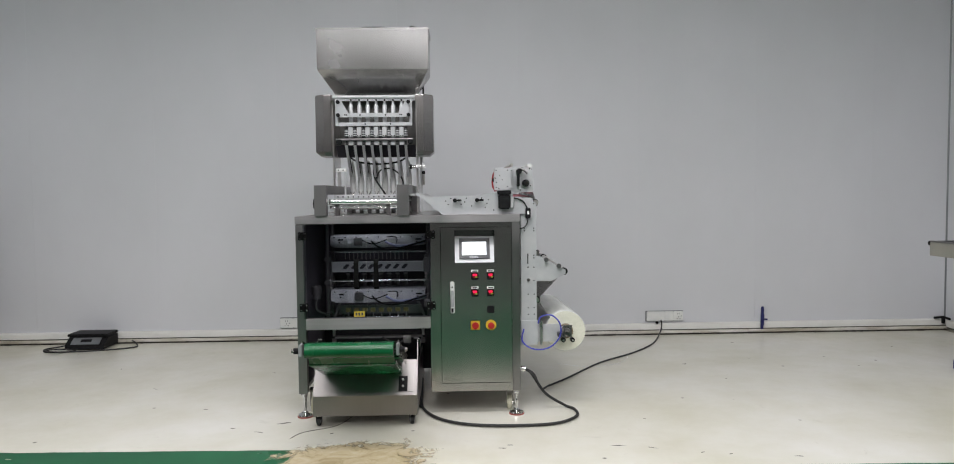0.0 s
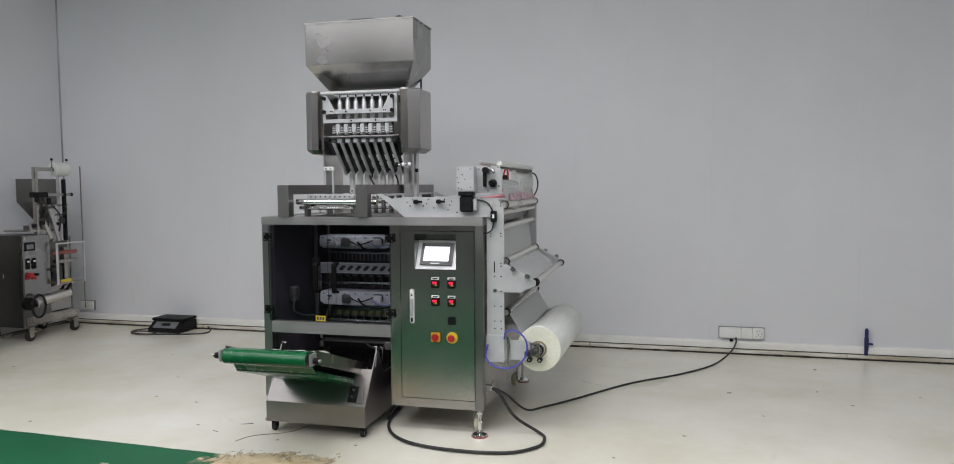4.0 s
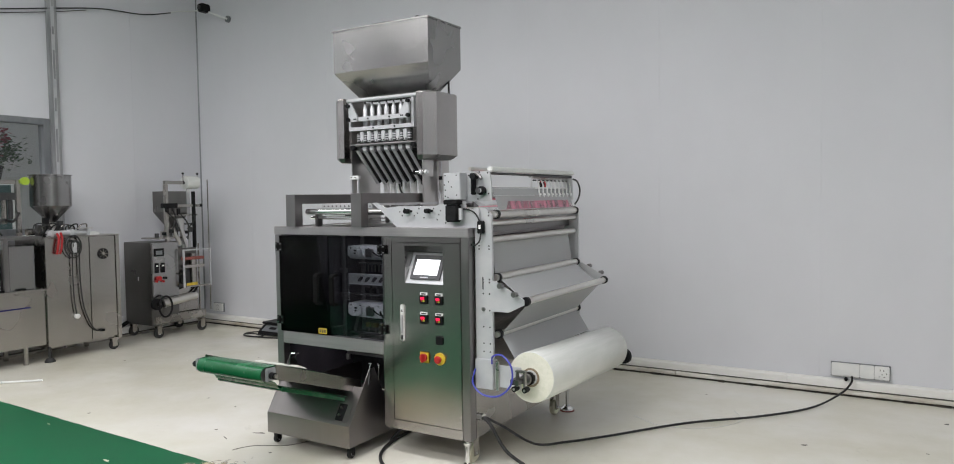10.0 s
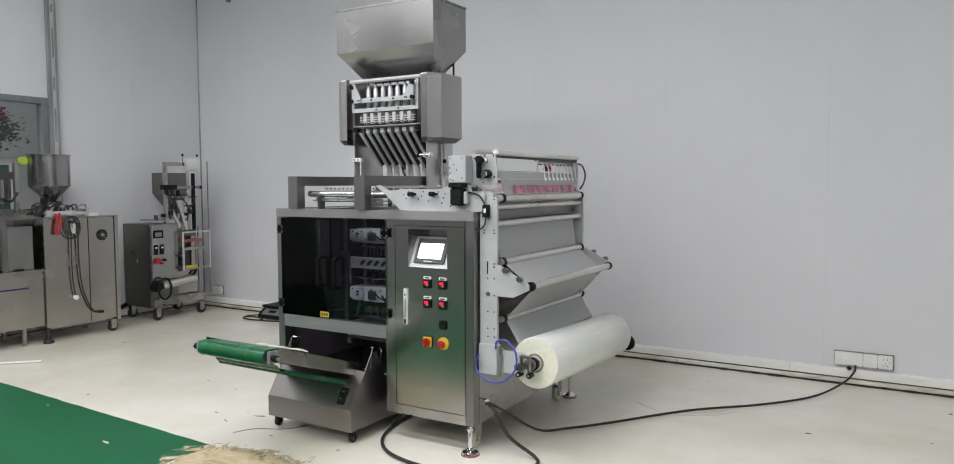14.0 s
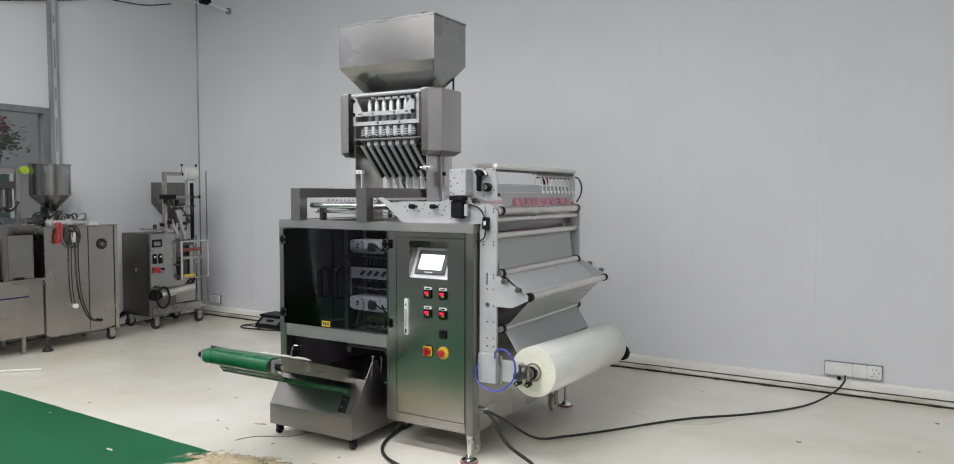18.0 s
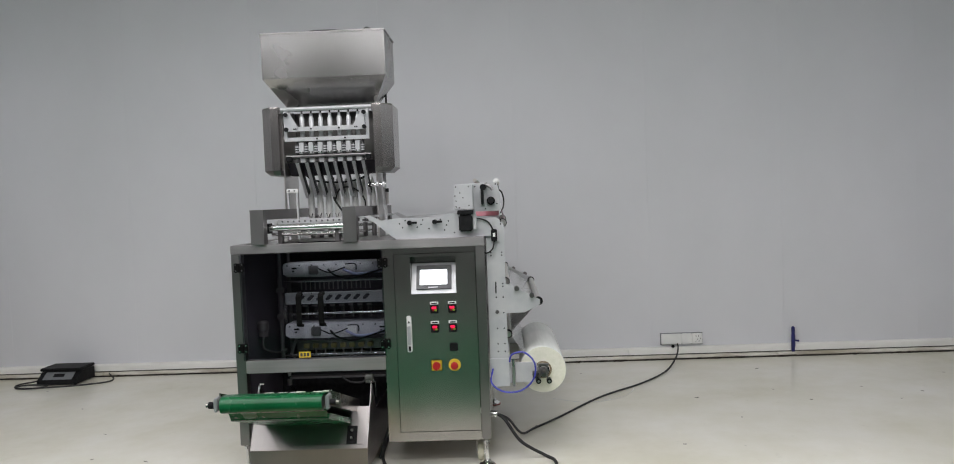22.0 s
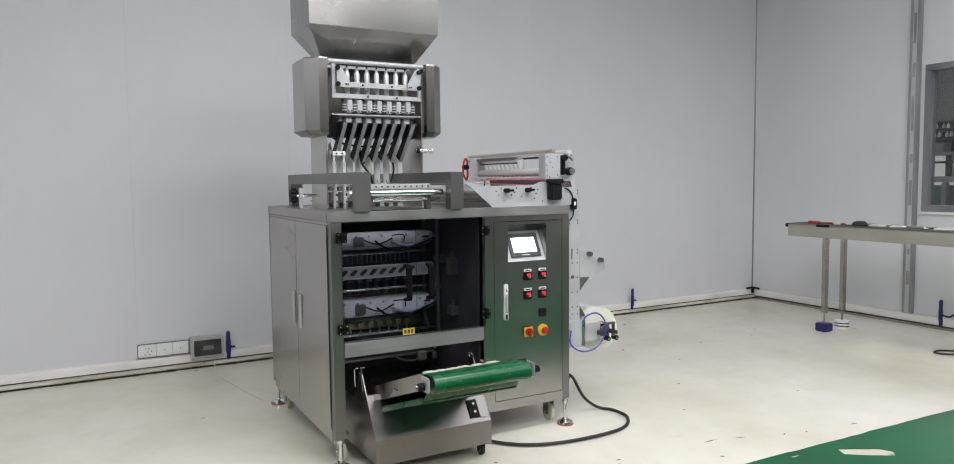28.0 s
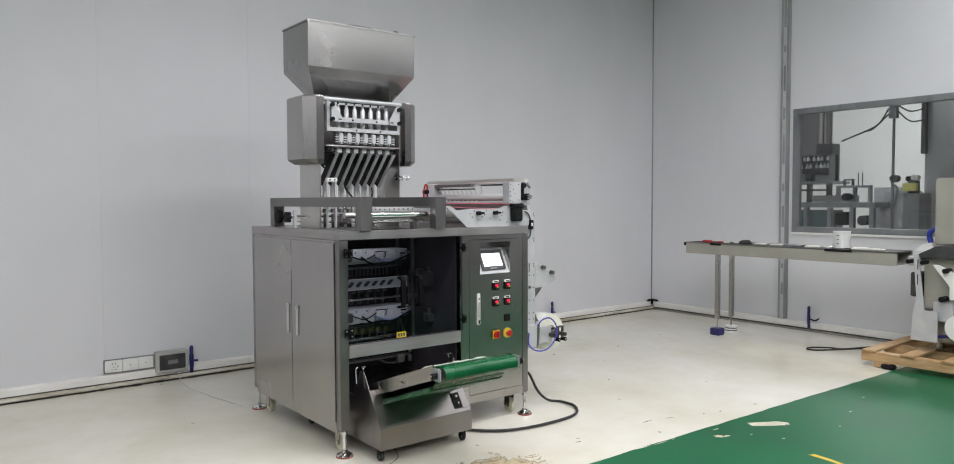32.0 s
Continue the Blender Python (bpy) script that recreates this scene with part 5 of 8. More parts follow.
part("end_cable", tube([(0.085, 5.26, 1.425), (0.105, 5.28, 1.41), (0.118, 5.29, 1.36), (0.112, 5.28, 1.31), (0.095, 5.265, 1.275)], 0.005, 7), RUBBER, pm, "black cable loop", smooth=True)
part("end_knob", cyl((0.060, 5.246, 1.385), (0.060, 5.28, 1.385), 0.016, n=14), BLACK, pm, "black end knob", smooth=True)
for k in range(9):
    y = 4.815 + 0.0515 * k
    part("separator", tube([(0.045, y, 1.424), (0.066, y, 1.417), (0.082, y - 0.004, 1.385), (0.088, y - 0.012, 1.345), (0.094, y - 0.016, 1.322)], 0.0042, 7), FROST, cm, "translucent white film separator", smooth=True)
    part("separator_foot", box(0.085, 0.091, y - 0.016, y + 0.012, 1.326, 1.342), FROST, cm, bevel=0.003)
part("comb_bar", box(0.052, 0.066, 4.80, 5.20, 1.362, 1.374), FROST, cm)
part("comb_hook", tube([(0.05, 4.80, 1.43), (0.07, 4.76, 1.435), (0.075, 4.74, 1.41), (0.07, 4.745, 1.37)], 0.005, 7), ALU, cm, smooth=True)
part("film_sheet", loft([[(0.090, 4.31, 1.330), (0.090, 5.20, 1.330), (0.0905, 5.20, 1.330), (0.0905, 4.31, 1.330)], [(0.112, 4.31, 1.262), (0.112, 5.20, 1.262), (0.1125, 5.20, 1.262), (0.1125, 4.31, 1.262)]]), FILM, pm, "clear film sheet between rollers")
part("printed_film", loft([[(0.1055, 4.42, 1.302), (0.1055, 5.14, 1.302), (0.1065, 5.14, 1.302), (0.1065, 4.42, 1.302)], [(0.1165, 4.38, 1.262), (0.1165, 5.19, 1.262), (0.1175, 5.19, 1.262), (0.1175, 4.38, 1.262)]]), PINKFILM, pm, "clear film with pink print")
part("printed_film", prism([(4.40, 1.276), (5.14, 1.290), (5.14, 1.291), (4.40, 1.277)], "x", -0.060, 0.086), PINKWEB, pm, "clear film with pink print")
part("film_sheet", loft([[(0.062, 4.31, 1.372), (0.062, 5.20, 1.372), (0.0625, 5.20, 1.372), (0.0625, 4.31, 1.372)], [(0.090, 4.31, 1.331), (0.090, 5.20, 1.331), (0.0905, 5.20, 1.331), (0.0905, 4.31, 1.331)]]), FILM, pm, "clear film sheet between rollers")
rg = part("red_guard", tube([(-0.075, 5.195, 1.312), (-0.093, 5.195, 1.35), (-0.095, 5.195, 1.40), (-0.083, 5.195, 1.445), (-0.067, 5.195, 1.44), (-0.065, 5.195, 1.39), (-0.063, 5.195, 1.34), (-0.073, 5.195, 1.312)], 0.006, 8), RED, pm, "red plastic guard loop", smooth=True)
part("guard_knob", cyl((-0.081, 5.17, 1.395), (-0.081, 5.21, 1.395), 0.017, n=14), BLACK, rg, "black knob", smooth=True)

# unwinding frame at the side
for y, s in ((4.25, -1), (5.285, 1)):
    up = part("frame_upright", prism([(0.018, 0.42), (0.110, 0.42), (0.110, 1.235), (0.078, 1.270), (0.018, 1.270)], "y", y - 0.008, y + 0.008), ALU, pm, "white drilled upright of the unwinding frame", bevel=0.001)
    if s < 0:
        for z in (1.25, 1.235, 1.09, 1.075, 0.93, 0.915, 0.86, 0.78, 0.70, 0.62, 0.58, 0.50):
            part("plate_hole", cyl((0.095, y - 0.0089, z), (0.095, y - 0.0081, z), 0.004, n=8), BLACK, up)
            part("plate_hole", cyl((0.040 if z > 1 else 0.060, y - 0.0089, z), (0.040 if z > 1 else 0.060, y - 0.0081, z), 0.004, n=8), BLACK, up)
        part("slot", box(0.056, 0.062, y - 0.0089, y - 0.0081, 0.88, 0.94), BLACK, up, bevel=0.002)
        part("round_boss", cyl((0.062, y - 0.0085, 0.785), (0.062, y - 0.014, 0.785), 0.010, n=14), STEEL_DULL, up)
    # swinging arms of the dancer
    da = part("dancer_arm", prism([(0.108, 0.925), (0.130, 0.925), (0.282, 0.842), (0.282, 0.818), (0.20, 0.778), (0.108, 0.778)], "y", y + s * 0.010 - 0.003, y + s * 0.010 + 0.003), ALU, pm, "white triangular dancer arm", bevel=0.001)
    part("arm_nut", cyl((0.165, y + s * 0.014, 0.905), (0.165, y + s * 0.04, 0.905), 0.013, n=12), STEEL_DULL, da, smooth=True)
    part("arm_nut", cyl((0.240, y + s * 0.014, 0.868), (0.240, y + s * 0.04, 0.868), 0.013, n=12), STEEL_DULL, da, smooth=True)
    for x, z, d in ((0.106, 1.240, 0.036), (0.110, 0.935, 0.036), (0.114, 0.661, 0.036), (0.276, 0.831, 0.012)):
        part("roller_ring", cyl((x, y - s * d, z), (x, y - s * (d + 0.018), z), 0.022), BLACK, pm, "black roller bearing", smooth=True)
    part("roll_arm", box(0.015, 0.115, y - 0.020, y + 0.020, 0.400, 0.545), ALU, pm, "white roll holder block", bevel=0.003)
    part("roll_plate", box(0.1155, 0.255, y - 0.006, y + 0.006, 0.415, 0.520), ALU, pm, bevel=0.002)
    part("holder_rod", cyl((0.135, y + s * 0.012, 0.40), (0.135, y + s * 0.012, 0.54), 0.009, n=12), STEEL, pm, smooth=True)
    part("clamp_head", cyl((0.255, y, 0.475), (0.30, y, 0.475), 0.016, n=14), STEEL_DULL, pm, smooth=True)
for x, z, r in ((0.106, 1.240, 0.018), (0.090, 1.198, 0.014), (0.084, 1.118, 0.016), (0.110, 0.935, 0.018), (0.114, 0.661, 0.015), (0.276, 0.831, 0.016), (0.06, 0.87, 0.012)):
    part("film_roller", cyl((x, 4.268, z), (x, 5.267, z), r), ALU_ROLL, pm, "pale aluminium film roller", smooth=True)
part("frame_crossbar", box(0.030, 0.050, 4.259, 5.276, 1.15, 1.19), STEEL_DULL, pm)
for (xa, za), (xb, zb) in (((0.073, 1.11), (0.095, 0.94)), ((0.124, 0.924), (0.262, 0.822)), ((0.270, 0.816), (0.130, 0.668)), ((0.128, 0.652), (0.200, 0.54))):
    part("film_sheet", loft([[(xa, 4.3, za), (xa, 5.21, za), (xa + 0.0005, 5.21, za), (xa + 0.0005, 4.3, za)], [(xb, 4.3, zb), (xb, 5.21, zb), (xb + 0.0005, 5.21, zb), (xb + 0.0005, 4.3, zb)]]), FILM, pm, "clear film sheet between rollers")
sb = part("photo_sensor", box(0.045, 0.075, 4.215, 4.2415, 1.150, 1.210), BLACK, pm, "small black film sensor", bevel=0.003)
part("sensor_label", box(0.054, 0.066, 4.214, 4.2148, 1.172, 1.192), WHITEP, sb)
part("sensor_cable", tube([(0.055, 4.225, 1.209), (0.03, 4.22, 1.25), (-0.02, 4.22, 1.268), (-0.06, 4.23, 1.26)], 0.004, 6), RUBBER, sb, smooth=True)
part("sensor_cable", tube([(0.06, 4.225, 1.150), (0.05, 4.225, 1.11), (0.02, 4.22, 1.09), (0.0, 4.23, 1.10)], 0.004, 6), RUBBER, sb, smooth=True)
part("air_hose", tube([(0.03, 4.21, 0.50), (0.02, 4.2, 0.43), (0.08, 4.19, 0.385), (0.17, 4.185, 0.39), (0.235, 4.185, 0.45), (0.24, 4.185, 0.53), (0.19, 4.19, 0.582), (0.13, 4.205, 0.57), (0.115, 4.22, 0.53)], 0.0045, 8), BLUETUBE, pm, "blue air hose loop", smooth=True)
part("cable_gland", cyl((X1 + 0.0, 4.265, 0.250), (X1 + 0.035, 4.26, 0.250), 0.018, n=14), CHROME, pm, "metal cable gland", smooth=True)
part("power_cable", tube([(X1 + 0.03, 4.26, 0.25), (0.08, 4.26, 0.22), (0.16, 4.27, 0.10), (0.28, 4.3, 0.016), (0.33, 4.22, 0.012), (0.313, 4.08, 0.012), (0.150, 3.955, 0.012), (-0.205, 3.952, 0.012), (-0.44, 4.06, 0.012), (-0.57, 4.3, 0.012), (-0.60, 4.70, 0.012)], 0.0085, 10), RUBBER, pm, "thick black cable running to the conveyor", smooth=True)
part("power_cable", tube([(X1 + 0.03, 4.27, 0.25), (0.10, 4.33, 0.20), (0.17, 4.56, 0.05), (0.25, 4.77, 0.011), (0.40, 4.96, 0.010), (0.72, 5.40, 0.010), (1.05, 5.72, 0.010), (1.30, 6.05, 0.012), (1.44, 6.32, 0.05), (1.492, 6.45, 0.095), (1.496, 6.485, 0.132)], 0.0065, 10), RUBBER, pm, "black mains cable running to the wall socket", smooth=True)

part("brake_arm", box(0.300, 0.325, 5.265, 5.455, 0.345, 0.365), STEEL_DULL, pm, "dull steel brake arm", bevel=0.003)
part("brake_arm", box(0.120, 0.325, 5.2615, 5.277, 0.345, 0.42), STEEL_DULL, pm, "dull steel brake arm", bevel=0.003)
sc = part("shaft_clamp", box(0.262, 0.269, 4.182, 4.206, 0.442, 0.512), STEEL_DULL, pm, "dull steel clamp round the shaft", bevel=0.002)
part("clamp_side", box(0.301, 0.308, 4.182, 4.206, 0.442, 0.512), STEEL_DULL, sc, bevel=0.002)
part("clamp_top", box(0.258, 0.312, 4.182, 4.206, 0.5125, 0.522), STEEL_DULL, sc, bevel=0.002)
for x in (0.258, 0.312):
    part("clamp_bolt", cyl((x, 4.172, 0.436), (x, 4.206, 0.436), 0.013, n=14), BLACK, sc, "black clamp bolt", smooth=True)
    part("bolt_head", cyl((x, 4.169, 0.436), (x, 4.1718, 0.436), 0.006, n=10), STEEL, sc)
part("clamp_arm", box(0.230, 0.2575, 4.186, 4.244, 0.450, 0.475), DARKM, pm, "dark clamp arm", bevel=0.003)
bw = part("brake_wheel", cyl((0.318, 5.456, 0.345), (0.326, 5.495, 0.345), 0.046, n=24), BLACK, pm, "black round brake wheel", smooth=True, bevel=0.008)
part("wheel_boss", cyl((0.316, 5.44, 0.345), (0.318, 5.4555, 0.345), 0.020, n=16), STEEL_DULL, bw, smooth=True)

# film roll on its shaft, dipping slightly to the rear
ra, rb = Vector((0.288, 4.290, 0.469)), Vector((0.300, 5.258, 0.434))
rd = (rb - ra).normalized()
roll = thing("film_roll", (0.31, 4.8, 0.33), "large roll of clear film on a shaft", "film roll")
R = 0.121


def along(profile, mat, name, label="", n=40):
    q = rd.to_track_quat("Z", "Y").to_matrix()
    rings = []
    for r, h in profile:
        rings.append([tuple(ra + q @ Vector((r * math.cos(2 * math.pi * k / n), r * math.sin(2 * math.pi * k / n), h))) for k in range(n)])
    return part(name, loft(rings), mat, roll, label, smooth=True)


L = (rb - ra).length
along([(R - 0.002, 0.0), (R, 0.004), (R, L - 0.004), (R - 0.002, L)], FILMROLL, "film", "wound clear film")
along([(0.045, -0.002), (R - 0.003, -0.002), (R - 0.003, -0.0005), (0.045, -0.0005)], FILMEND, "film_edge", "yellowish wound edge")
along([(0.036, -0.004), (0.045, -0.004), (0.045, 0.02), (0.036, 0.02)], CARDBOARD, "core", "brown cardboard core")
along([(0.020, -0.014), (0.033, -0.012), (0.0355, -0.003), (0.0355, 0.02), (0.020, 0.02)], ALU, "core_plug", "pale grey core plug")
for k in (0, 1):
    part("plug_bolt", cyl(ra + rd * -0.014 + Vector((0.024 * (1 - 2 * k), 0, 0.012)), ra + rd * -0.020 + Vector((0.024 * (1 - 2 * k), 0, 0.012)), 0.006, n=10), DARKM, roll, "dark bolt")
along([(0.011, -0.145), (0.013, -0.142), (0.013, L + 0.16)], STEEL_DARK, "shaft", "dark steel shaft", 20)
along([(0.018, -0.062), (0.026, -0.058), (0.026, -0.041), (0.018, -0.040)], STEEL_DULL, "shaft_collar", "grey shaft collar", 20)
along([(0.024, L + 0.03), (0.040, L + 0.035), (0.040, L + 0.06), (0.02, L + 0.065)], BLACK, "end_knob", "black end knob", 24)
along([(0.020, -0.040), (0.032, -0.038), (0.032, -0.022), (0.02, -0.018)], BLACK, "end_clamp", "dark clamp", 24)

# ---- conveyor cart under the doors ----
cart = thing("conveyor_cart", (-0.89, 4.35, 0), "small steel take-off conveyor on castors with a green belt", "conveyor")
CX0, CX1 = -1.180, -0.600
prof = [(4.030, 0.068), (4.030, 0.176), (4.195, 0.438), (4.235, 0.438), (4.30, 0.30), (4.95, 0.30), (4.95, 0.068)]
for x in (CX0, CX1 - 0.004):
    part("side_plate", prism(prof, "x", x, x + 0.004), STEEL_CART, cart, "bent steel side plate")
part("front_plate", box(CX0, CX1, 4.027, 4.0299, 0.066, 0.178), STEEL_CART, cart, "plain steel front plate", bevel=0.001)
part("slope_plate", prism([(4.030, 0.176), (4.145, 0.352), (4.149, 0.350), (4.034, 0.174)], "x", CX0 + 0.005, CX1 - 0.005), STEEL_CART, cart, "sloping steel cover")
part("base_plate", box(CX0 + 0.005, CX1 - 0.005, 4.031, 4.949, 0.068, 0.072), STEEL_CART, cart)
sp = part("switch_plate", prism([(4.0375, 0.199), (4.085, 0.272), (4.0885, 0.269), (4.041, 0.197)], "x", -0.705, -0.655), BLACK, cart, "black sloping switch plate")
part("switch_side", prism([(4.0355, 0.197), (4.088, 0.277), (4.0895, 0.275), (4.037, 0.195)], "x", -0.653, -0.622), STEEL_CART, cart, "steel plate beside the switch")
for y, z in ((4.050, 0.222), (4.070, 0.254)):
    part("switch_knob", cyl((-0.68, y, z), (-0.68, y - 0.010, z + 0.0065), 0.006, n=12), STEEL_OLD, sp, smooth=True)
for x, s in ((CX0 + 0.002, 1), (CX1 - 0.002, -1)):
    part("hook", tube([(x, 4.185, 0.36), (x, 4.205, 0.455), (x, 4.215, 0.462), (x + s * 0.02, 4.22, 0.46)], 0.004, 7, soft=False), CHROME, cart, smooth=True)
    part("hook", tube([(x - s * 0.015, 4.25, 0.37), (x - s * 0.012, 4.262, 0.445), (x, 4.265, 0.452)], 0.004, 7, soft=False), CHROME, cart, smooth=True)
for cx, cy in ((-1.155, 4.075), (-0.632, 4.075), (-1.155, 4.88), (-0.632, 4.88)):
    c = part("castor", cyl((cx - 0.010, cy, 0.025), (cx + 0.010, cy, 0.025), 0.025, n=20), RUBBER, cart, "small black castor", smooth=True, bevel=0.003)
    part("hub", cyl((cx - 0.0125, cy, 0.025), (cx + 0.0125, cy, 0.025), 0.011, n=14), ALU, c, smooth=True)
    bm = box(cx - 0.016, cx - 0.013, cy - 0.012, cy + 0.012, 0.018, 0.058)
    box(cx + 0.013, cx + 0.016, cy - 0.012, cy + 0.012, 0.018, 0.058, bm)
    box(cx - 0.02, cx + 0.02, cy - 0.02, cy + 0.02, 0.058, 0.0655, bm)
    part("fork", bm, BLACK, c)
# belt loop over the head roller
HY, HZ, HR = 3.577, 0.532, 0.036


def strap(path, x0, x1, t):
    bm = bmesh.new()
    P = [Vector((0, y, z)) for y, z in path]
    rings = []
    for i, p in enumerate(P):
        d = (P[min(i + 1, len(P) - 1)] - P[max(i - 1, 0)]).normalized()
        n = Vector((0, -d.z, d.y)) * t
        rings.append([(x0, p.y, p.z), (x1, p.y, p.z), (x1, p.y + n.y, p.z + n.z), (x0, p.y + n.y, p.z + n.z)])
    return loft(rings, bm)


arc = [(HY + HR * math.cos(a), HZ + HR * math.sin(a)) for a in [radians(78 + k * 16) for k in range(12)]]
belt_path = [(4.25, 0.352), (3.9, 0.477), (3.70, 0.545), (3.645, 0.559), (3.61, 0.566)] + arc + [(3.60, 0.502), (3.66, 0.494), (4.0, 0.385), (4.20, 0.322)]
part("belt", strap(belt_path, -1.121, -0.687, 0.003), BELT, cart, "glossy green conveyor belt", smooth=True)
sag = [(3.588, 0.4965), (3.612, 0.492), (3.632, 0.480), (3.642, 0.466), (3.650, 0.452), (3.666, 0.443), (3.70, 0.4235)]
part("belt_sag", strap(sag, -1.118, -0.690, 0.003), BELT, cart, "dark green belt hanging under the roller", smooth=True)
low = [(4.17, 0.282), (3.90, 0.376), (3.70, 0.448), (3.675, 0.455), (3.662, 0.450), (3.660, 0.440), (3.668, 0.433), (3.70, 0.424), (3.90, 0.352), (4.16, 0.258)]
part("lower_belt", strap(low, -1.121, -0.687, 0.003), BELT, cart, "lower return of the green belt", smooth=True)
for x in (-1.108, -0.704):
    part("belt_fold", prism([(3.664, 0.436), (3.68, 0.449), (4.15, 0.281), (4.15, 0.264)], "x", x - 0.012, x + 0.012), BELT, cart, "folded green belt edge")
part("head_roller", cyl((-1.121, HY, HZ), (-0.687, HY, HZ), HR - 0.004, n=28), STEEL_DULL, cart, smooth=True)
for x, s in ((-1.143, -1), (-0.667, 1)):
    part("side_rail", prism([(3.612, 0.574), (4.20, 0.372), (4.20, 0.305), (3.612, 0.506)], "x", x - 0.003, x + 0.003), STEEL_OLD, cart, "plain steel conveyor side rail", bevel=0.001)
    bk = part("bearing_block", box(x - 0.008, x + 0.008, 3.556, 3.6115, 0.506, 0.564), POSTM, cart, "pale grey bearing block", bevel=0.004)
    part("end_nut", cyl((x + s * 0.0095, HY, HZ), (x + s * 0.034, HY, HZ), 0.015, n=14), BLACK, bk, smooth=True)
    part("end_nut", cyl((x + s * 0.0345, HY, HZ), (x + s * 0.046, HY, HZ), 0.009, n=10), STEEL_OLD, bk, smooth=True)
    for yy in (3.86, 3.88):
        part("bolt", cyl((x + s * 0.0032, yy, 0.445), (x + s * 0.006, yy, 0.445), 0.004, n=8), BLACK, cart)
part("rail_tie", box(-1.139, -0.671, 3.98, 4.01, 0.375, 0.40), STEEL_DULL, cart)
part("tail_roller", cyl((-1.135, 4.22, 0.300), (-0.673, 4.22, 0.300), 0.040, n=24), STEEL_DULL, cart, smooth=True)
part("motor_cable", tube([(-0.60, 4.70, 0.10), (-0.595, 4.45, 0.05), (-0.60, 4.36, 0.012)], 0.008, 8), RUBBER, cart)

cart.location += Vector((0.010, -0.030, 0))

rnd = random.Random(5)
for k in range(6):
    sx, sy = -1.00 + 0.055 * k + rnd.uniform(-0.012, 0.012), 3.80 + rnd.uniform(-0.03, 0.04)
    z = 0.477 + (3.87 - sy) * 0.34 + 0.0065
    bm = bmesh.new()
    rings = []
    for f, w, h in ((-0.045, 0.021, 0.001), (-0.035, 0.021, 0.004), (0.0, 0.022, 0.010), (0.035, 0.021, 0.004), (0.045, 0.021, 0.001)):
        rings.append([(sx - w, sy + f, z - f * 0.322), (sx + w, sy + f, z - f * 0.322), (sx + w * 0.8, sy + f, z - f * 0.322 + h), (sx - w * 0.8, sy + f, z - f * 0.322 + h)])
    solid("filled_sachet", loft(rings, bm), SACHET, "small filled white sachet lying on the green belt", "sachet", "sachets on the belt", smooth=True)

# ---- things along the rear wall ----
def socket_strip(x0, z0, plates, label):
    """A row of white switched sockets on the rear wall."""
    t = thing("socket_strip", (x0, YB, z0), label, "wall socket", "wall sockets")
    x = x0
    # slightly larger grey plate added to draw a shadow edge round the sockets
    part("outline_plate", box(x0 - 0.004, x0 + sum(w for w, _ in plates) + 0.004, YB - 0.014, YB - 0.0004, z0 - 0.005, z0 + 0.090), FRAMEM, t, "grey plate added as the sockets' shadow outline")
    for w, kind in plates:
        p = part("socket_plate", box(x + 0.001, x + w - 0.001, YB - 0.034, YB - 0.0142, z0, z0 + 0.086), WHITEP, t, bevel=0.004)
        cx, cz = x + w / 2, z0 + 0.043
        if kind == "blank":
            holes = [(0.0, 0.0, 0.006, 0.006)]
        elif kind == "plain":
            holes = []
        else:
            holes = [(-0.010, 0.020, 0.004, 0.010), (0.010, 0.020, 0.004, 0.010), (0.0, -0.006, 0.004, 0.009), (-0.013, -0.022, 0.009, 0.004), (0.013, -0.022, 0.009, 0.004), (0.025, 0.0, 0.004, 0.009)]
        for hx, hz, hw, hh in holes:
            part("pin_slot", box(cx + hx - hw / 2, cx + hx + hw / 2, YB - 0.0348, YB - 0.0341, cz + hz - hh / 2, cz + hz + hh / 2), DARKM, p)
        x += w
    return t


s1 = socket_strip(1.372, 0.122, ((0.166, "plain"), (0.083, "plain"), (0.086, "five")), "white row of wall sockets with a black plug")
part("plug", box(1.448, 1.474, YB - 0.060, YB - 0.0345, 0.098, 0.121), BLACK, s1, "black mains plug", bevel=0.006)
socket_strip(-1.945, 0.112, ((0.115, "five"), (0.105, "blank"), (0.105, "blank")), "white row of wall sockets over the trunking")
socket_strip(-4.715, 0.135, ((0.15, "five"),), "small white wall socket near the room corner")
bk = thing("breaker_box", (-1.50, YB, 0.07), "grey plastic breaker box with a dark window", "breaker box")
part("case", box(-1.612, -1.385, YB - 0.075, YB - 0.0005, 0.068, 0.222), mottled("grey_case", (0.42, 0.42, 0.40), (0.5, 0.5, 0.48), 0.45, 0, (9, 9, 9)), bk, bevel=0.006)
part("window_flap", box(-1.590, -1.405, YB - 0.082, YB - 0.0755, 0.088, 0.200), DARKM, bk, "dark smoked flap", bevel=0.003)
part("breaker", box(-1.53, -1.46, YB - 0.086, YB - 0.0825, 0.130, 0.158), FRAMEM, bk)
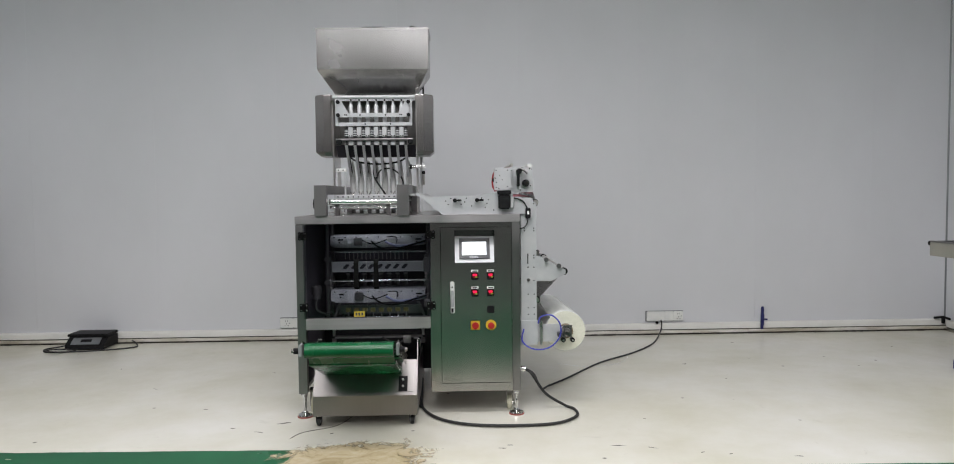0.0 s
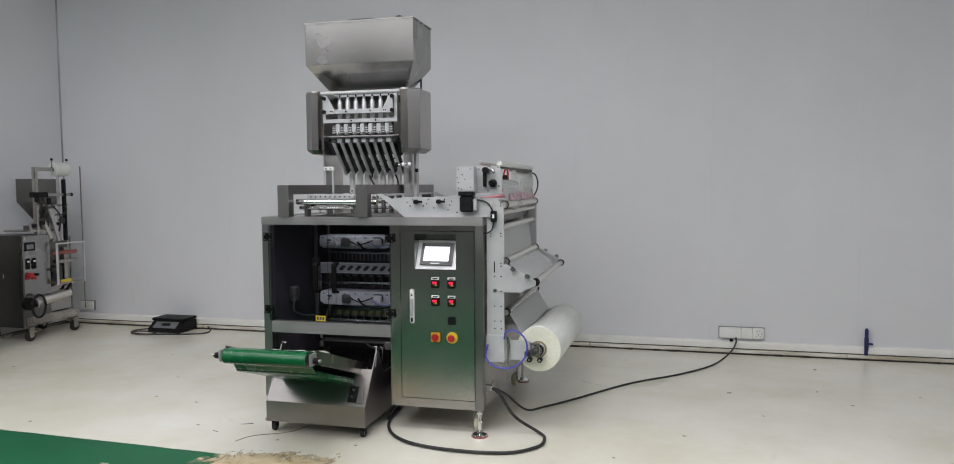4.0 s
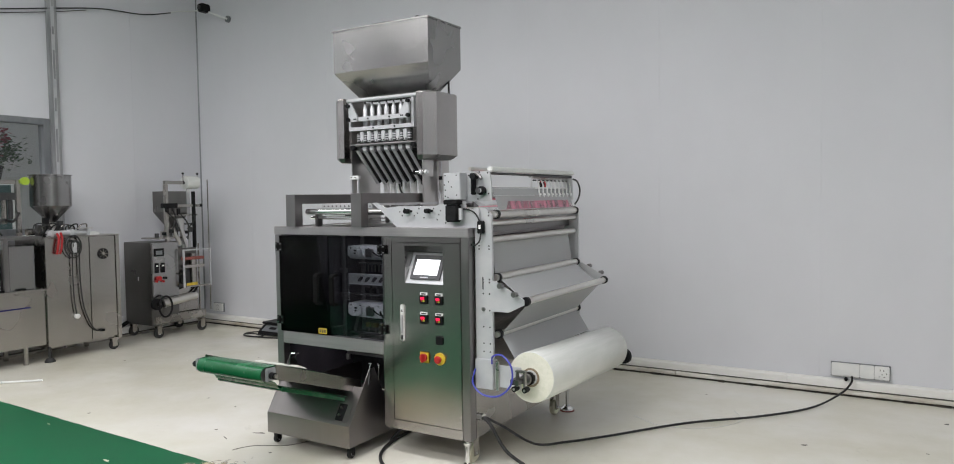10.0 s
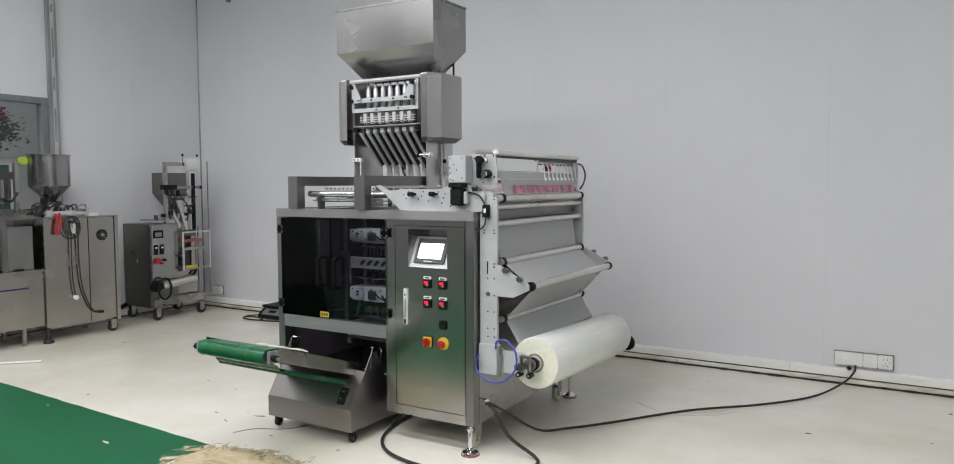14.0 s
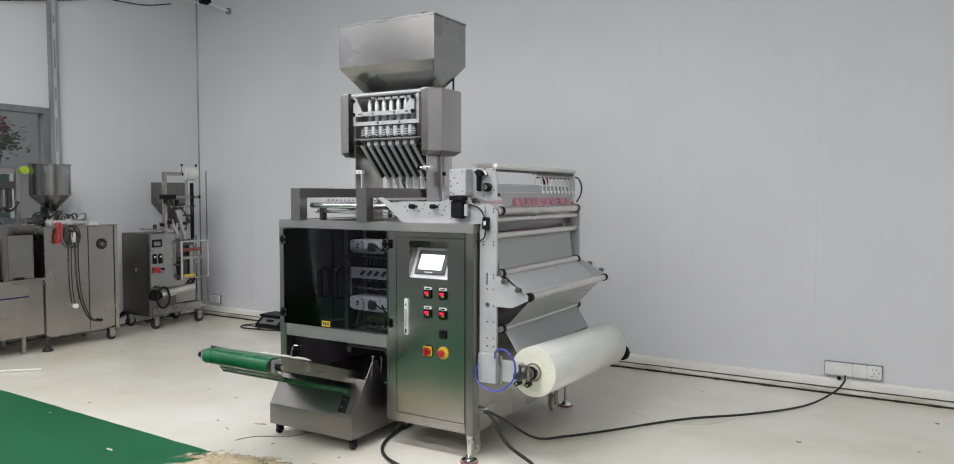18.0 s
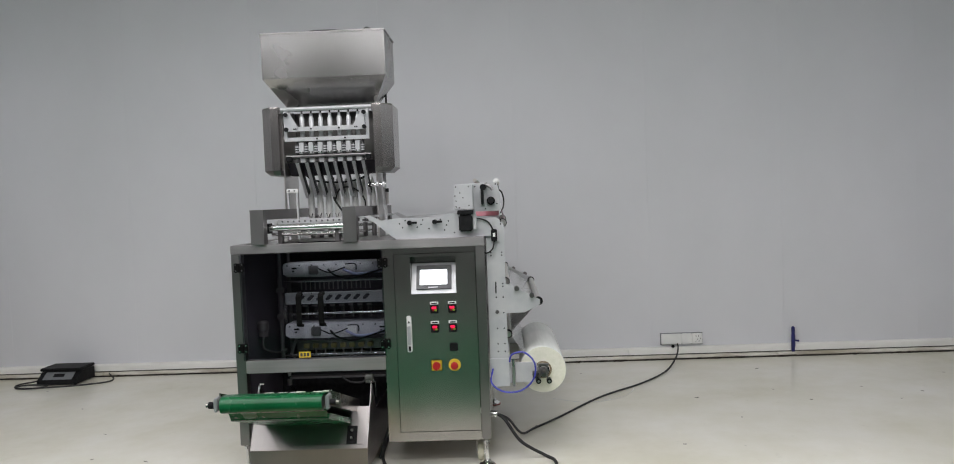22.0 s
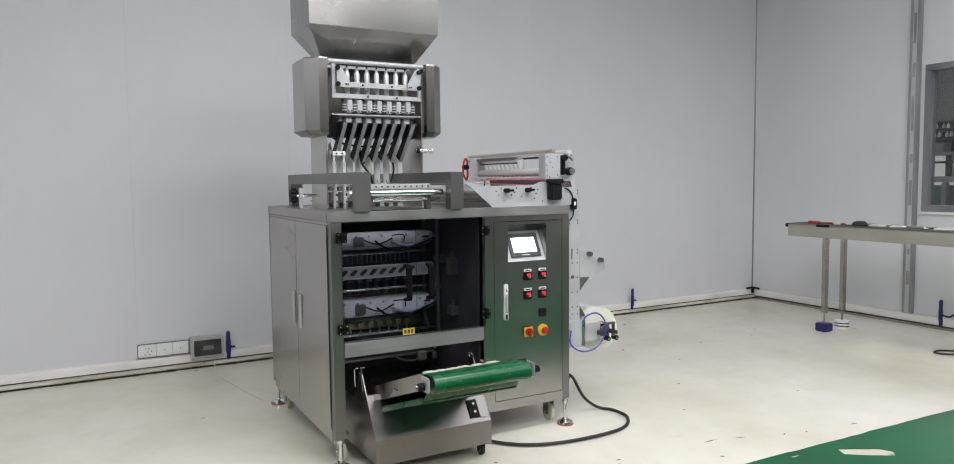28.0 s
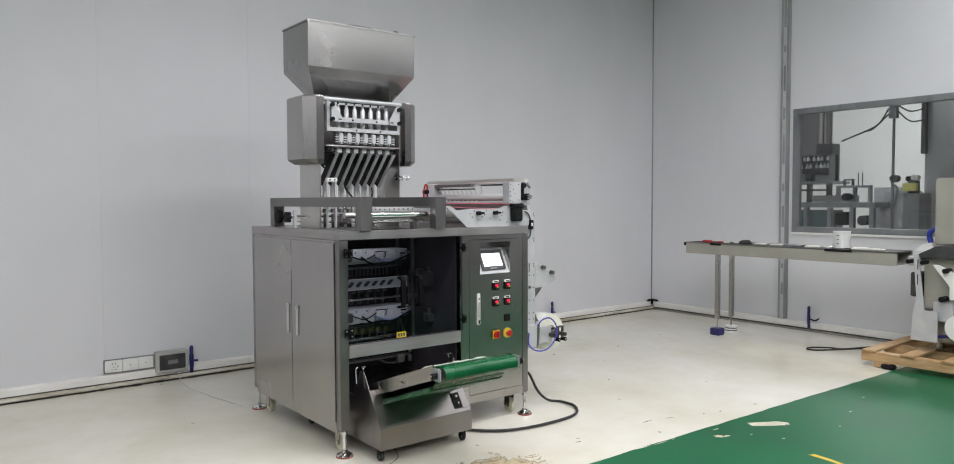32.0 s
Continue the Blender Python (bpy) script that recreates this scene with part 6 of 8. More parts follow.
for x in (-1.352, 2.432):
    c = thing("air_tap", (x, YB, 0.03), "dark blue plastic air tap standing on the trunking", "air tap", "air taps")
    part("body", lathe([(0.013, 0.07), (0.016, 0.09), (0.016, 0.17), (0.012, 0.18), (0.014, 0.20), (0.014, 0.232), (0.006, 0.244)], (x, YB - 0.05, 0), 14), NAVY, c, smooth=True)
    part("side_port", cyl((x, YB - 0.05, 0.128), (x + 0.045, YB - 0.05, 0.124), 0.008, n=10), NAVY, c, smooth=True)
    part("bracket", box(x - 0.012, x + 0.012, YB - 0.050, YB - 0.0365, 0.035, 0.080), NAVY, c, bevel=0.002)
TY = 4.527
c = thing("air_tap", (XR, TY, 0.03), "dark blue plastic air tap with a black lever", "air tap", "air taps")
part("body", lathe([(0.013, 0.07), (0.016, 0.09), (0.016, 0.17), (0.012, 0.18), (0.014, 0.20), (0.014, 0.246), (0.006, 0.258)], (XR - 0.05, TY, 0), 14), NAVY, c, smooth=True)
part("lever", tube([(XR - 0.05, TY - 0.01, 0.13), (XR - 0.06, TY - 0.07, 0.12), (XR - 0.06, TY - 0.11, 0.145)], 0.007, 8), BLACK, c, smooth=True)
part("bracket", box(XR - 0.050, XR - 0.0365, TY - 0.012, TY + 0.012, 0.035, 0.080), NAVY, c)
cl = thing("corner_clip", (XR - 0.05, YB - 0.05, 0.09), "black T-shaped clip on the trunking in the corner", "clip")
part("stem", cyl((XR - 0.046, YB - 0.046, 0.060), (XR - 0.046, YB - 0.046, 0.108), 0.016, n=14), BLACK, cl, smooth=True)
part("arm", tube([(XR - 0.13, YB - 0.044, 0.113), (XR - 0.06, YB - 0.046, 0.118), (XR - 0.046, YB - 0.06, 0.118), (XR - 0.044, YB - 0.13, 0.113)], 0.011, 8), BLACK, cl, smooth=True)

# weighing scale on the floor
sc = thing("floor_scale", (-3.53, 6.36, 0), "black bench weighing scale standing on the floor", "scale")
part("body", prism([(6.215, 0.012), (6.225, 0.045), (6.300, 0.098), (6.480, 0.098), (6.480, 0.012)], "x", -3.70, -3.37), BLACK, sc, "black moulded body", bevel=0.006)
part("platform", box(-3.705, -3.365, 6.275, 6.485, 0.1045, 0.128), BLACK, sc, "dark flat weighing plate", bevel=0.006)
part("plate_post", box(-3.60, -3.47, 6.34, 6.42, 0.0985, 0.104), BLACK, sc)
part("keypad", prism([(6.2215, 0.050), (6.288, 0.096), (6.290, 0.094), (6.2235, 0.048)], "x", -3.655, -3.415), FRAMEM, sc, "grey sloping keypad")
part("display", prism([(6.2435, 0.0668), (6.270, 0.0852), (6.2712, 0.084), (6.2447, 0.0655)], "x", -3.58, -3.49), BLACK, sc, "dark display")
for x in (-3.67, -3.40):
    for y in (6.25, 6.45):
        part("foot", cyl((x, y, 0), (x, y, 0.0118), 0.012, n=12), RUBBER, sc)
part("cable", tube([(-3.69, 6.40, 0.03), (-3.80, 6.36, 0.008), (-3.88, 6.25, 0.007), (-3.80, 6.13, 0.007), (-3.62, 6.14, 0.007), (-3.60, 6.19, 0.012), (-3.76, 6.21, 0.014), (-3.83, 6.16, 0.012), (-3.70, 6.10, 0.014), (-3.45, 6.16, 0.007), (-3.25, 6.22, 0.007), (-3.14, 6.30, 0.007), (-3.18, 6.42, 0.007), (-3.24, 6.468, 0.03)], 0.006, 8), RUBBER, sc, "black mains cable lying in loops", smooth=True)
solid("dropped_film_thread", tube([(0.40, 5.42, 0.004), (0.62, 5.30, 0.004), (0.86, 5.40, 0.004), (0.98, 5.62, 0.004), (0.90, 5.80, 0.004)], 0.0013, 6), FROST, "thin clear film offcut on the floor", "offcut", smooth=True)
solid("dropped_film_thread", tube([(-1.34, 5.46, 0.004), (-1.42, 5.85, 0.004), (-1.47, 6.22, 0.004), (-1.46, 6.45, 0.05), (-1.43, 6.49, 0.10)], 0.003, 6), FROST, "thin clear film offcut on the floor", "offcut", smooth=True)
solid("glass_rod", cyl((-3.98, 3.92, 0.010), (-3.72, 4.16, 0.010), 0.008, n=10), WHITEP, "thin white rod lying on the floor", "rod", smooth=True)
solid("floor_crack", tube([(-1.26, 3.83, 0.001), (-1.21, 3.93, 0.001), (-1.05, 4.03, 0.001), (-0.98, 4.2, 0.001)], 0.0022, 5), GAPM, "fine dark crack in the floor paint", "crack", kind="structure")

# camera and wires high in the left corner
cc = thing("security_camera", (-4.45, YB, 3.25), "small black security camera on a white wall bracket", "security camera")
part("mount", cyl((-4.37, YB - 0.0005, 3.235), (-4.37, YB - 0.02, 3.235), 0.035, n=18), FRAMEM, cc, "grey mount plate", smooth=True)
part("arm", tube([(-4.37, YB - 0.02, 3.235), (-4.40, YB - 0.07, 3.25), (-4.47, YB - 0.12, 3.285), (-4.52, YB - 0.14, 3.305)], 0.010, 8), WHITEP, cc, "white bracket arm", smooth=True)
part("body", box(-4.580, -4.495, 6.31, 6.42, 3.295, 3.378), BLACK, cc, "black square camera body", bevel=0.012)
part("lens", cyl((-4.54, 6.3095, 3.335), (-4.54, 6.300, 3.335), 0.022, n=18), DARKM, cc, smooth=True)
solid("wall_cable", tube([(XL + 0.03, 1.2, 2.31), (XL + 0.03, 3.0, 2.66), (XL + 0.03, 4.48, 2.975), (XL + 0.03, 4.97, 3.085), (XL + 0.03, 5.44, 3.18), (XL + 0.03, 5.88, 3.217), (XL + 0.03, 6.20, 3.30)], 0.006, 7), RUBBER, "thin sagging cable along the wall", "cable", smooth=True)
solid("wall_cable", tube([(XL + 0.02, 1.2, 2.27), (XL + 0.02, 3.0, 2.62), (XL + 0.02, 4.48, 2.945), (XL + 0.02, 4.97, 3.055), (XL + 0.02, 5.30, 3.14)], 0.004, 6), RUBBER, "thin sagging cable along the wall", "cable", smooth=True)
solid("camera_lead", tube([(XL + 0.03, 6.20, 3.305), (XL + 0.05, 6.30, 3.335), (-4.75, 6.38, 3.34), (-4.582, 6.40, 3.335)], 0.006, 7), WHITEP, "thin white lead of the security camera", "cable", smooth=True)

# ---- filling machine by the left wall ----
FX = -4.335
fm = thing("filling_machine", (-4.6, 4.8, 0), "steel paste filling machine with round hopper and coiled cable", "filling machine")
BX = XL + 0.07
for y in (4.545, 5.165):
    part("corner_post", box(FX - 0.035, FX, y, y + 0.035, 0.10 if y > 5 else 0.13, 1.035), STEEL_OLD, fm, bevel=0.002)
part("cabinet", box(BX, FX - 0.036, 4.55, 5.195, 0.11, 1.034), STEEL_OLD, fm, "plain steel cabinet", bevel=0.003)
part("front_sheet", box(FX - 0.0355, FX - 0.012, 4.582, 4.925, 0.13, 1.030), STEEL_OLD, fm, "steel front sheet", bevel=0.002)
part("front_sheet", box(FX - 0.0355, FX - 0.010, 4.930, 5.163, 0.13, 1.030), STEEL_OLD, fm, "steel front sheet with a fan grille", bevel=0.002)
part("top_sheet", box(BX, FX + 0.004, 4.535, 5.205, 1.0355, 1.045), STEEL_OLD, fm, bevel=0.002)
fan = part("fan_grille", cyl((FX - 0.009, 5.050, 0.875), (FX - 0.002, 5.050, 0.875), 0.048, n=28), BLACK, fm, "round black fan grille", smooth=True)
for k in range(4):
    a = math.pi / 4 * k
    part("grille_bar", tube([(FX - 0.001, 5.05 - 0.045 * math.cos(a), 0.875 - 0.045 * math.sin(a)), (FX - 0.001, 5.05 + 0.045 * math.cos(a), 0.875 + 0.045 * math.sin(a))], 0.0025, 6, soft=False), STEEL_OLD, fan)
part("hub", cyl((FX - 0.0019, 5.05, 0.875), (FX + 0.001, 5.05, 0.875), 0.013, n=14), STEEL_OLD, fan)
# lower infeed section
part("infeed_body", box(BX, FX - 0.02, 2.6, 4.543, 0.15, 0.600), STEEL_OLD, fm, "long low steel infeed body", bevel=0.003)
part("infeed_top", box(BX, FX, 2.6, 4.543, 0.601, 0.622), STEEL_OLD, fm, bevel=0.002)
part("rail_groove", box(FX - 0.0195, FX - 0.014, 3.2, 4.42, 0.472, 0.484), NAVY, fm, "dark blue edge strip")
part("air_unit", box(FX - 0.0195, FX + 0.02, 4.10, 4.16, 0.43, 0.475), BLUE, fm, "blue air regulator", bevel=0.005)
part("air_bowl", cyl((FX, 4.13, 0.36), (FX, 4.13, 0.429), 0.022, n=14), FROST, fm, smooth=True)
for y in (4.18, 4.33):
    part("infeed_clamp", box(FX - 0.09, FX - 0.03, y, y + 0.07, 0.6225, 0.638), BLACK, fm, bevel=0.004)
part("inner_box", box(BX + 0.02, FX - 0.05, 4.285, 4.485, 0.6225, 0.98), STEEL_HOP, fm, "pale steel inner box", bevel=0.003)
part("inner_box", box(BX + 0.02, FX - 0.06, 3.7, 4.22, 0.6225, 0.96), WHITEP, fm, "white inner box", bevel=0.003)
part("table_plate", box(BX + 0.01, FX - 0.01, 4.20, 4.534, 1.035, 1.055), STEEL_DULL, fm, "dark table plate", bevel=0.003)
part("table_leg", box(FX - 0.06, FX - 0.02, 4.235, 4.270, 0.6225, 1.0345), STEEL_DULL, fm, bevel=0.002)
part("levelling_foot", lathe([(0.012, 0.13), (0.012, 0.035), (0.03, 0.03), (0.042, 0.008), (0.042, 0.0)], (FX - 0.018, 4.56, 0), 18), RUBBER, fm, "black levelling foot", smooth=True)
cs = part("castor", cyl((FX - 0.055, 5.14, 0.042), (FX - 0.025, 5.14, 0.042), 0.042, n=20), RUBBER, fm, "black castor", smooth=True, bevel=0.004)
bm = box(FX - 0.063, FX - 0.058, 5.115, 5.165, 0.03, 0.099)
box(FX - 0.022, FX - 0.017, 5.115, 5.165, 0.03, 0.099, bm)
box(FX - 0.07, FX - 0.01, 5.105, 5.175, 0.0995, 0.1095, bm)
part("castor_fork", bm, STEEL_OLD, cs)
part("castor_hub", cyl((FX - 0.057, 5.14, 0.042), (FX - 0.023, 5.14, 0.042), 0.016, n=12), ALU, cs)
for y in (2.8, 4.4):
    part("leg", cyl((FX - 0.08, y, 0.0), (FX - 0.08, y, 0.149), 0.02, n=12), STEEL_OLD, fm)
    part("leg", cyl((BX + 0.08, y, 0.0), (BX + 0.08, y, 0.149), 0.02, n=12), STEEL_OLD, fm)
part("leg", cyl((BX + 0.08, 5.1, 0.0), (BX + 0.08, 5.1, 0.109), 0.02, n=12), STEEL_OLD, fm)
# hopper and valve group
hc = (-4.52, 4.712, 0)
hp = part("hopper", lathe([(0.028, 1.165), (0.158, 1.305), (0.158, 1.560), (0.167, 1.562), (0.167, 1.570), (0.153, 1.570), (0.151, 1.312)], hc, 40), STEEL_HOP, fm, "round steel hopper with conical base", smooth=True)
part("outlet_valve", lathe([(0.022, 1.10), (0.034, 1.11), (0.034, 1.135), (0.024, 1.14), (0.026, 1.166)], hc, 18), STEEL, hp, smooth=True)
part("valve_body", cyl((-4.60, 4.66, 1.085), (-4.42, 4.66, 1.085), 0.033, n=18), STEEL, fm, smooth=True)
part("valve_body", cyl((-4.52, 4.50, 1.088), (-4.52, 4.80, 1.088), 0.028, n=18), STEEL_OLD, fm, smooth=True)
part("valve_flange", cyl((-4.52, 4.70, 1.088), (-4.52, 4.72, 1.088), 0.045, n=20), STEEL, fm, smooth=True)
part("valve_flange", cyl((-4.52, 4.60, 1.088), (-4.52, 4.615, 1.088), 0.045, n=20), STEEL, fm, smooth=True)
part("air_cylinder", cyl((-4.40, 4.60, 1.070), (-4.40, 4.95, 1.070), 0.024, n=16), ALU, fm, smooth=True)
for y in (4.62, 4.79, 4.93):
    part("cylinder_head", box(-4.43, -4.37, y, y + 0.025, 1.0455, 1.102), ALU, fm, bevel=0.003)
for k in range(5):
    y = 4.56 + 0.08 * k
    part("hose", tube([(-4.46, y, 1.06), (-4.42, y + 0.02, 1.13), (-4.43, y + 0.08, 1.14), (-4.47, y + 0.1, 1.07)], 0.006, 7), RUBBER if k % 2 else STEEL_OLD, fm, smooth=True)
part("fill_frame", box(-4.60, -4.565, 4.455, 4.490, 1.0555, 1.525), STEEL_OLD, fm, bevel=0.003)
part("fill_frame", box(-4.60, -4.565, 4.10, 4.454, 1.49, 1.525), STEEL_OLD, fm, bevel=0.003)
part("fill_head", box(-4.62, -4.54, 4.30, 4.44, 1.36, 1.42), DARKM, fm, bevel=0.004)
part("fill_head", cyl((-4.58, 4.36, 1.16), (-4.58, 4.36, 1.359), 0.022, n=14), STEEL_OLD, fm, smooth=True)
part("fill_head", cyl((-4.58, 4.41, 1.20), (-4.58, 4.41, 1.359), 0.018, n=14), DARKM, fm, smooth=True)
part("fill_arm", tube([(-4.56, 4.47, 1.25), (-4.53, 4.40, 1.18), (-4.52, 4.32, 1.20), (-4.5, 4.26, 1.12)], 0.010, 8), RUBBER, fm, smooth=True)
part("fill_arm", tube([(-4.56, 4.30, 1.40), (-4.53, 4.22, 1.36), (-4.52, 4.21, 1.2), (-4.5, 4.30, 1.07)], 0.008, 8), RUBBER, fm, smooth=True)
for y, z, r in ((4.545, 1.115, 0.046), (4.60, 1.105, 0.040), (4.655, 1.125, 0.034), (4.80, 1.10, 0.036)):
    part("loop_hose", tube([(-4.405 + 0.01 * math.sin(j), y + r * math.cos(2 * math.pi * j / 12), z + r * math.sin(2 * math.pi * j / 12)) for j in range(13)], 0.006, 7), RUBBER, fm, "dark looped hose", smooth=True)
for y, z, h, m in ((4.575, 1.0455, 0.10, DARKM), (4.635, 1.0455, 0.16, BLACK), (4.70, 1.0455, 0.05, DARKM), (4.755, 1.0455, 0.13, DARKM)):
    part("pump_block", box(-4.50, -4.455, y - 0.020, y + 0.020, z, z + h), m, fm, "dark pump block", bevel=0.004)
part("tray_plate", box(-4.46, -4.36, 4.84, 4.975, 1.103, 1.110), STEEL, fm, "small bright tray", bevel=0.002)
part("white_cloth", prism([(4.955, 1.0455), (4.965, 1.068), (5.0, 1.075), (5.035, 1.066), (5.045, 1.0455)], "x", -4.44, -4.37), WHITEP, fm, "white rag", bevel=0.004)
part("lime_part", cyl((-4.57, 4.520, 1.515), (-4.54, 4.520, 1.515), 0.033, n=20), LIME, fm, "bright lime green plastic ring", smooth=True)
part("red_hose", tube([(FX - 0.02, 4.66, 1.07), (FX + 0.015, 4.655, 1.03), (FX + 0.02, 4.640, 0.94), (FX + 0.015, 4.635, 0.90)], 0.010, 8), RED, fm, "red hose draped over the edge", smooth=True)
part("red_hose", tube([(FX - 0.02, 4.69, 1.075), (FX + 0.018, 4.68, 1.03), (FX + 0.022, 4.67, 0.95), (FX + 0.018, 4.655, 0.90)], 0.009, 8), RED, fm, "red hose draped over the edge", smooth=True)
for k in range(4):
    r = 0.084 - 0.019 * k
    cy0 = 4.775 + 0.006 * k
    part("coiled_cable", tube([(FX + 0.012 + 0.004 * k, cy0 + r * 0.85 * math.cos(2 * math.pi * j / 14), 0.955 + 0.012 * (k % 2) + 1.15 * r * math.sin(2 * math.pi * j / 14)) for j in range(15)], 0.0045, 7), RUBBER, fm, "black cable coil hung on the front", smooth=True)
part("coil_tie", box(FX + 0.002, FX + 0.03, 4.765, 4.80, 0.90, 0.99), ALU, fm, "pale tie round the coil", bevel=0.006)
part("hanging_cable", tube([(FX + 0.01, 4.765, 0.90), (FX + 0.008, 4.763, 0.70), (FX + 0.008, 4.768, 0.50), (FX + 0.010, 4.785, 0.37)], 0.005, 7), RUBBER, fm, "hanging black cable", smooth=True)
part("plug", lathe([(0.010, -0.02), (0.021, -0.012), (0.021, 0.012), (0.010, 0.018)], (FX + 0.012, 4.788, 0.355), 14, axis="x"), WHITEP, fm, "white plug", smooth=True)
part("hanging_cable", tube([(FX + 0.012, 4.825, 0.93), (FX + 0.008, 4.825, 0.70), (FX + 0.008, 4.845, 0.45), (FX + 0.008, 4.905, 0.27), (FX + 0.008, 4.96, 0.205), (FX + 0.008, 5.0, 0.198)], 0.006, 7), RUBBER, fm, "hanging black cable", smooth=True)
part("cable_end", box(FX - 0.002, FX + 0.018, 4.99, 5.03, 0.188, 0.210), BLACK, fm, bevel=0.004)

# ---- small vertical packing machine in the corner ----
VX = -4.45
vm = thing("small_packing_machine", (-4.65, 5.9, 0), "small steel vertical bag packing machine on castors", "packing machine")
part("cabinet", box(VX - 0.42, VX - 0.010, 5.590, 5.900, 0.13, 0.935), STEEL_DARK, vm, "dark steel cabinet", bevel=0.004)
part("back_cabinet", box(VX - 0.42, VX - 0.06, 5.901, 6.16, 0.23, 0.86), STEEL_DARK, vm, bevel=0.004)
fp = part("control_panel", box(VX - 0.0095, VX, 5.595, 5.895, 0.40, 0.930), STEEL_HOP, vm, "pale steel control panel", bevel=0.002)
part("display", box(VX + 0.0005, VX + 0.006, 5.625, 5.735, 0.80, 0.875), BLACK, fp, "dark temperature display", bevel=0.002)
part("display_glass", box(VX + 0.0062, VX + 0.0072, 5.645, 5.715, 0.815, 0.855), FRAMEM, fp)
for y in (5.630, 5.695):
    part("rocker_switch", box(VX + 0.0005, VX + 0.010, y, y + 0.042, 0.640, 0.735), BLACK, fp, "black switch", bevel=0.003)
    part("switch_mark", box(VX + 0.0102, VX + 0.012, y + 0.010, y + 0.032, 0.70, 0.715), WHITEP, fp)
part("red_knob", cyl((VX + 0.0005, 5.665, 0.585), (VX + 0.03, 5.665, 0.585), 0.024, n=18), RED, fp, "red stop button", smooth=True)
part("red_knob", cyl((VX + 0.0005, 5.71, 0.555), (VX + 0.02, 5.71, 0.555), 0.012, n=14), RED, fp, smooth=True)
part("red_knob", cyl((VX + 0.0005, 5.64, 0.56), (VX + 0.02, 5.64, 0.56), 0.012, n=14), RED, fp, smooth=True)
part("black_knob", cyl((VX + 0.0005, 5.74, 0.585), (VX + 0.02, 5.74, 0.585), 0.012, n=14), BLACK, fp, smooth=True)
part("base_beam", box(VX - 0.04, VX, 5.62, 6.21, 0.14, 0.215), STEEL_OLD, vm, "steel base beam", bevel=0.003)
part("base_beam", box(VX - 0.41, VX - 0.05, 6.165, 6.21, 0.14, 0.215), STEEL_OLD, vm, bevel=0.003)
part("base_beam", box(VX - 0.41, VX - 0.37, 5.91, 6.16, 0.14, 0.215), STEEL_OLD, vm, bevel=0.003)
for x, y in ((VX - 0.02, 5.665), (VX - 0.02, 6.165), (VX - 0.38, 5.64), (VX - 0.38, 6.16)):
    c = part("castor", cyl((x - 0.014, y, 0.05), (x + 0.014, y, 0.05), 0.05, n=20), RUBBER, vm, "black castor", smooth=True, bevel=0.004)
    bm = box(x - 0.022, x - 0.017, y - 0.025, y + 0.025, 0.04, 0.118)
    box(x + 0.017, x + 0.022, y - 0.025, y + 0.025, 0.04, 0.118, bm)
    box(x - 0.03, x + 0.03, y - 0.03, y + 0.03, 0.1185, 0.1295, bm)
    part("castor_fork", bm, STEEL_OLD, c)
    part("castor_hub", cyl((x - 0.018, y, 0.05), (x + 0.018, y, 0.05), 0.018, n=12), ALU, c)
mr = part("motor_wheel", cyl((VX - 0.02, 5.640, 0.335), (VX + 0.03, 5.640, 0.335), 0.055, n=24), BLACK, vm, "black drive wheel", smooth=True, bevel=0.006)
part("wheel_hub", cyl((VX + 0.0302, 5.64, 0.335), (VX + 0.04, 5.64, 0.335), 0.02, n=14), STEEL_OLD, mr)
part("hand_ring", tube([(VX + 0.055, 5.70 + 0.07 * math.cos(2 * math.pi * j / 16), 0.31 + 0.10 * math.sin(2 * math.pi * j / 16)) for j in range(17)], 0.010, 8), BLACK, vm, "black ring hand wheel", smooth=True)
part("hand_ring_axle", cyl((VX, 5.70, 0.31), (VX + 0.055, 5.70, 0.31), 0.012, n=10), STEEL_OLD, vm)
part("film_tube", cyl((VX + 0.01, 5.70, 0.335), (VX + 0.01, 6.08, 0.375), 0.040, n=20), ALU_ROLL, vm, "pale film roller", smooth=True)
part("lower_sheet", prism([(5.66, 0.23), (6.12, 0.23), (6.12, 0.42), (6.0, 0.47), (5.66, 0.40)], "x", VX - 0.055, VX - 0.0105), STEEL_OLD, vm, "steel lower sheet")
part("column", box(VX - 0.055, VX - 0.018, 5.785, 5.820, 0.9355, 1.50), STEEL_OLD, vm, bevel=0.003)
part("column_arm", box(VX - 0.053, VX - 0.020, 5.785, 6.0, 1.501, 1.535), STEEL_OLD, vm, bevel=0.003)
part("roll_shaft", cyl((VX - 0.08, 6.0, 1.518), (VX - 0.08, 6.225, 1.525), 0.010, n=12), STEEL_OLD, vm, smooth=True)
part("paper_roll", cyl((VX - 0.08, 6.055, 1.520), (VX - 0.08, 6.195, 1.523), 0.066, n=28), FILMROLL, vm, "small roll of white film", smooth=True)
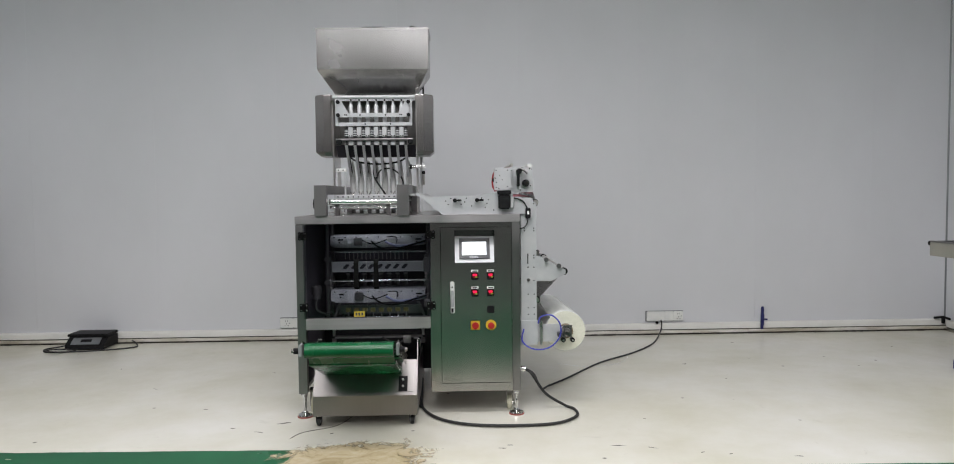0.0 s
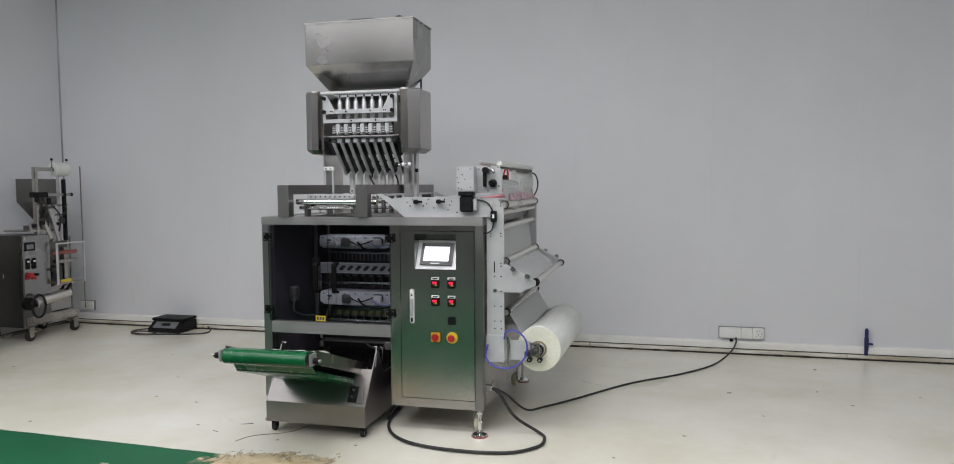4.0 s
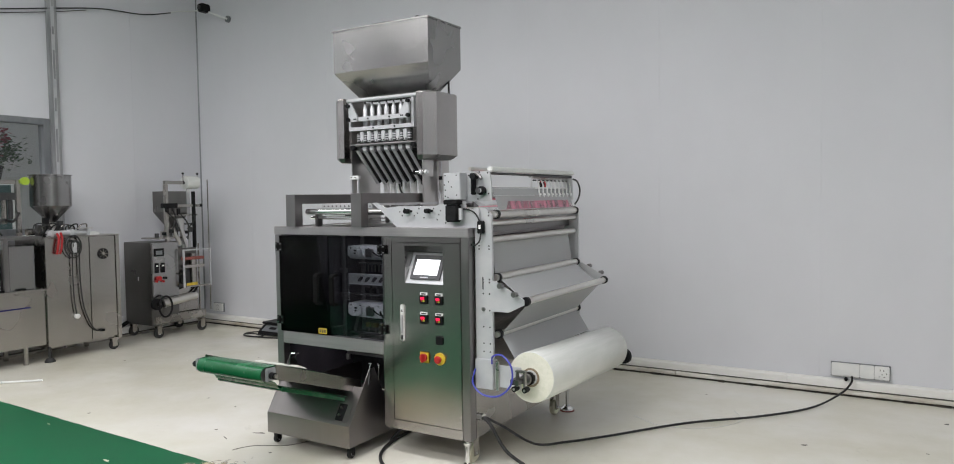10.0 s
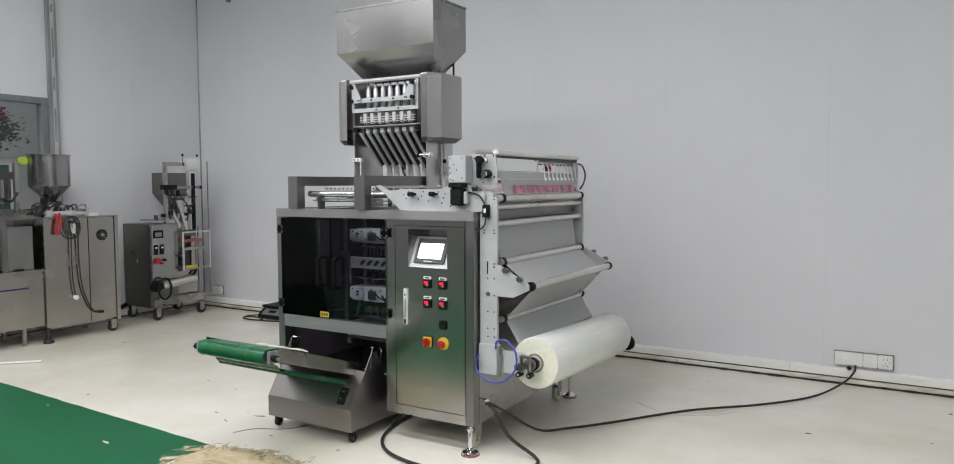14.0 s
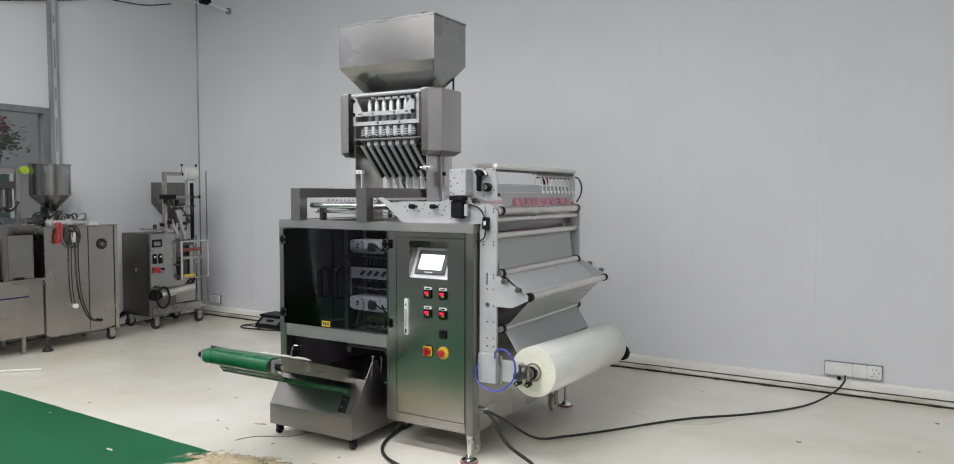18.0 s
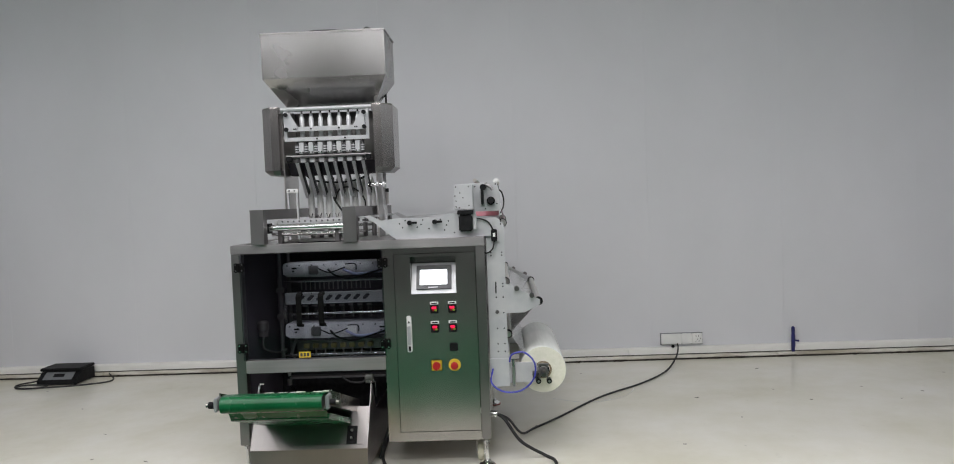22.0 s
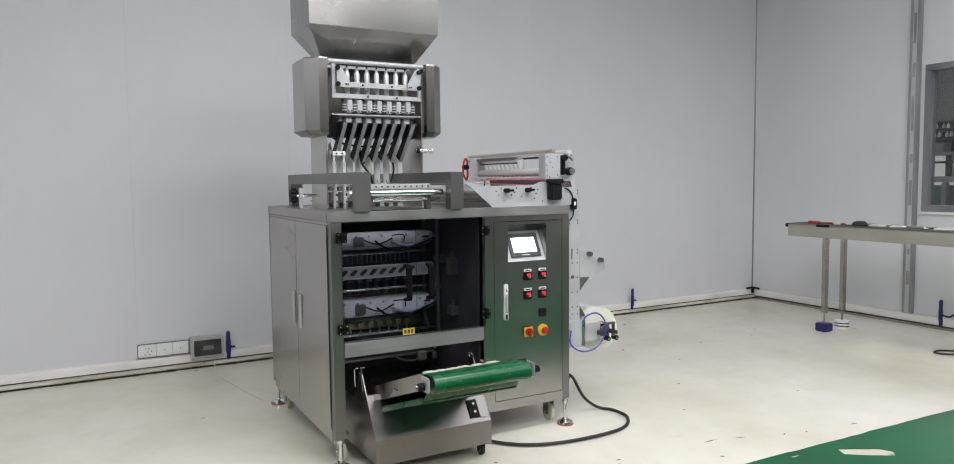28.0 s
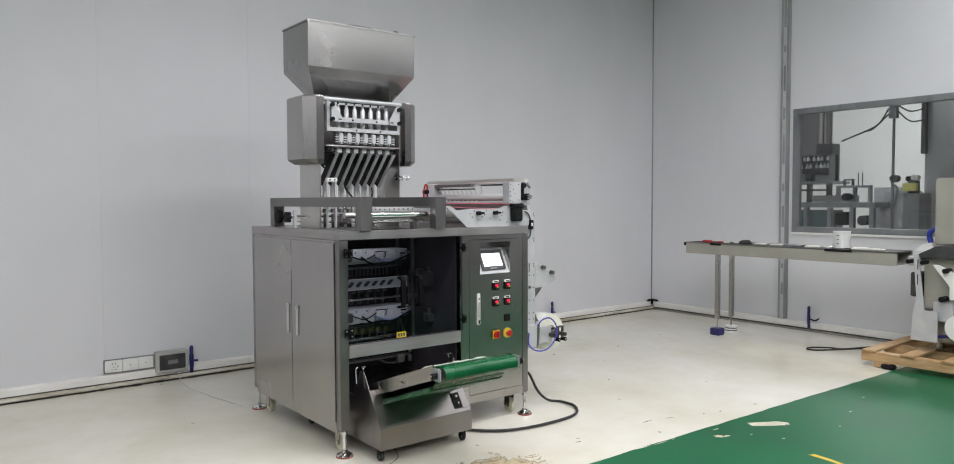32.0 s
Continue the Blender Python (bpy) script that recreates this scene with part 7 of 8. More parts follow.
for y in (6.040, 6.212):
    part("roll_stop", cyl((VX - 0.08, y - 0.004, 1.52), (VX - 0.08, y + 0.004, 1.523), 0.02, n=14), BLACK, vm)
    part("stop_rod", cyl((VX - 0.08, y, 1.54), (VX - 0.08, y, 1.605), 0.004, n=8), STEEL_OLD, vm)
    part("stop_ball", lathe([(0.004, -0.012), (0.012, -0.006), (0.012, 0.006), (0.004, 0.012)], (VX - 0.08, y, 1.612), 12), BLACK, vm, smooth=True)
part("rear_column", box(VX - 0.055, VX - 0.027, 6.11, 6.14, 0.861, 1.43), BLACK, vm, "dark upright column", bevel=0.003)
part("cross_arm", box(VX - 0.06, VX - 0.03, 5.77, 6.20, 1.275, 1.300), STEEL_OLD, vm, bevel=0.004)
part("cross_block", box(VX - 0.065, VX - 0.01, 5.76, 5.92, 1.265, 1.312), BLACK, vm, "black clamp block", bevel=0.005)
part("arm_end", cyl((VX - 0.045, 6.201, 1.288), (VX - 0.045, 6.225, 1.288), 0.016, n=12), BLACK, vm, smooth=True)
part("cross_arm", box(VX - 0.06, VX - 0.04, 5.83, 6.17, 1.185, 1.200), STEEL_OLD, vm, bevel=0.003)
part("cross_arm", box(VX - 0.06, VX - 0.04, 5.96, 6.14, 1.095, 1.110), DARKM, vm, bevel=0.003)
part("hopper", loft([[(x, y, z) for x, y in ((xa, ya), (xb, ya), (xb, yb), (xa, yb))] for xa, xb, ya, yb, z in ((-4.635, -4.565, 5.925, 5.985, 1.050), (-4.71, -4.515, 5.815, 6.085, 1.225), (-4.71, -4.515, 5.815, 6.085, 1.432))]), STEEL_DARK, vm, "square dark steel hopper", bevel=0.002)
part("dosing_plate", box(VX - 0.30, VX - 0.02, 5.70, 6.02, 0.961, 0.976), STEEL_OLD, vm, bevel=0.003)
for k in range(5):
    y = 5.70 + 0.075 * k
    part("dosing_cup", cyl((VX - 0.05 - 0.02 * (k % 2), y, 0.977), (VX - 0.05 - 0.02 * (k % 2), y, 1.02 + 0.02 * (k % 3)), 0.020, n=14), STEEL if k % 2 else DARKM, vm, smooth=True)
for k, (y, z, r, h, m) in enumerate(((5.80, 1.225, 0.020, 0.04, BLACK), (5.87, 1.235, 0.016, 0.03, DARKM), (5.93, 1.20, 0.018, 0.06, BLACK), (5.84, 1.02, 0.026, 0.035, BLACK), (5.92, 1.03, 0.022, 0.045, DARKM), (6.0, 1.005, 0.028, 0.03, BLACK), (6.07, 1.02, 0.020, 0.05, DARKM), (5.76, 1.0, 0.022, 0.03, BLACK))):
    part("dosing_valve", cyl((VX - 0.020, y, z), (VX - 0.020, y, z + h), r, n=14), m, vm, "dark dosing valve", smooth=True)
for y0, z0, y1, z1 in ((5.80, 1.225, 5.90, 0.985), (5.86, 1.26, 5.82, 1.0), (5.95, 1.20, 6.02, 0.95), (6.10, 1.19, 6.02, 1.05)):
    part("dosing_hose", tube([(VX - 0.012, y0, z0), (VX + 0.012, (y0 + y1) / 2 + 0.03, (z0 + z1) / 2 + 0.02), (VX - 0.008, y1, z1)], 0.007, 7), RUBBER, vm, "black dosing hose", smooth=True)
part("slanting_chute", loft([[(VX - 0.012 + a, 5.895 + b, 1.16) for a, b in ((0, 0), (0.02, 0), (0.02, 0.05), (0, 0.05))], [(VX - 0.004 + a, 5.985 + b, 0.865) for a, b in ((0, 0), (0.015, 0), (0.015, 0.022), (0, 0.022))]]), STEEL, vm, "slanting bright steel chute", bevel=0.002)
part("panel_edge", box(VX + 0.0005, VX + 0.006, 5.596, 5.608, 0.40, 0.925), STEEL_DARK, fp, "dark panel edge")
part("film_guide", tube([(VX + 0.01, 6.02, 0.395), (VX + 0.02, 6.06, 0.42), (VX + 0.02, 6.10, 0.47)], 0.012, 8), BLACK, vm, "black film guide", smooth=True)
part("forming_tube", cyl((VX - 0.045, 5.985, 0.86), (VX - 0.045, 5.985, 1.16), 0.018, 0.024, n=14), STEEL, vm, smooth=True)
part("bag_web", box(VX - 0.062, VX - 0.0615, 6.06, 6.10, 0.86, 1.46), FILM, vm, "thin film web")
part("forming_chute", tube([(VX - 0.03, 5.86, 1.07), (VX - 0.02, 5.90, 0.98), (VX - 0.02, 5.94, 0.90)], 0.022, 10), STEEL, vm, smooth=True)
gu = part("guard", box(VX + 0.055, VX + 0.072, 5.905, 5.918, 0.47, 0.850), ALU, vm, "pale framed clear guard")
part("guard_bar", box(VX + 0.055, VX + 0.072, 6.217, 6.23, 0.47, 0.850), ALU, gu)
part("guard_bar", box(VX + 0.055, VX + 0.072, 5.926, 6.209, 0.837, 0.850), ALU, gu)
part("guard_bar", box(VX + 0.055, VX + 0.072, 5.926, 6.209, 0.47, 0.485), STEEL_OLD, gu)
part("guard_sticker", box(VX + 0.0725, VX + 0.074, 5.93, 6.06, 0.487, 0.515), YELLOW, gu, "yellow warning sticker")
part("guard_arm", box(VX + 0.0005, VX + 0.0545, 5.90, 5.92, 0.60, 0.62), STEEL_OLD, gu)
for z in (0.66, 0.74):
    part("seal_bar", box(VX - 0.005, VX + 0.03, 5.93, 6.18, z, z + 0.03), REDSOFT if z > 0.7 else STEEL_OLD, vm, "dull sealing bar", bevel=0.003)
part("seal_block", box(VX - 0.05, VX + 0.01, 5.95, 6.02, 0.50, 0.64), DARKM, vm, bevel=0.005)
part("seal_block", box(VX - 0.05, VX + 0.0, 6.05, 6.10, 0.44, 0.80), STEEL_OLD, vm, bevel=0.005)
part("guard_post", cyl((VX + 0.06, 6.222, 0.2155), (VX + 0.06, 6.222, 1.55), 0.006, n=8), STEEL_OLD, vm, smooth=True)
part("guard_post", cyl((VX - 0.02, 6.15, 0.2155), (VX - 0.02, 6.15, 0.90), 0.008, n=8), STEEL_OLD, vm, smooth=True)
part("latch", box(VX - 0.20, VX - 0.19, 5.580, 5.5895, 0.56, 0.60), ALU, vm, bevel=0.003)
part("foot_pipe", cyl((VX - 0.40, 5.5, 0.10), (VX - 0.40, 5.589, 0.14), 0.02, n=10), BLACK, vm)

# ---- outfeed table and wrapping machine by the right wall ----
TX0, TX1 = 3.33, 3.64
ot = thing("outfeed_conveyor", (3.48, 4.4, 0), "long narrow cream outfeed conveyor table on thin legs", "conveyor")
part("side_beam", box(TX0, TX0 + 0.02, 3.40, 5.405, 0.795, 0.897), CREAMPAINT, ot, "cream painted side beam", bevel=0.003)
part("side_beam", box(TX1 - 0.02, TX1, 3.40, 5.405, 0.795, 0.897), CREAMPAINT, ot, "cream painted side beam", bevel=0.003)
part("belt", box(TX0 + 0.022, TX1 - 0.022, 3.40, 5.43, 0.887, 0.905), RUBBER, ot, "dark conveyor belt", bevel=0.004)
part("end_roller", cyl((TX0 + 0.005, 5.42, 0.887), (TX1 - 0.005, 5.42, 0.887), 0.017, n=16), BLACK, ot, smooth=True)
part("edge_strip", box(TX0 - 0.004, TX0 + 0.021, 3.40, 5.40, 0.8975, 0.909), STEEL_DULL, ot, "grey edge strip", bevel=0.002)
part("edge_strip", box(TX1 - 0.021, TX1 + 0.004, 3.40, 5.40, 0.8975, 0.909), STEEL_DULL, ot, bevel=0.002)
part("edge_pad", box(TX0 - 0.010, TX0 - 0.0045, 5.0, 5.12, 0.887, 0.907), BLACK, ot)
part("edge_pad", box(TX0 - 0.010, TX0 - 0.0045, 3.75, 3.98, 0.887, 0.907), BLACK, ot)
part("under_tray", box(TX0 + 0.021, TX1 - 0.021, 3.40, 5.39, 0.8, 0.81), CREAMPAINT, ot)
for x in (TX0 + 0.035, TX1 - 0.035):
    lg = part("leg", box(x - 0.020, x + 0.020, 5.035, 5.075, 0.16, 0.794), STEEL_OLD, ot, "square steel leg", bevel=0.002)
    part("leg_screw", cyl((x, 5.055, 0.07), (x, 5.055, 0.159), 0.008, n=10), STEEL_OLD, lg, smooth=True)
part("leg_block", box(TX0 - 0.015, TX0 + 0.085, 5.005, 5.105, 0.0, 0.07), NAVY, ot, "dark blue block under the leg", bevel=0.006)
bm = cyl((TX1 - 0.035, 5.055, 0.0), (TX1 - 0.035, 5.055, 0.069), 0.058, n=24)
part("leg_block", bm, WHITEP, ot, "white puck with dark bands under the leg", smooth=True)
for z in (0.018, 0.042):
    part("puck_band", cyl((TX1 - 0.035, 5.055, z), (TX1 - 0.035, 5.055, z + 0.010), 0.0588, n=24), DARKM, ot, smooth=True)

TABLE = Vector((-0.11, -0.05, 0))
ot.location += TABLE
rnd = random.Random(21)
LABS = {"r": (RED, "small red packet lying on the belt"), "w": (SACHET, "crumpled white sachet lying on the belt"), "d": (DARKM, "small dark packet lying on the belt"), "g": (FRAMEM, "flat grey packet lying on the belt")}
for kind, y, x, w, d, h in (("r", 5.22, 3.44, 0.13, 0.06, 0.022), ("r", 5.13, 3.52, 0.07, 0.04, 0.012), ("w", 5.02, 3.46, 0.06, 0.04, 0.02), ("w", 4.96, 3.54, 0.06, 0.04, 0.014), ("d", 4.80, 3.43, 0.12, 0.06, 0.036), ("g", 4.76, 3.53, 0.10, 0.05, 0.016), ("w", 4.66, 3.45, 0.12, 0.08, 0.016), ("d", 4.57, 3.55, 0.08, 0.05, 0.014), ("w", 4.50, 3.46, 0.11, 0.08, 0.018), ("g", 4.40, 3.54, 0.12, 0.06, 0.012), ("g", 4.32, 3.44, 0.10, 0.07, 0.014), ("d", 4.24, 3.52, 0.09, 0.06, 0.012), ("w", 4.15, 3.45, 0.13, 0.09, 0.018), ("w", 4.06, 3.54, 0.09, 0.06, 0.014), ("g", 4.02, 3.43, 0.08, 0.06, 0.012), ("w", 3.74, 3.46, 0.14, 0.10, 0.018), ("w", 3.62, 3.48, 0.13, 0.10, 0.014), ("d", 3.82, 3.42, 0.06, 0.04, 0.012)):
    m, lab = LABS[kind]
    turn = rnd.uniform(-0.5, 0.5)
    rings = []
    for f, hh in ((0.9, 0.0), (1.0, h * 0.4), (0.72, h)):
        ring = []
        for sx, sy in ((-1, -1), (0.1, -1.05), (1, -0.9), (0.9, 1), (-0.1, 1.08), (-1, 0.92)):
            px, py = sx * d / 2 * f, sy * w / 2 * f
            ring.append((x + px * math.cos(turn) - py * math.sin(turn), y + px * math.sin(turn) + py * math.cos(turn), 0.9058 + hh * rnd.uniform(0.8, 1.15)))
        rings.append(ring)
    solid("packet", loft(rings), m, lab, "packet", "packets on the outfeed belt", smooth=False, bevel=0.002).location += TABLE
bu = thing("white_bucket", (3.60, 3.92, 0.9095), "small white plastic tub with blue marks on the table", "tub")
part("tub", lathe([(0.060, 0.906), (0.066, 0.91), (0.070, 1.045), (0.073, 1.047), (0.073, 1.055), (0.066, 1.055), (0.062, 0.915)], (3.53, 3.93, 0), 26), WHITEP, bu, smooth=True)
for z in (0.945, 0.98, 1.015):
    part("mark", box(3.458, 3.461, 3.925, 3.94, z, z + 0.008), NAVY, bu)

bu.location += TABLE

WY = -0.20
wm = thing("wrapping_machine", (3.7, 2.7, 0), "cream flow wrapping machine standing on a wooden pallet", "wrapping machine")
part("upper_body", box(3.50, 3.98, 1.9, 3.36, 0.965, 1.500), CREAMPAINT, wm, "large cream painted housing", bevel=0.012)
part("sign_plate", box(3.60, 3.615, 2.55, 3.24, 1.5005, 1.625), DARKM, wm, "dark framed sign plate", bevel=0.004)
part("sign_face", box(3.596, 3.5995, 2.57, 3.22, 1.515, 1.612), WHITEP, wm, "white sign face")
for k in range(2):
    part("sign_print", box(3.594, 3.5958, 2.60, 3.19, 1.572 - 0.030 * k, 1.586 - 0.030 * k), DARKM, wm, "dark bar of print")
part("hood", prism([(2.2, 0.962), (3.30, 0.962), (3.44, 0.885), (3.44, 0.870), (2.2, 0.870)], "x", 3.36, 3.75), DARKM, wm, "dark sloping cover")
part("mount_plate", prism([(3.395, 0.895), (3.430, 0.895), (3.400, 0.52), (3.42, 0.50), (3.44, 0.22), (3.25, 0.22), (3.25, 0.46), (3.345, 0.46)], "x", 3.29, 3.305), ALU, wm, "tall white slotted bracket", bevel=0.002)
part("bracket_slot", box(3.2885, 3.2898, 3.392, 3.400, 0.78, 0.86), DARKM, wm)
part("bracket_slot", box(3.2885, 3.2898, 3.392, 3.400, 0.66, 0.74), DARKM, wm)
part("base_body", box(3.42, 3.95, 1.9, 3.40, 0.20, 0.868), CREAMPAINT, wm, "cream machine base", bevel=0.008)
part("end_block", box(3.37, 3.60, 3.41, 3.50, 0.80, 0.875), ALU, wm, "pale conveyor end block", bevel=0.004)
part("dark_box", box(3.40, 3.60, 3.41, 3.49, 0.55, 0.745), DARKM, wm, "dark drive box under the belt", bevel=0.006)
for y, z, r in ((3.46, 0.84, 0.018), (3.36, 0.835, 0.016), (3.20, 0.78, 0.020), (3.22, 0.56, 0.022), (3.10, 0.83, 0.014)):
    part("black_knob", cyl((3.27, y, z), (3.37, y, z), r, n=16), BLACK, wm, "black knob", smooth=True)
part("arm_plate", prism([(3.26, 0.82), (3.30, 0.82), (3.18, 0.66), (3.02, 0.66), (2.98, 0.72), (3.10, 0.74)], "x", 3.315, 3.33), WHITEP, wm, "white folding arm plate", bevel=0.002)
part("arm_plate", box(3.31, 3.325, 2.85, 3.18, 0.56, 0.70), WHITEP, wm, "white folding plate", bevel=0.004)
fw = part("film_wheel", cyl((3.30, 3.10, 0.345), (3.34, 3.10, 0.345), 0.105, n=32), WHITEP, wm, "white wheel disc", smooth=True, bevel=0.006)
part("wheel_hub", cyl((3.285, 3.10, 0.345), (3.2995, 3.10, 0.345), 0.035, n=18), mottled("brass_hub", (0.35, 0.27, 0.14), (0.45, 0.36, 0.2), 0.35, 0.8), fw, smooth=True)
part("wheel_hub", cyl((3.275, 3.10, 0.345), (3.2845, 3.10, 0.345), 0.014, n=12), CHROME, fw, smooth=True)
part("drive_parts", box(3.35, 3.415, 3.26, 3.38, 0.42, 0.47), STEEL_DULL, wm, bevel=0.004)
part("drive_parts", box(3.34, 3.41, 3.16, 3.30, 0.38, 0.53), ALU, wm, bevel=0.006)
part("drive_parts", cyl((3.33, 3.34, 0.37), (3.41, 3.34, 0.37), 0.04, n=18), BLACK, wm, smooth=True)
part("drive_cable", tube([(3.34, 3.40, 0.30), (3.33, 3.30, 0.26), (3.33, 3.20, 0.27), (3.36, 3.1, 0.28)], 0.012, 8), NAVY, wm, "dark blue cable", smooth=True)
part("blue_nozzle", tube([(3.62, 3.42, 0.96), (3.62, 3.44, 1.05), (3.62, 3.39, 1.09), (3.60, 3.33, 1.10)], 0.020, 10), BLUE, wm, "blue plastic nozzle", smooth=True)
part("nozzle_base", prism([(3.36, 0.9095), (3.52, 0.9095), (3.46, 0.97), (3.40, 0.98)], "x", 3.55, 3.66), WHITEP, wm, "white nozzle base")
part("foot", cyl((3.50, 3.30, 0.135), (3.50, 3.30, 0.199), 0.03, n=14), STEEL_OLD, wm)
part("foot", cyl((3.88, 3.30, 0.135), (3.88, 3.30, 0.199), 0.03, n=14), STEEL_OLD, wm)
part("foot", cyl((3.50, 2.0, 0.135), (3.50, 2.0, 0.199), 0.03, n=14), STEEL_OLD, wm)
part("foot", cyl((3.88, 2.0, 0.135), (3.88, 2.0, 0.199), 0.03, n=14), STEEL_OLD, wm)

wm.location += Vector((-0.06, WY, 0))

pal = thing("wooden_pallet", (3.55, 2.6, 0), "rough pine pallet under the wrapping machine", "pallet")
for x in (3.10, 3.52, 3.94):
    part("beam", box(x - 0.045, x + 0.045, 1.7, 3.56, 0.045, 0.118), WOOD, pal, "rough pine beam", bevel=0.004)
for k in range(7):
    y = 1.74 + 0.285 * k
    part("board", box(3.04, 4.0, y, y + 0.10, 0.1185, 0.134), WOOD, pal, bevel=0.002)
for x in (3.10, 3.52, 3.94):
    for y in (1.8, 3.40):
        part("block", box(x - 0.05, x + 0.05, y - 0.06, y + 0.06, 0.004, 0.0445), WOOD, pal, bevel=0.003)
pal.location += Vector((-0.06, -0.05, 0))
solid("black_clamp", box(2.985, 3.045, 3.30, 3.40, 0.004, 0.04), BLACK, "small black plastic clamp on the floor", "clamp", bevel=0.008).location += Vector((-0.02, -0.05, 0))
solid("floor_cable", tube([(3.9, 3.75, 0.008), (3.7, 3.86, 0.008), (3.48, 3.98, 0.008), (3.36, 4.05, 0.008), (3.34, 4.13, 0.008), (3.44, 4.14, 0.008), (3.52, 4.02, 0.014), (3.60, 3.93, 0.008), (3.9, 3.80, 0.008)], 0.0065, 8), RUBBER, "black cable lying in a loop on the floor", "cable", smooth=True).location += TABLE

# ---- behind the right window ----
solid("wall_far_east", box(9.3, 9.4, 1.0, 9.0, 0, CEIL), CEILM, "plain white wall of the next hall", "wall", kind="structure")
solid("wall_far_north", box(XR + 0.1, 9.4, 8.4, 8.5, 0, CEIL), CEILM, "plain white wall of the next hall", "wall", kind="structure")
solid("wall_far_south", box(XR + 0.1, 9.4, 0.5, 0.6, 0, CEIL), CEILM, "plain white wall of the next hall", "wall", kind="structure")
solid("ceiling_far", box(XR + 0.1, 9.4, 0.5, 8.5, CEIL, CEIL + 0.1), CEILM, "plain white ceiling of the next hall", "ceiling", kind="structure")
solid("partition", box(7.0, 7.08, 0.61, 4.56, 0, 3.6), mottled("grey_partition_paint", (0.30, 0.30, 0.31), (0.34, 0.34, 0.35), 0.6, 0, (2, 2, 2), 0.05), "grey partition wall in the next hall", "partition", kind="structure")
sm = thing("stacked_machine", (6.2, 5.4, 0), "tall grey filling machine with steel columns in the next hall", "machine")
part("tall_box", box(6.10, 6.40, 5.465, 5.90, 1.905, 2.60), STEEL_DULL, sm, "dull steel tall box", bevel=0.006)
part("column", cyl((6.1, 5.420, 1.91), (6.1, 5.420, 2.56), 0.042, n=18), STEEL_V, sm, "steel column", smooth=True)
part("column", cyl((6.1, 5.325, 2.03), (6.1, 5.325, 2.52), 0.040, n=18), STEEL_DULL, sm, "steel column", smooth=True)
part("column_cap", cyl((6.1, 5.325, 2.44), (6.1, 5.325, 2.50), 0.047, n=18), DARKM, sm, smooth=True)
part("drive_block", box(6.05, 6.25, 5.255, 5.46, 1.895, 2.03), DARKM, sm, "dark drive block", bevel=0.006)
part("pillar", cyl((6.12, 5.29, 1.565), (6.12, 5.29, 1.894), 0.035, n=14), FRAMEM, sm, smooth=True)
part("rack_plate", box(6.0, 6.5, 5.24, 5.90, 1.53, 1.565), FRAMEM, sm, bevel=0.004)
part("rack_plate", box(6.3, 6.34, 5.30, 5.90, 1.566, 1.904), DARKM, sm)
for z in (1.71, 1.805):
    part("rack_bar", box(6.12, 6.16, 5.33, 5.90, z, z + 0.022), DARKM, sm)
rnd = random.Random(33)
for z in (1.735, 1.83):
    y = 5.35
    while y < 5.86:
        part("bottle", lathe([(0.018, z - 0.002), (0.018, z + 0.035), (0.008, z + 0.045), (0.008, z + 0.058)], (6.14, y, 0), 10), rnd.choice((WHITEP, WHITEP, ALU)), sm, smooth=True)
        y += rnd.choice((0.045, 0.055, 0.08))
for y0, y1 in ((5.74, 5.88), (5.60, 5.70), (5.36, 5.47)):
    part("motor_box", box(6.05, 6.2, y0, y1, 1.5655, 1.5655 + rnd.uniform(0.07, 0.11)), rnd.choice((FRAMEM, STEEL_DULL, WHITEP)), sm, bevel=0.006)
for y in (5.25, 5.50, 5.84):
    part("upright", box(6.0, 6.06, y, y + 0.05, 1.30, 1.529), DARKM, sm)
part("cross_bar", box(6.0, 6.05, 5.30, 5.90, 1.44, 1.465), DARKM, sm)
part("slide_table", box(5.96, 6.30, 5.03, 5.46, 1.305, 1.385), STEEL_DULL, sm, "pale slide table", bevel=0.006)
part("slide_motor", cyl((5.95, 5.04, 1.365), (6.05, 5.04, 1.365), 0.045, n=18), BLACK, sm, smooth=True)
part("side_frame", box(6.10, 6.16, 4.81, 5.23, 1.475, 1.505), FRAMEM, sm, bevel=0.004)
for y in (4.81, 4.99, 5.19):
    part("side_frame", box(6.10, 6.16, y, y + 0.035, 1.30, 1.474), FRAMEM, sm, bevel=0.004)
for y in (5.02, 5.12):
    part("small_frame", box(6.10, 6.14, y, y + 0.018, 1.5055, 1.565), DARKM, sm)
part("small_frame", box(6.10, 6.14, 5.02, 5.138, 1.566, 1.582), DARKM, sm)
part("bed_rail", box(5.95, 6.5, 4.70, 5.90, 1.235, 1.299), FRAMEM, sm, "long grey bed rail", bevel=0.006)
for y in (5.86, 5.52, 5.22, 4.95, 4.72):
    part("bed_leg", box(5.97, 6.04, y, y + 0.05, 0.0, 1.234), FRAMEM, sm, bevel=0.004)
part("bed_panel", box(6.06, 6.45, 5.30, 5.85, 0.20, 1.20), TEAL, sm, "dark glass panel")
part("bed_motor", box(6.0, 6.2, 5.05, 5.19, 1.02, 1.18), BLACK, sm, bevel=0.01)
part("bed_motor", cyl((6.0, 4.86, 1.08), (6.2, 4.86, 1.08), 0.06, n=18), DARKM, sm, smooth=True)
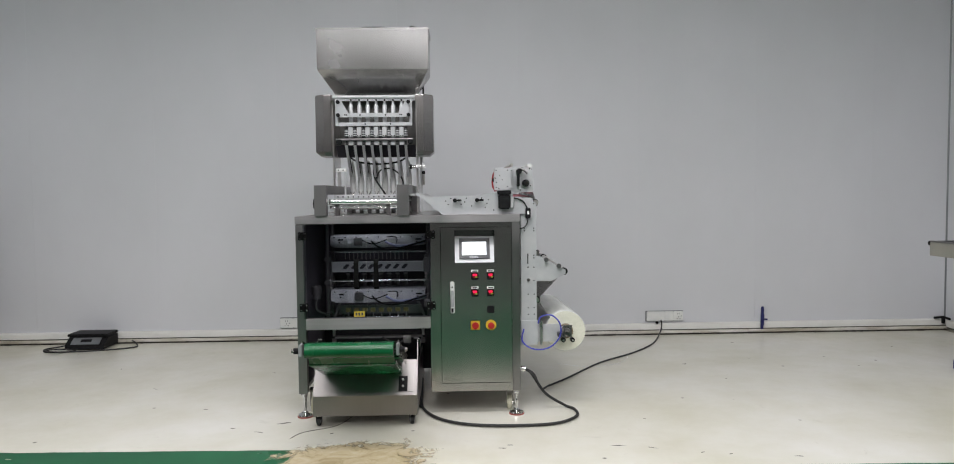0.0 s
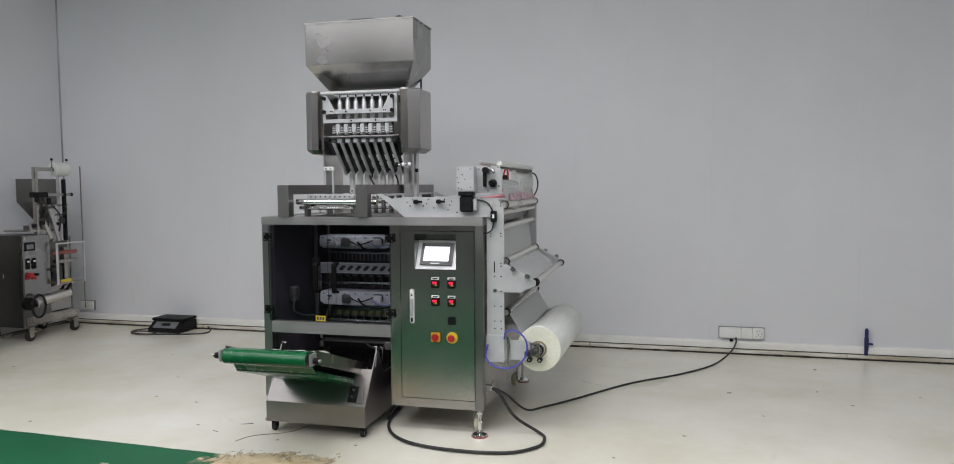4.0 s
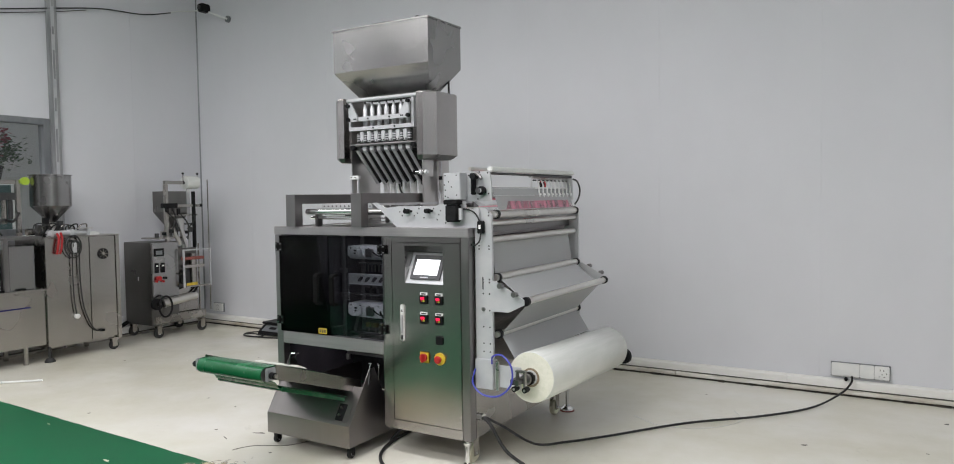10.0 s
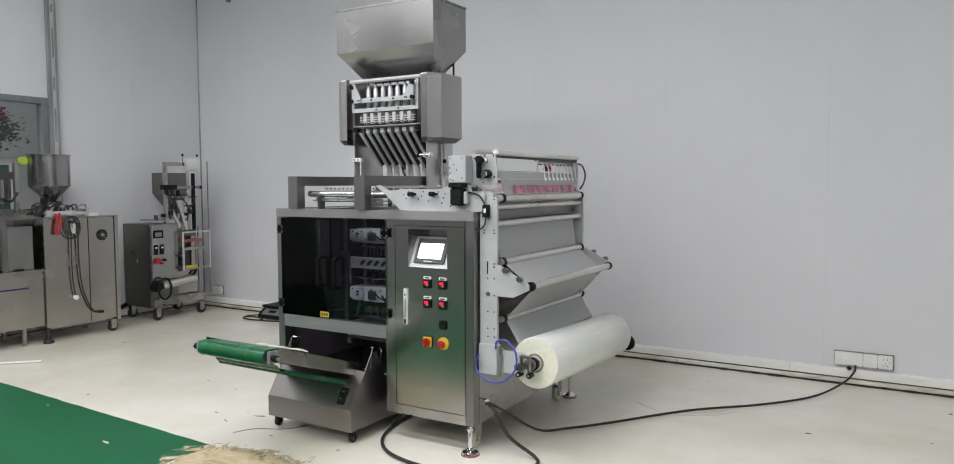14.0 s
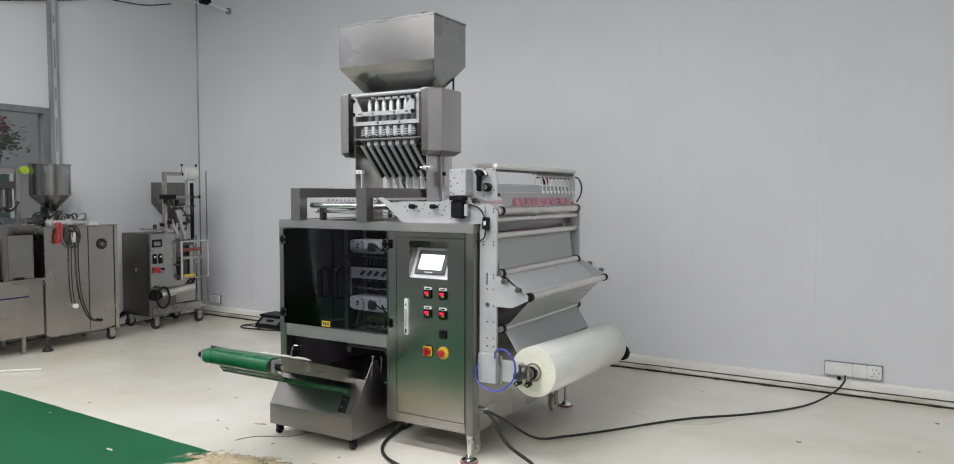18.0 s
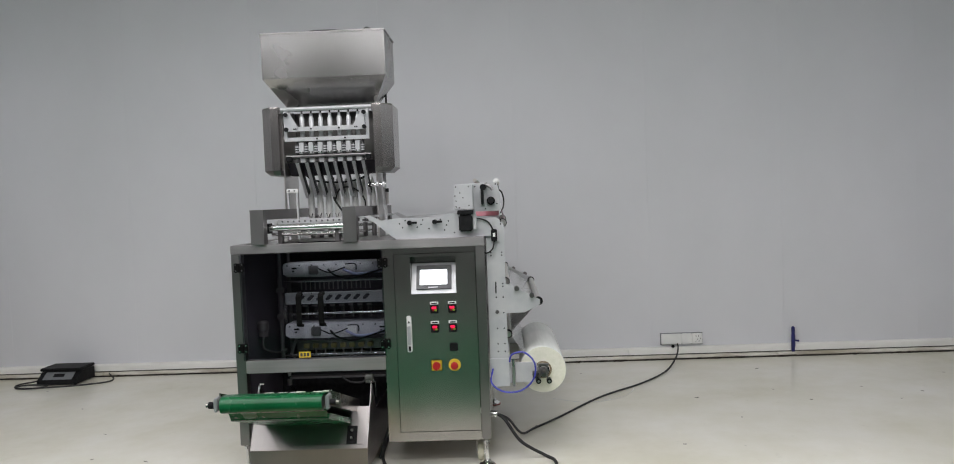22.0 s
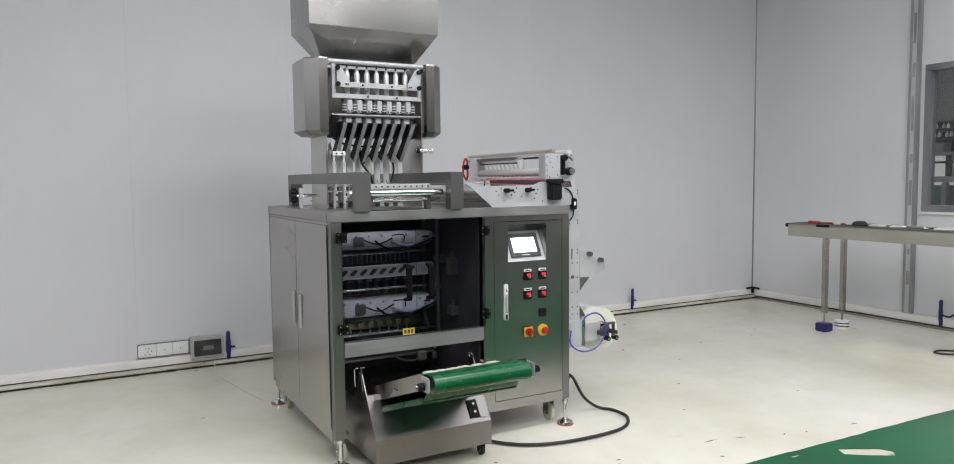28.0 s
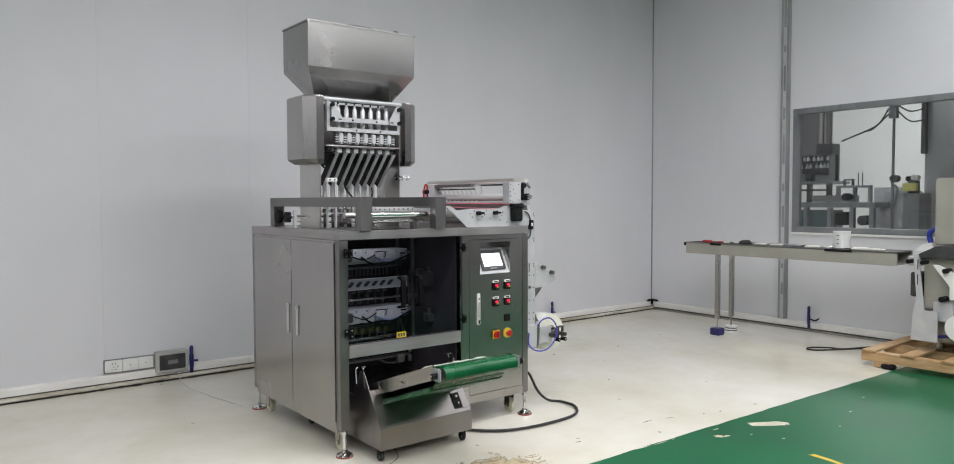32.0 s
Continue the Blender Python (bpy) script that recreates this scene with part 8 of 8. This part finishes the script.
part("lower_tray", box(5.97, 6.5, 4.71, 5.89, 0.92, 0.96), FRAMEM, sm, bevel=0.004)
for y in (4.92, 4.97):
    part("nozzle", cyl((6.13, y, 1.506), (6.13, y, 1.66), 0.006, n=8), DARKM, sm)
bag = thing("wrapped_stack", (6.7, 4.7, 0), "stack of cartons wrapped in shiny clear film in the next hall", "carton stack")
wrap = clear("crumpled_clear_wrap", (0.85, 0.85, 0.87), 0.10, 1.5, 0.55, (0.75, 0.75, 0.78))
for k in range(4):
    part("carton", box(6.46, 6.98, 4.53 + 0.01 * k, 4.87 - 0.005 * k, 0.36 * k, 0.36 * k + 0.355), WHITEP, bag, "pale carton", bevel=0.012)
bm = bmesh.new()
bmesh.ops.create_grid(bm, x_segments=26, y_segments=60, size=0.5)
for v in bm.verts:
    y, z = 4.70 + v.co.x * 0.40, 0.75 + v.co.y * 1.46
    n = noise.noise(Vector((y * 9, z * 9, 0))) * 0.03 + noise.noise(Vector((y * 25, z * 25, 3))) * 0.015
    v.co = Vector((6.40 + n, y, z))
bmesh.ops.solidify(bm, geom=bm.faces[:], thickness=0.002)
part("wrapping", bm, wrap, bag, "crumpled clear wrapping film", smooth=True)
lb = thing("label_printer", (6.3, 4.43, 0), "grey machine cabinet with a yellow label in the next hall", "machine")
part("cabinet", box(6.25, 6.6, 4.33, 4.51, 0.0, 1.40), FRAMEM, lb, bevel=0.008)
part("yellow_label", box(6.20, 6.2495, 4.350, 4.50, 1.432, 1.522), mottled("pale_yellow_paper", (0.62, 0.60, 0.16), (0.68, 0.65, 0.22), 0.6, 0, (20, 20, 20)), lb, "yellow label plate", bevel=0.004)
part("label_arm", box(6.25, 6.40, 4.38, 4.46, 1.4005, 1.56), DARKM, lb, bevel=0.01)
part("reel", cyl((6.28, 4.40, 1.585), (6.36, 4.40, 1.585), 0.04, n=16), WHITEP, lb, smooth=True)
part("reel", cyl((6.28, 4.47, 1.575), (6.36, 4.47, 1.575), 0.03, n=16), BLACK, lb, smooth=True)
part("bracket", tube([(6.22, 4.60, 1.25), (6.22, 4.56, 1.45), (6.22, 4.62, 1.52), (6.22, 4.58, 1.60)], 0.014, 8), STEEL_DULL, lb, smooth=True)
part("bracket", cyl((6.2, 4.60, 1.58), (6.3, 4.60, 1.58), 0.045, n=16), DARKM, lb, smooth=True)
pole = thing("steel_pole", (6.6, 4.75, 0), "thin grey pole with drooping cables in the next hall", "pole")
part("pole", cyl((6.3, 4.645, 0), (6.3, 4.645, CEIL), 0.016, n=12), FRAMEM, pole, smooth=True)
part("junction_box", box(6.25, 6.33, 4.60, 4.69, 2.30, 2.62), FRAMEM, pole, "grey junction box", bevel=0.006)
for pts in (((6.28, 5.25, 2.07), (6.28, 5.1, 2.12), (6.28, 4.92, 2.19), (6.28, 4.80, 2.26), (6.28, 4.70, 2.42)), ((6.28, 5.25, 2.065), (6.28, 4.98, 2.165), (6.28, 4.88, 2.19), (6.28, 4.69, 2.36)), ((6.3, 4.60, 2.45), (6.6, 4.58, 2.40), (6.94, 4.56, 2.46)), ((6.3, 4.60, 2.38), (6.6, 4.58, 2.28), (6.94, 4.56, 2.32)), ((6.3, 4.60, 2.55), (6.6, 4.58, 2.50), (6.94, 4.56, 2.6))):
    part("cable", tube(pts, 0.009, 6), RUBBER, pole, "drooping dark cable", smooth=True)
part("second_pole", box(6.94, 6.995, 4.53, 4.59, 1.9, CEIL), DARKM, pole, "dark square post", bevel=0.004)
fl = thing("next_hall_light", (7.0, 5.0, CEIL - 0.06), "long lit ceiling lamp of the next hall", "lamp", "ceiling lights")
part("diffuser", box(6.3, 7.7, 4.85, 5.15, CEIL - 0.06, CEIL - 0.001), LAMPM, fl, "lit white diffuser")
ld = bpy.data.lights.new("lamp_light", "AREA")
ld.shape, ld.size, ld.size_y, ld.energy = "RECTANGLE", 1.4, 0.3, 105
lo = new("lamp_light", ld)
lo.location = (7.0, 5.0, CEIL - 0.07)

# ---- behind the left window ----
solid("wall_far_west", box(-7.1, -7.0, 1.0, 8.0, 0, CEIL), CEILM, "plain wall of the side room", "wall", kind="structure")
solid("wall_side_north", box(-7.0, XL - 0.09, 6.6, 6.7, 0, CEIL), CEILM, "plain wall of the side room", "wall", kind="structure")
solid("wall_side_south", box(-7.0, XL - 0.09, 1.0, 1.1, 0, CEIL), CEILM, "plain wall of the side room", "wall", kind="structure")
solid("ceiling_side", box(-7.1, XL - 0.09, 1.0, 6.7, CEIL, CEIL + 0.1), CEILM, "plain ceiling of the side room", "ceiling", kind="structure")
ld = bpy.data.lights.new("lamp_light", "AREA")
ld.shape, ld.size, ld.size_y, ld.energy = "RECTANGLE", 1.2, 0.3, 18
lo = new("lamp_light", ld)
lo.location = (-6.0, 3.2, CEIL - 0.08)
t = thing("side_room_light", (-6.0, 3.2, CEIL - 0.07), "lit ceiling lamp of the side room", "lamp", "ceiling lights")
part("diffuser", box(-6.6, -5.4, 3.05, 3.35, CEIL - 0.07, CEIL - 0.001), LAMPM, t, "lit white diffuser")
cabn = thing("glass_cabinet", (-5.4, 4.4, 0), "low glass-fronted cabinet with pale frame behind the window", "cabinet")
part("body", box(-5.75, -5.32, 3.9, 4.83, 0.0, 1.545), WHITEP, cabn, "pale cabinet body", bevel=0.006)
part("glass_door", box(-5.319, -5.305, 4.0, 4.78, 0.95, 1.50), TEAL, cabn, "teal grey glass door")
pp = thing("potted_plant", (-5.45, 4.62, 1.545), "pot plant with dull red flowers behind the window", "plant")
part("pot", lathe([(0.06, 1.546), (0.085, 1.66), (0.09, 1.665), (0.09, 1.68), (0.075, 1.68)], (-5.45, 4.70, 0), 20), DARKM, pp, "dark pot", smooth=True)
rnd = random.Random(12)
for k in range(9):
    a = rnd.uniform(0, 6.28)
    l = rnd.uniform(0.10, 0.26)
    part("stem", tube([(-5.45, 4.70, 1.68), (-5.45 + 0.4 * l * math.cos(a), 4.70 + 0.5 * l * math.sin(a), 1.75), (-5.45 + 0.6 * l * math.cos(a), 4.70 + l * math.sin(a), 1.68 + rnd.uniform(0.08, 0.25))], 0.004, 5), LEAF, pp)
bml, bmp = bmesh.new(), bmesh.new()


def blade(bm, c, d, l, w):
    s = d.cross(Vector((0, 0, 1))).normalized() * w
    up = Vector((0, 0, 0.25 * w))
    p = [c, c + d * l * 0.5 + s, c + d * l, c + d * l * 0.5 - s]
    q = c + d * l * 0.5 - up * 2
    v = [bm.verts.new(x) for x in p] + [bm.verts.new(q)]
    for a, b in ((0, 1), (1, 2), (2, 3), (3, 0)):
        bm.faces.new((v[a], v[b], v[4]))


for k in range(240):
    c = Vector((-5.45 + rnd.gauss(0, 0.07), 4.80 + rnd.gauss(0, 0.09), 1.82 + rnd.gauss(0, 0.07)))
    d = Vector((rnd.uniform(-1, 1), rnd.uniform(-1, 1), rnd.uniform(-0.6, 0.5))).normalized()
    blade(bml, c, d, rnd.uniform(0.04, 0.07), rnd.uniform(0.012, 0.022))
for k in range(420):
    c = Vector((-5.42 + rnd.gauss(0, 0.06), 4.62 + rnd.gauss(0, 0.09), 1.93 + rnd.gauss(0, 0.06)))
    d = Vector((rnd.uniform(-1, 1), rnd.uniform(-1, 1), rnd.uniform(-0.6, 0.6))).normalized()
    blade(bmp, c, d, rnd.uniform(0.03, 0.06), rnd.uniform(0.014, 0.026))
lv = part("foliage", bml, LEAF, pp, "small dark green leaves")
lv["kind"] = "stuff"
pt = part("blossom", bmp, PETAL, pp, "dull red blossom")
pt["kind"] = "stuff"
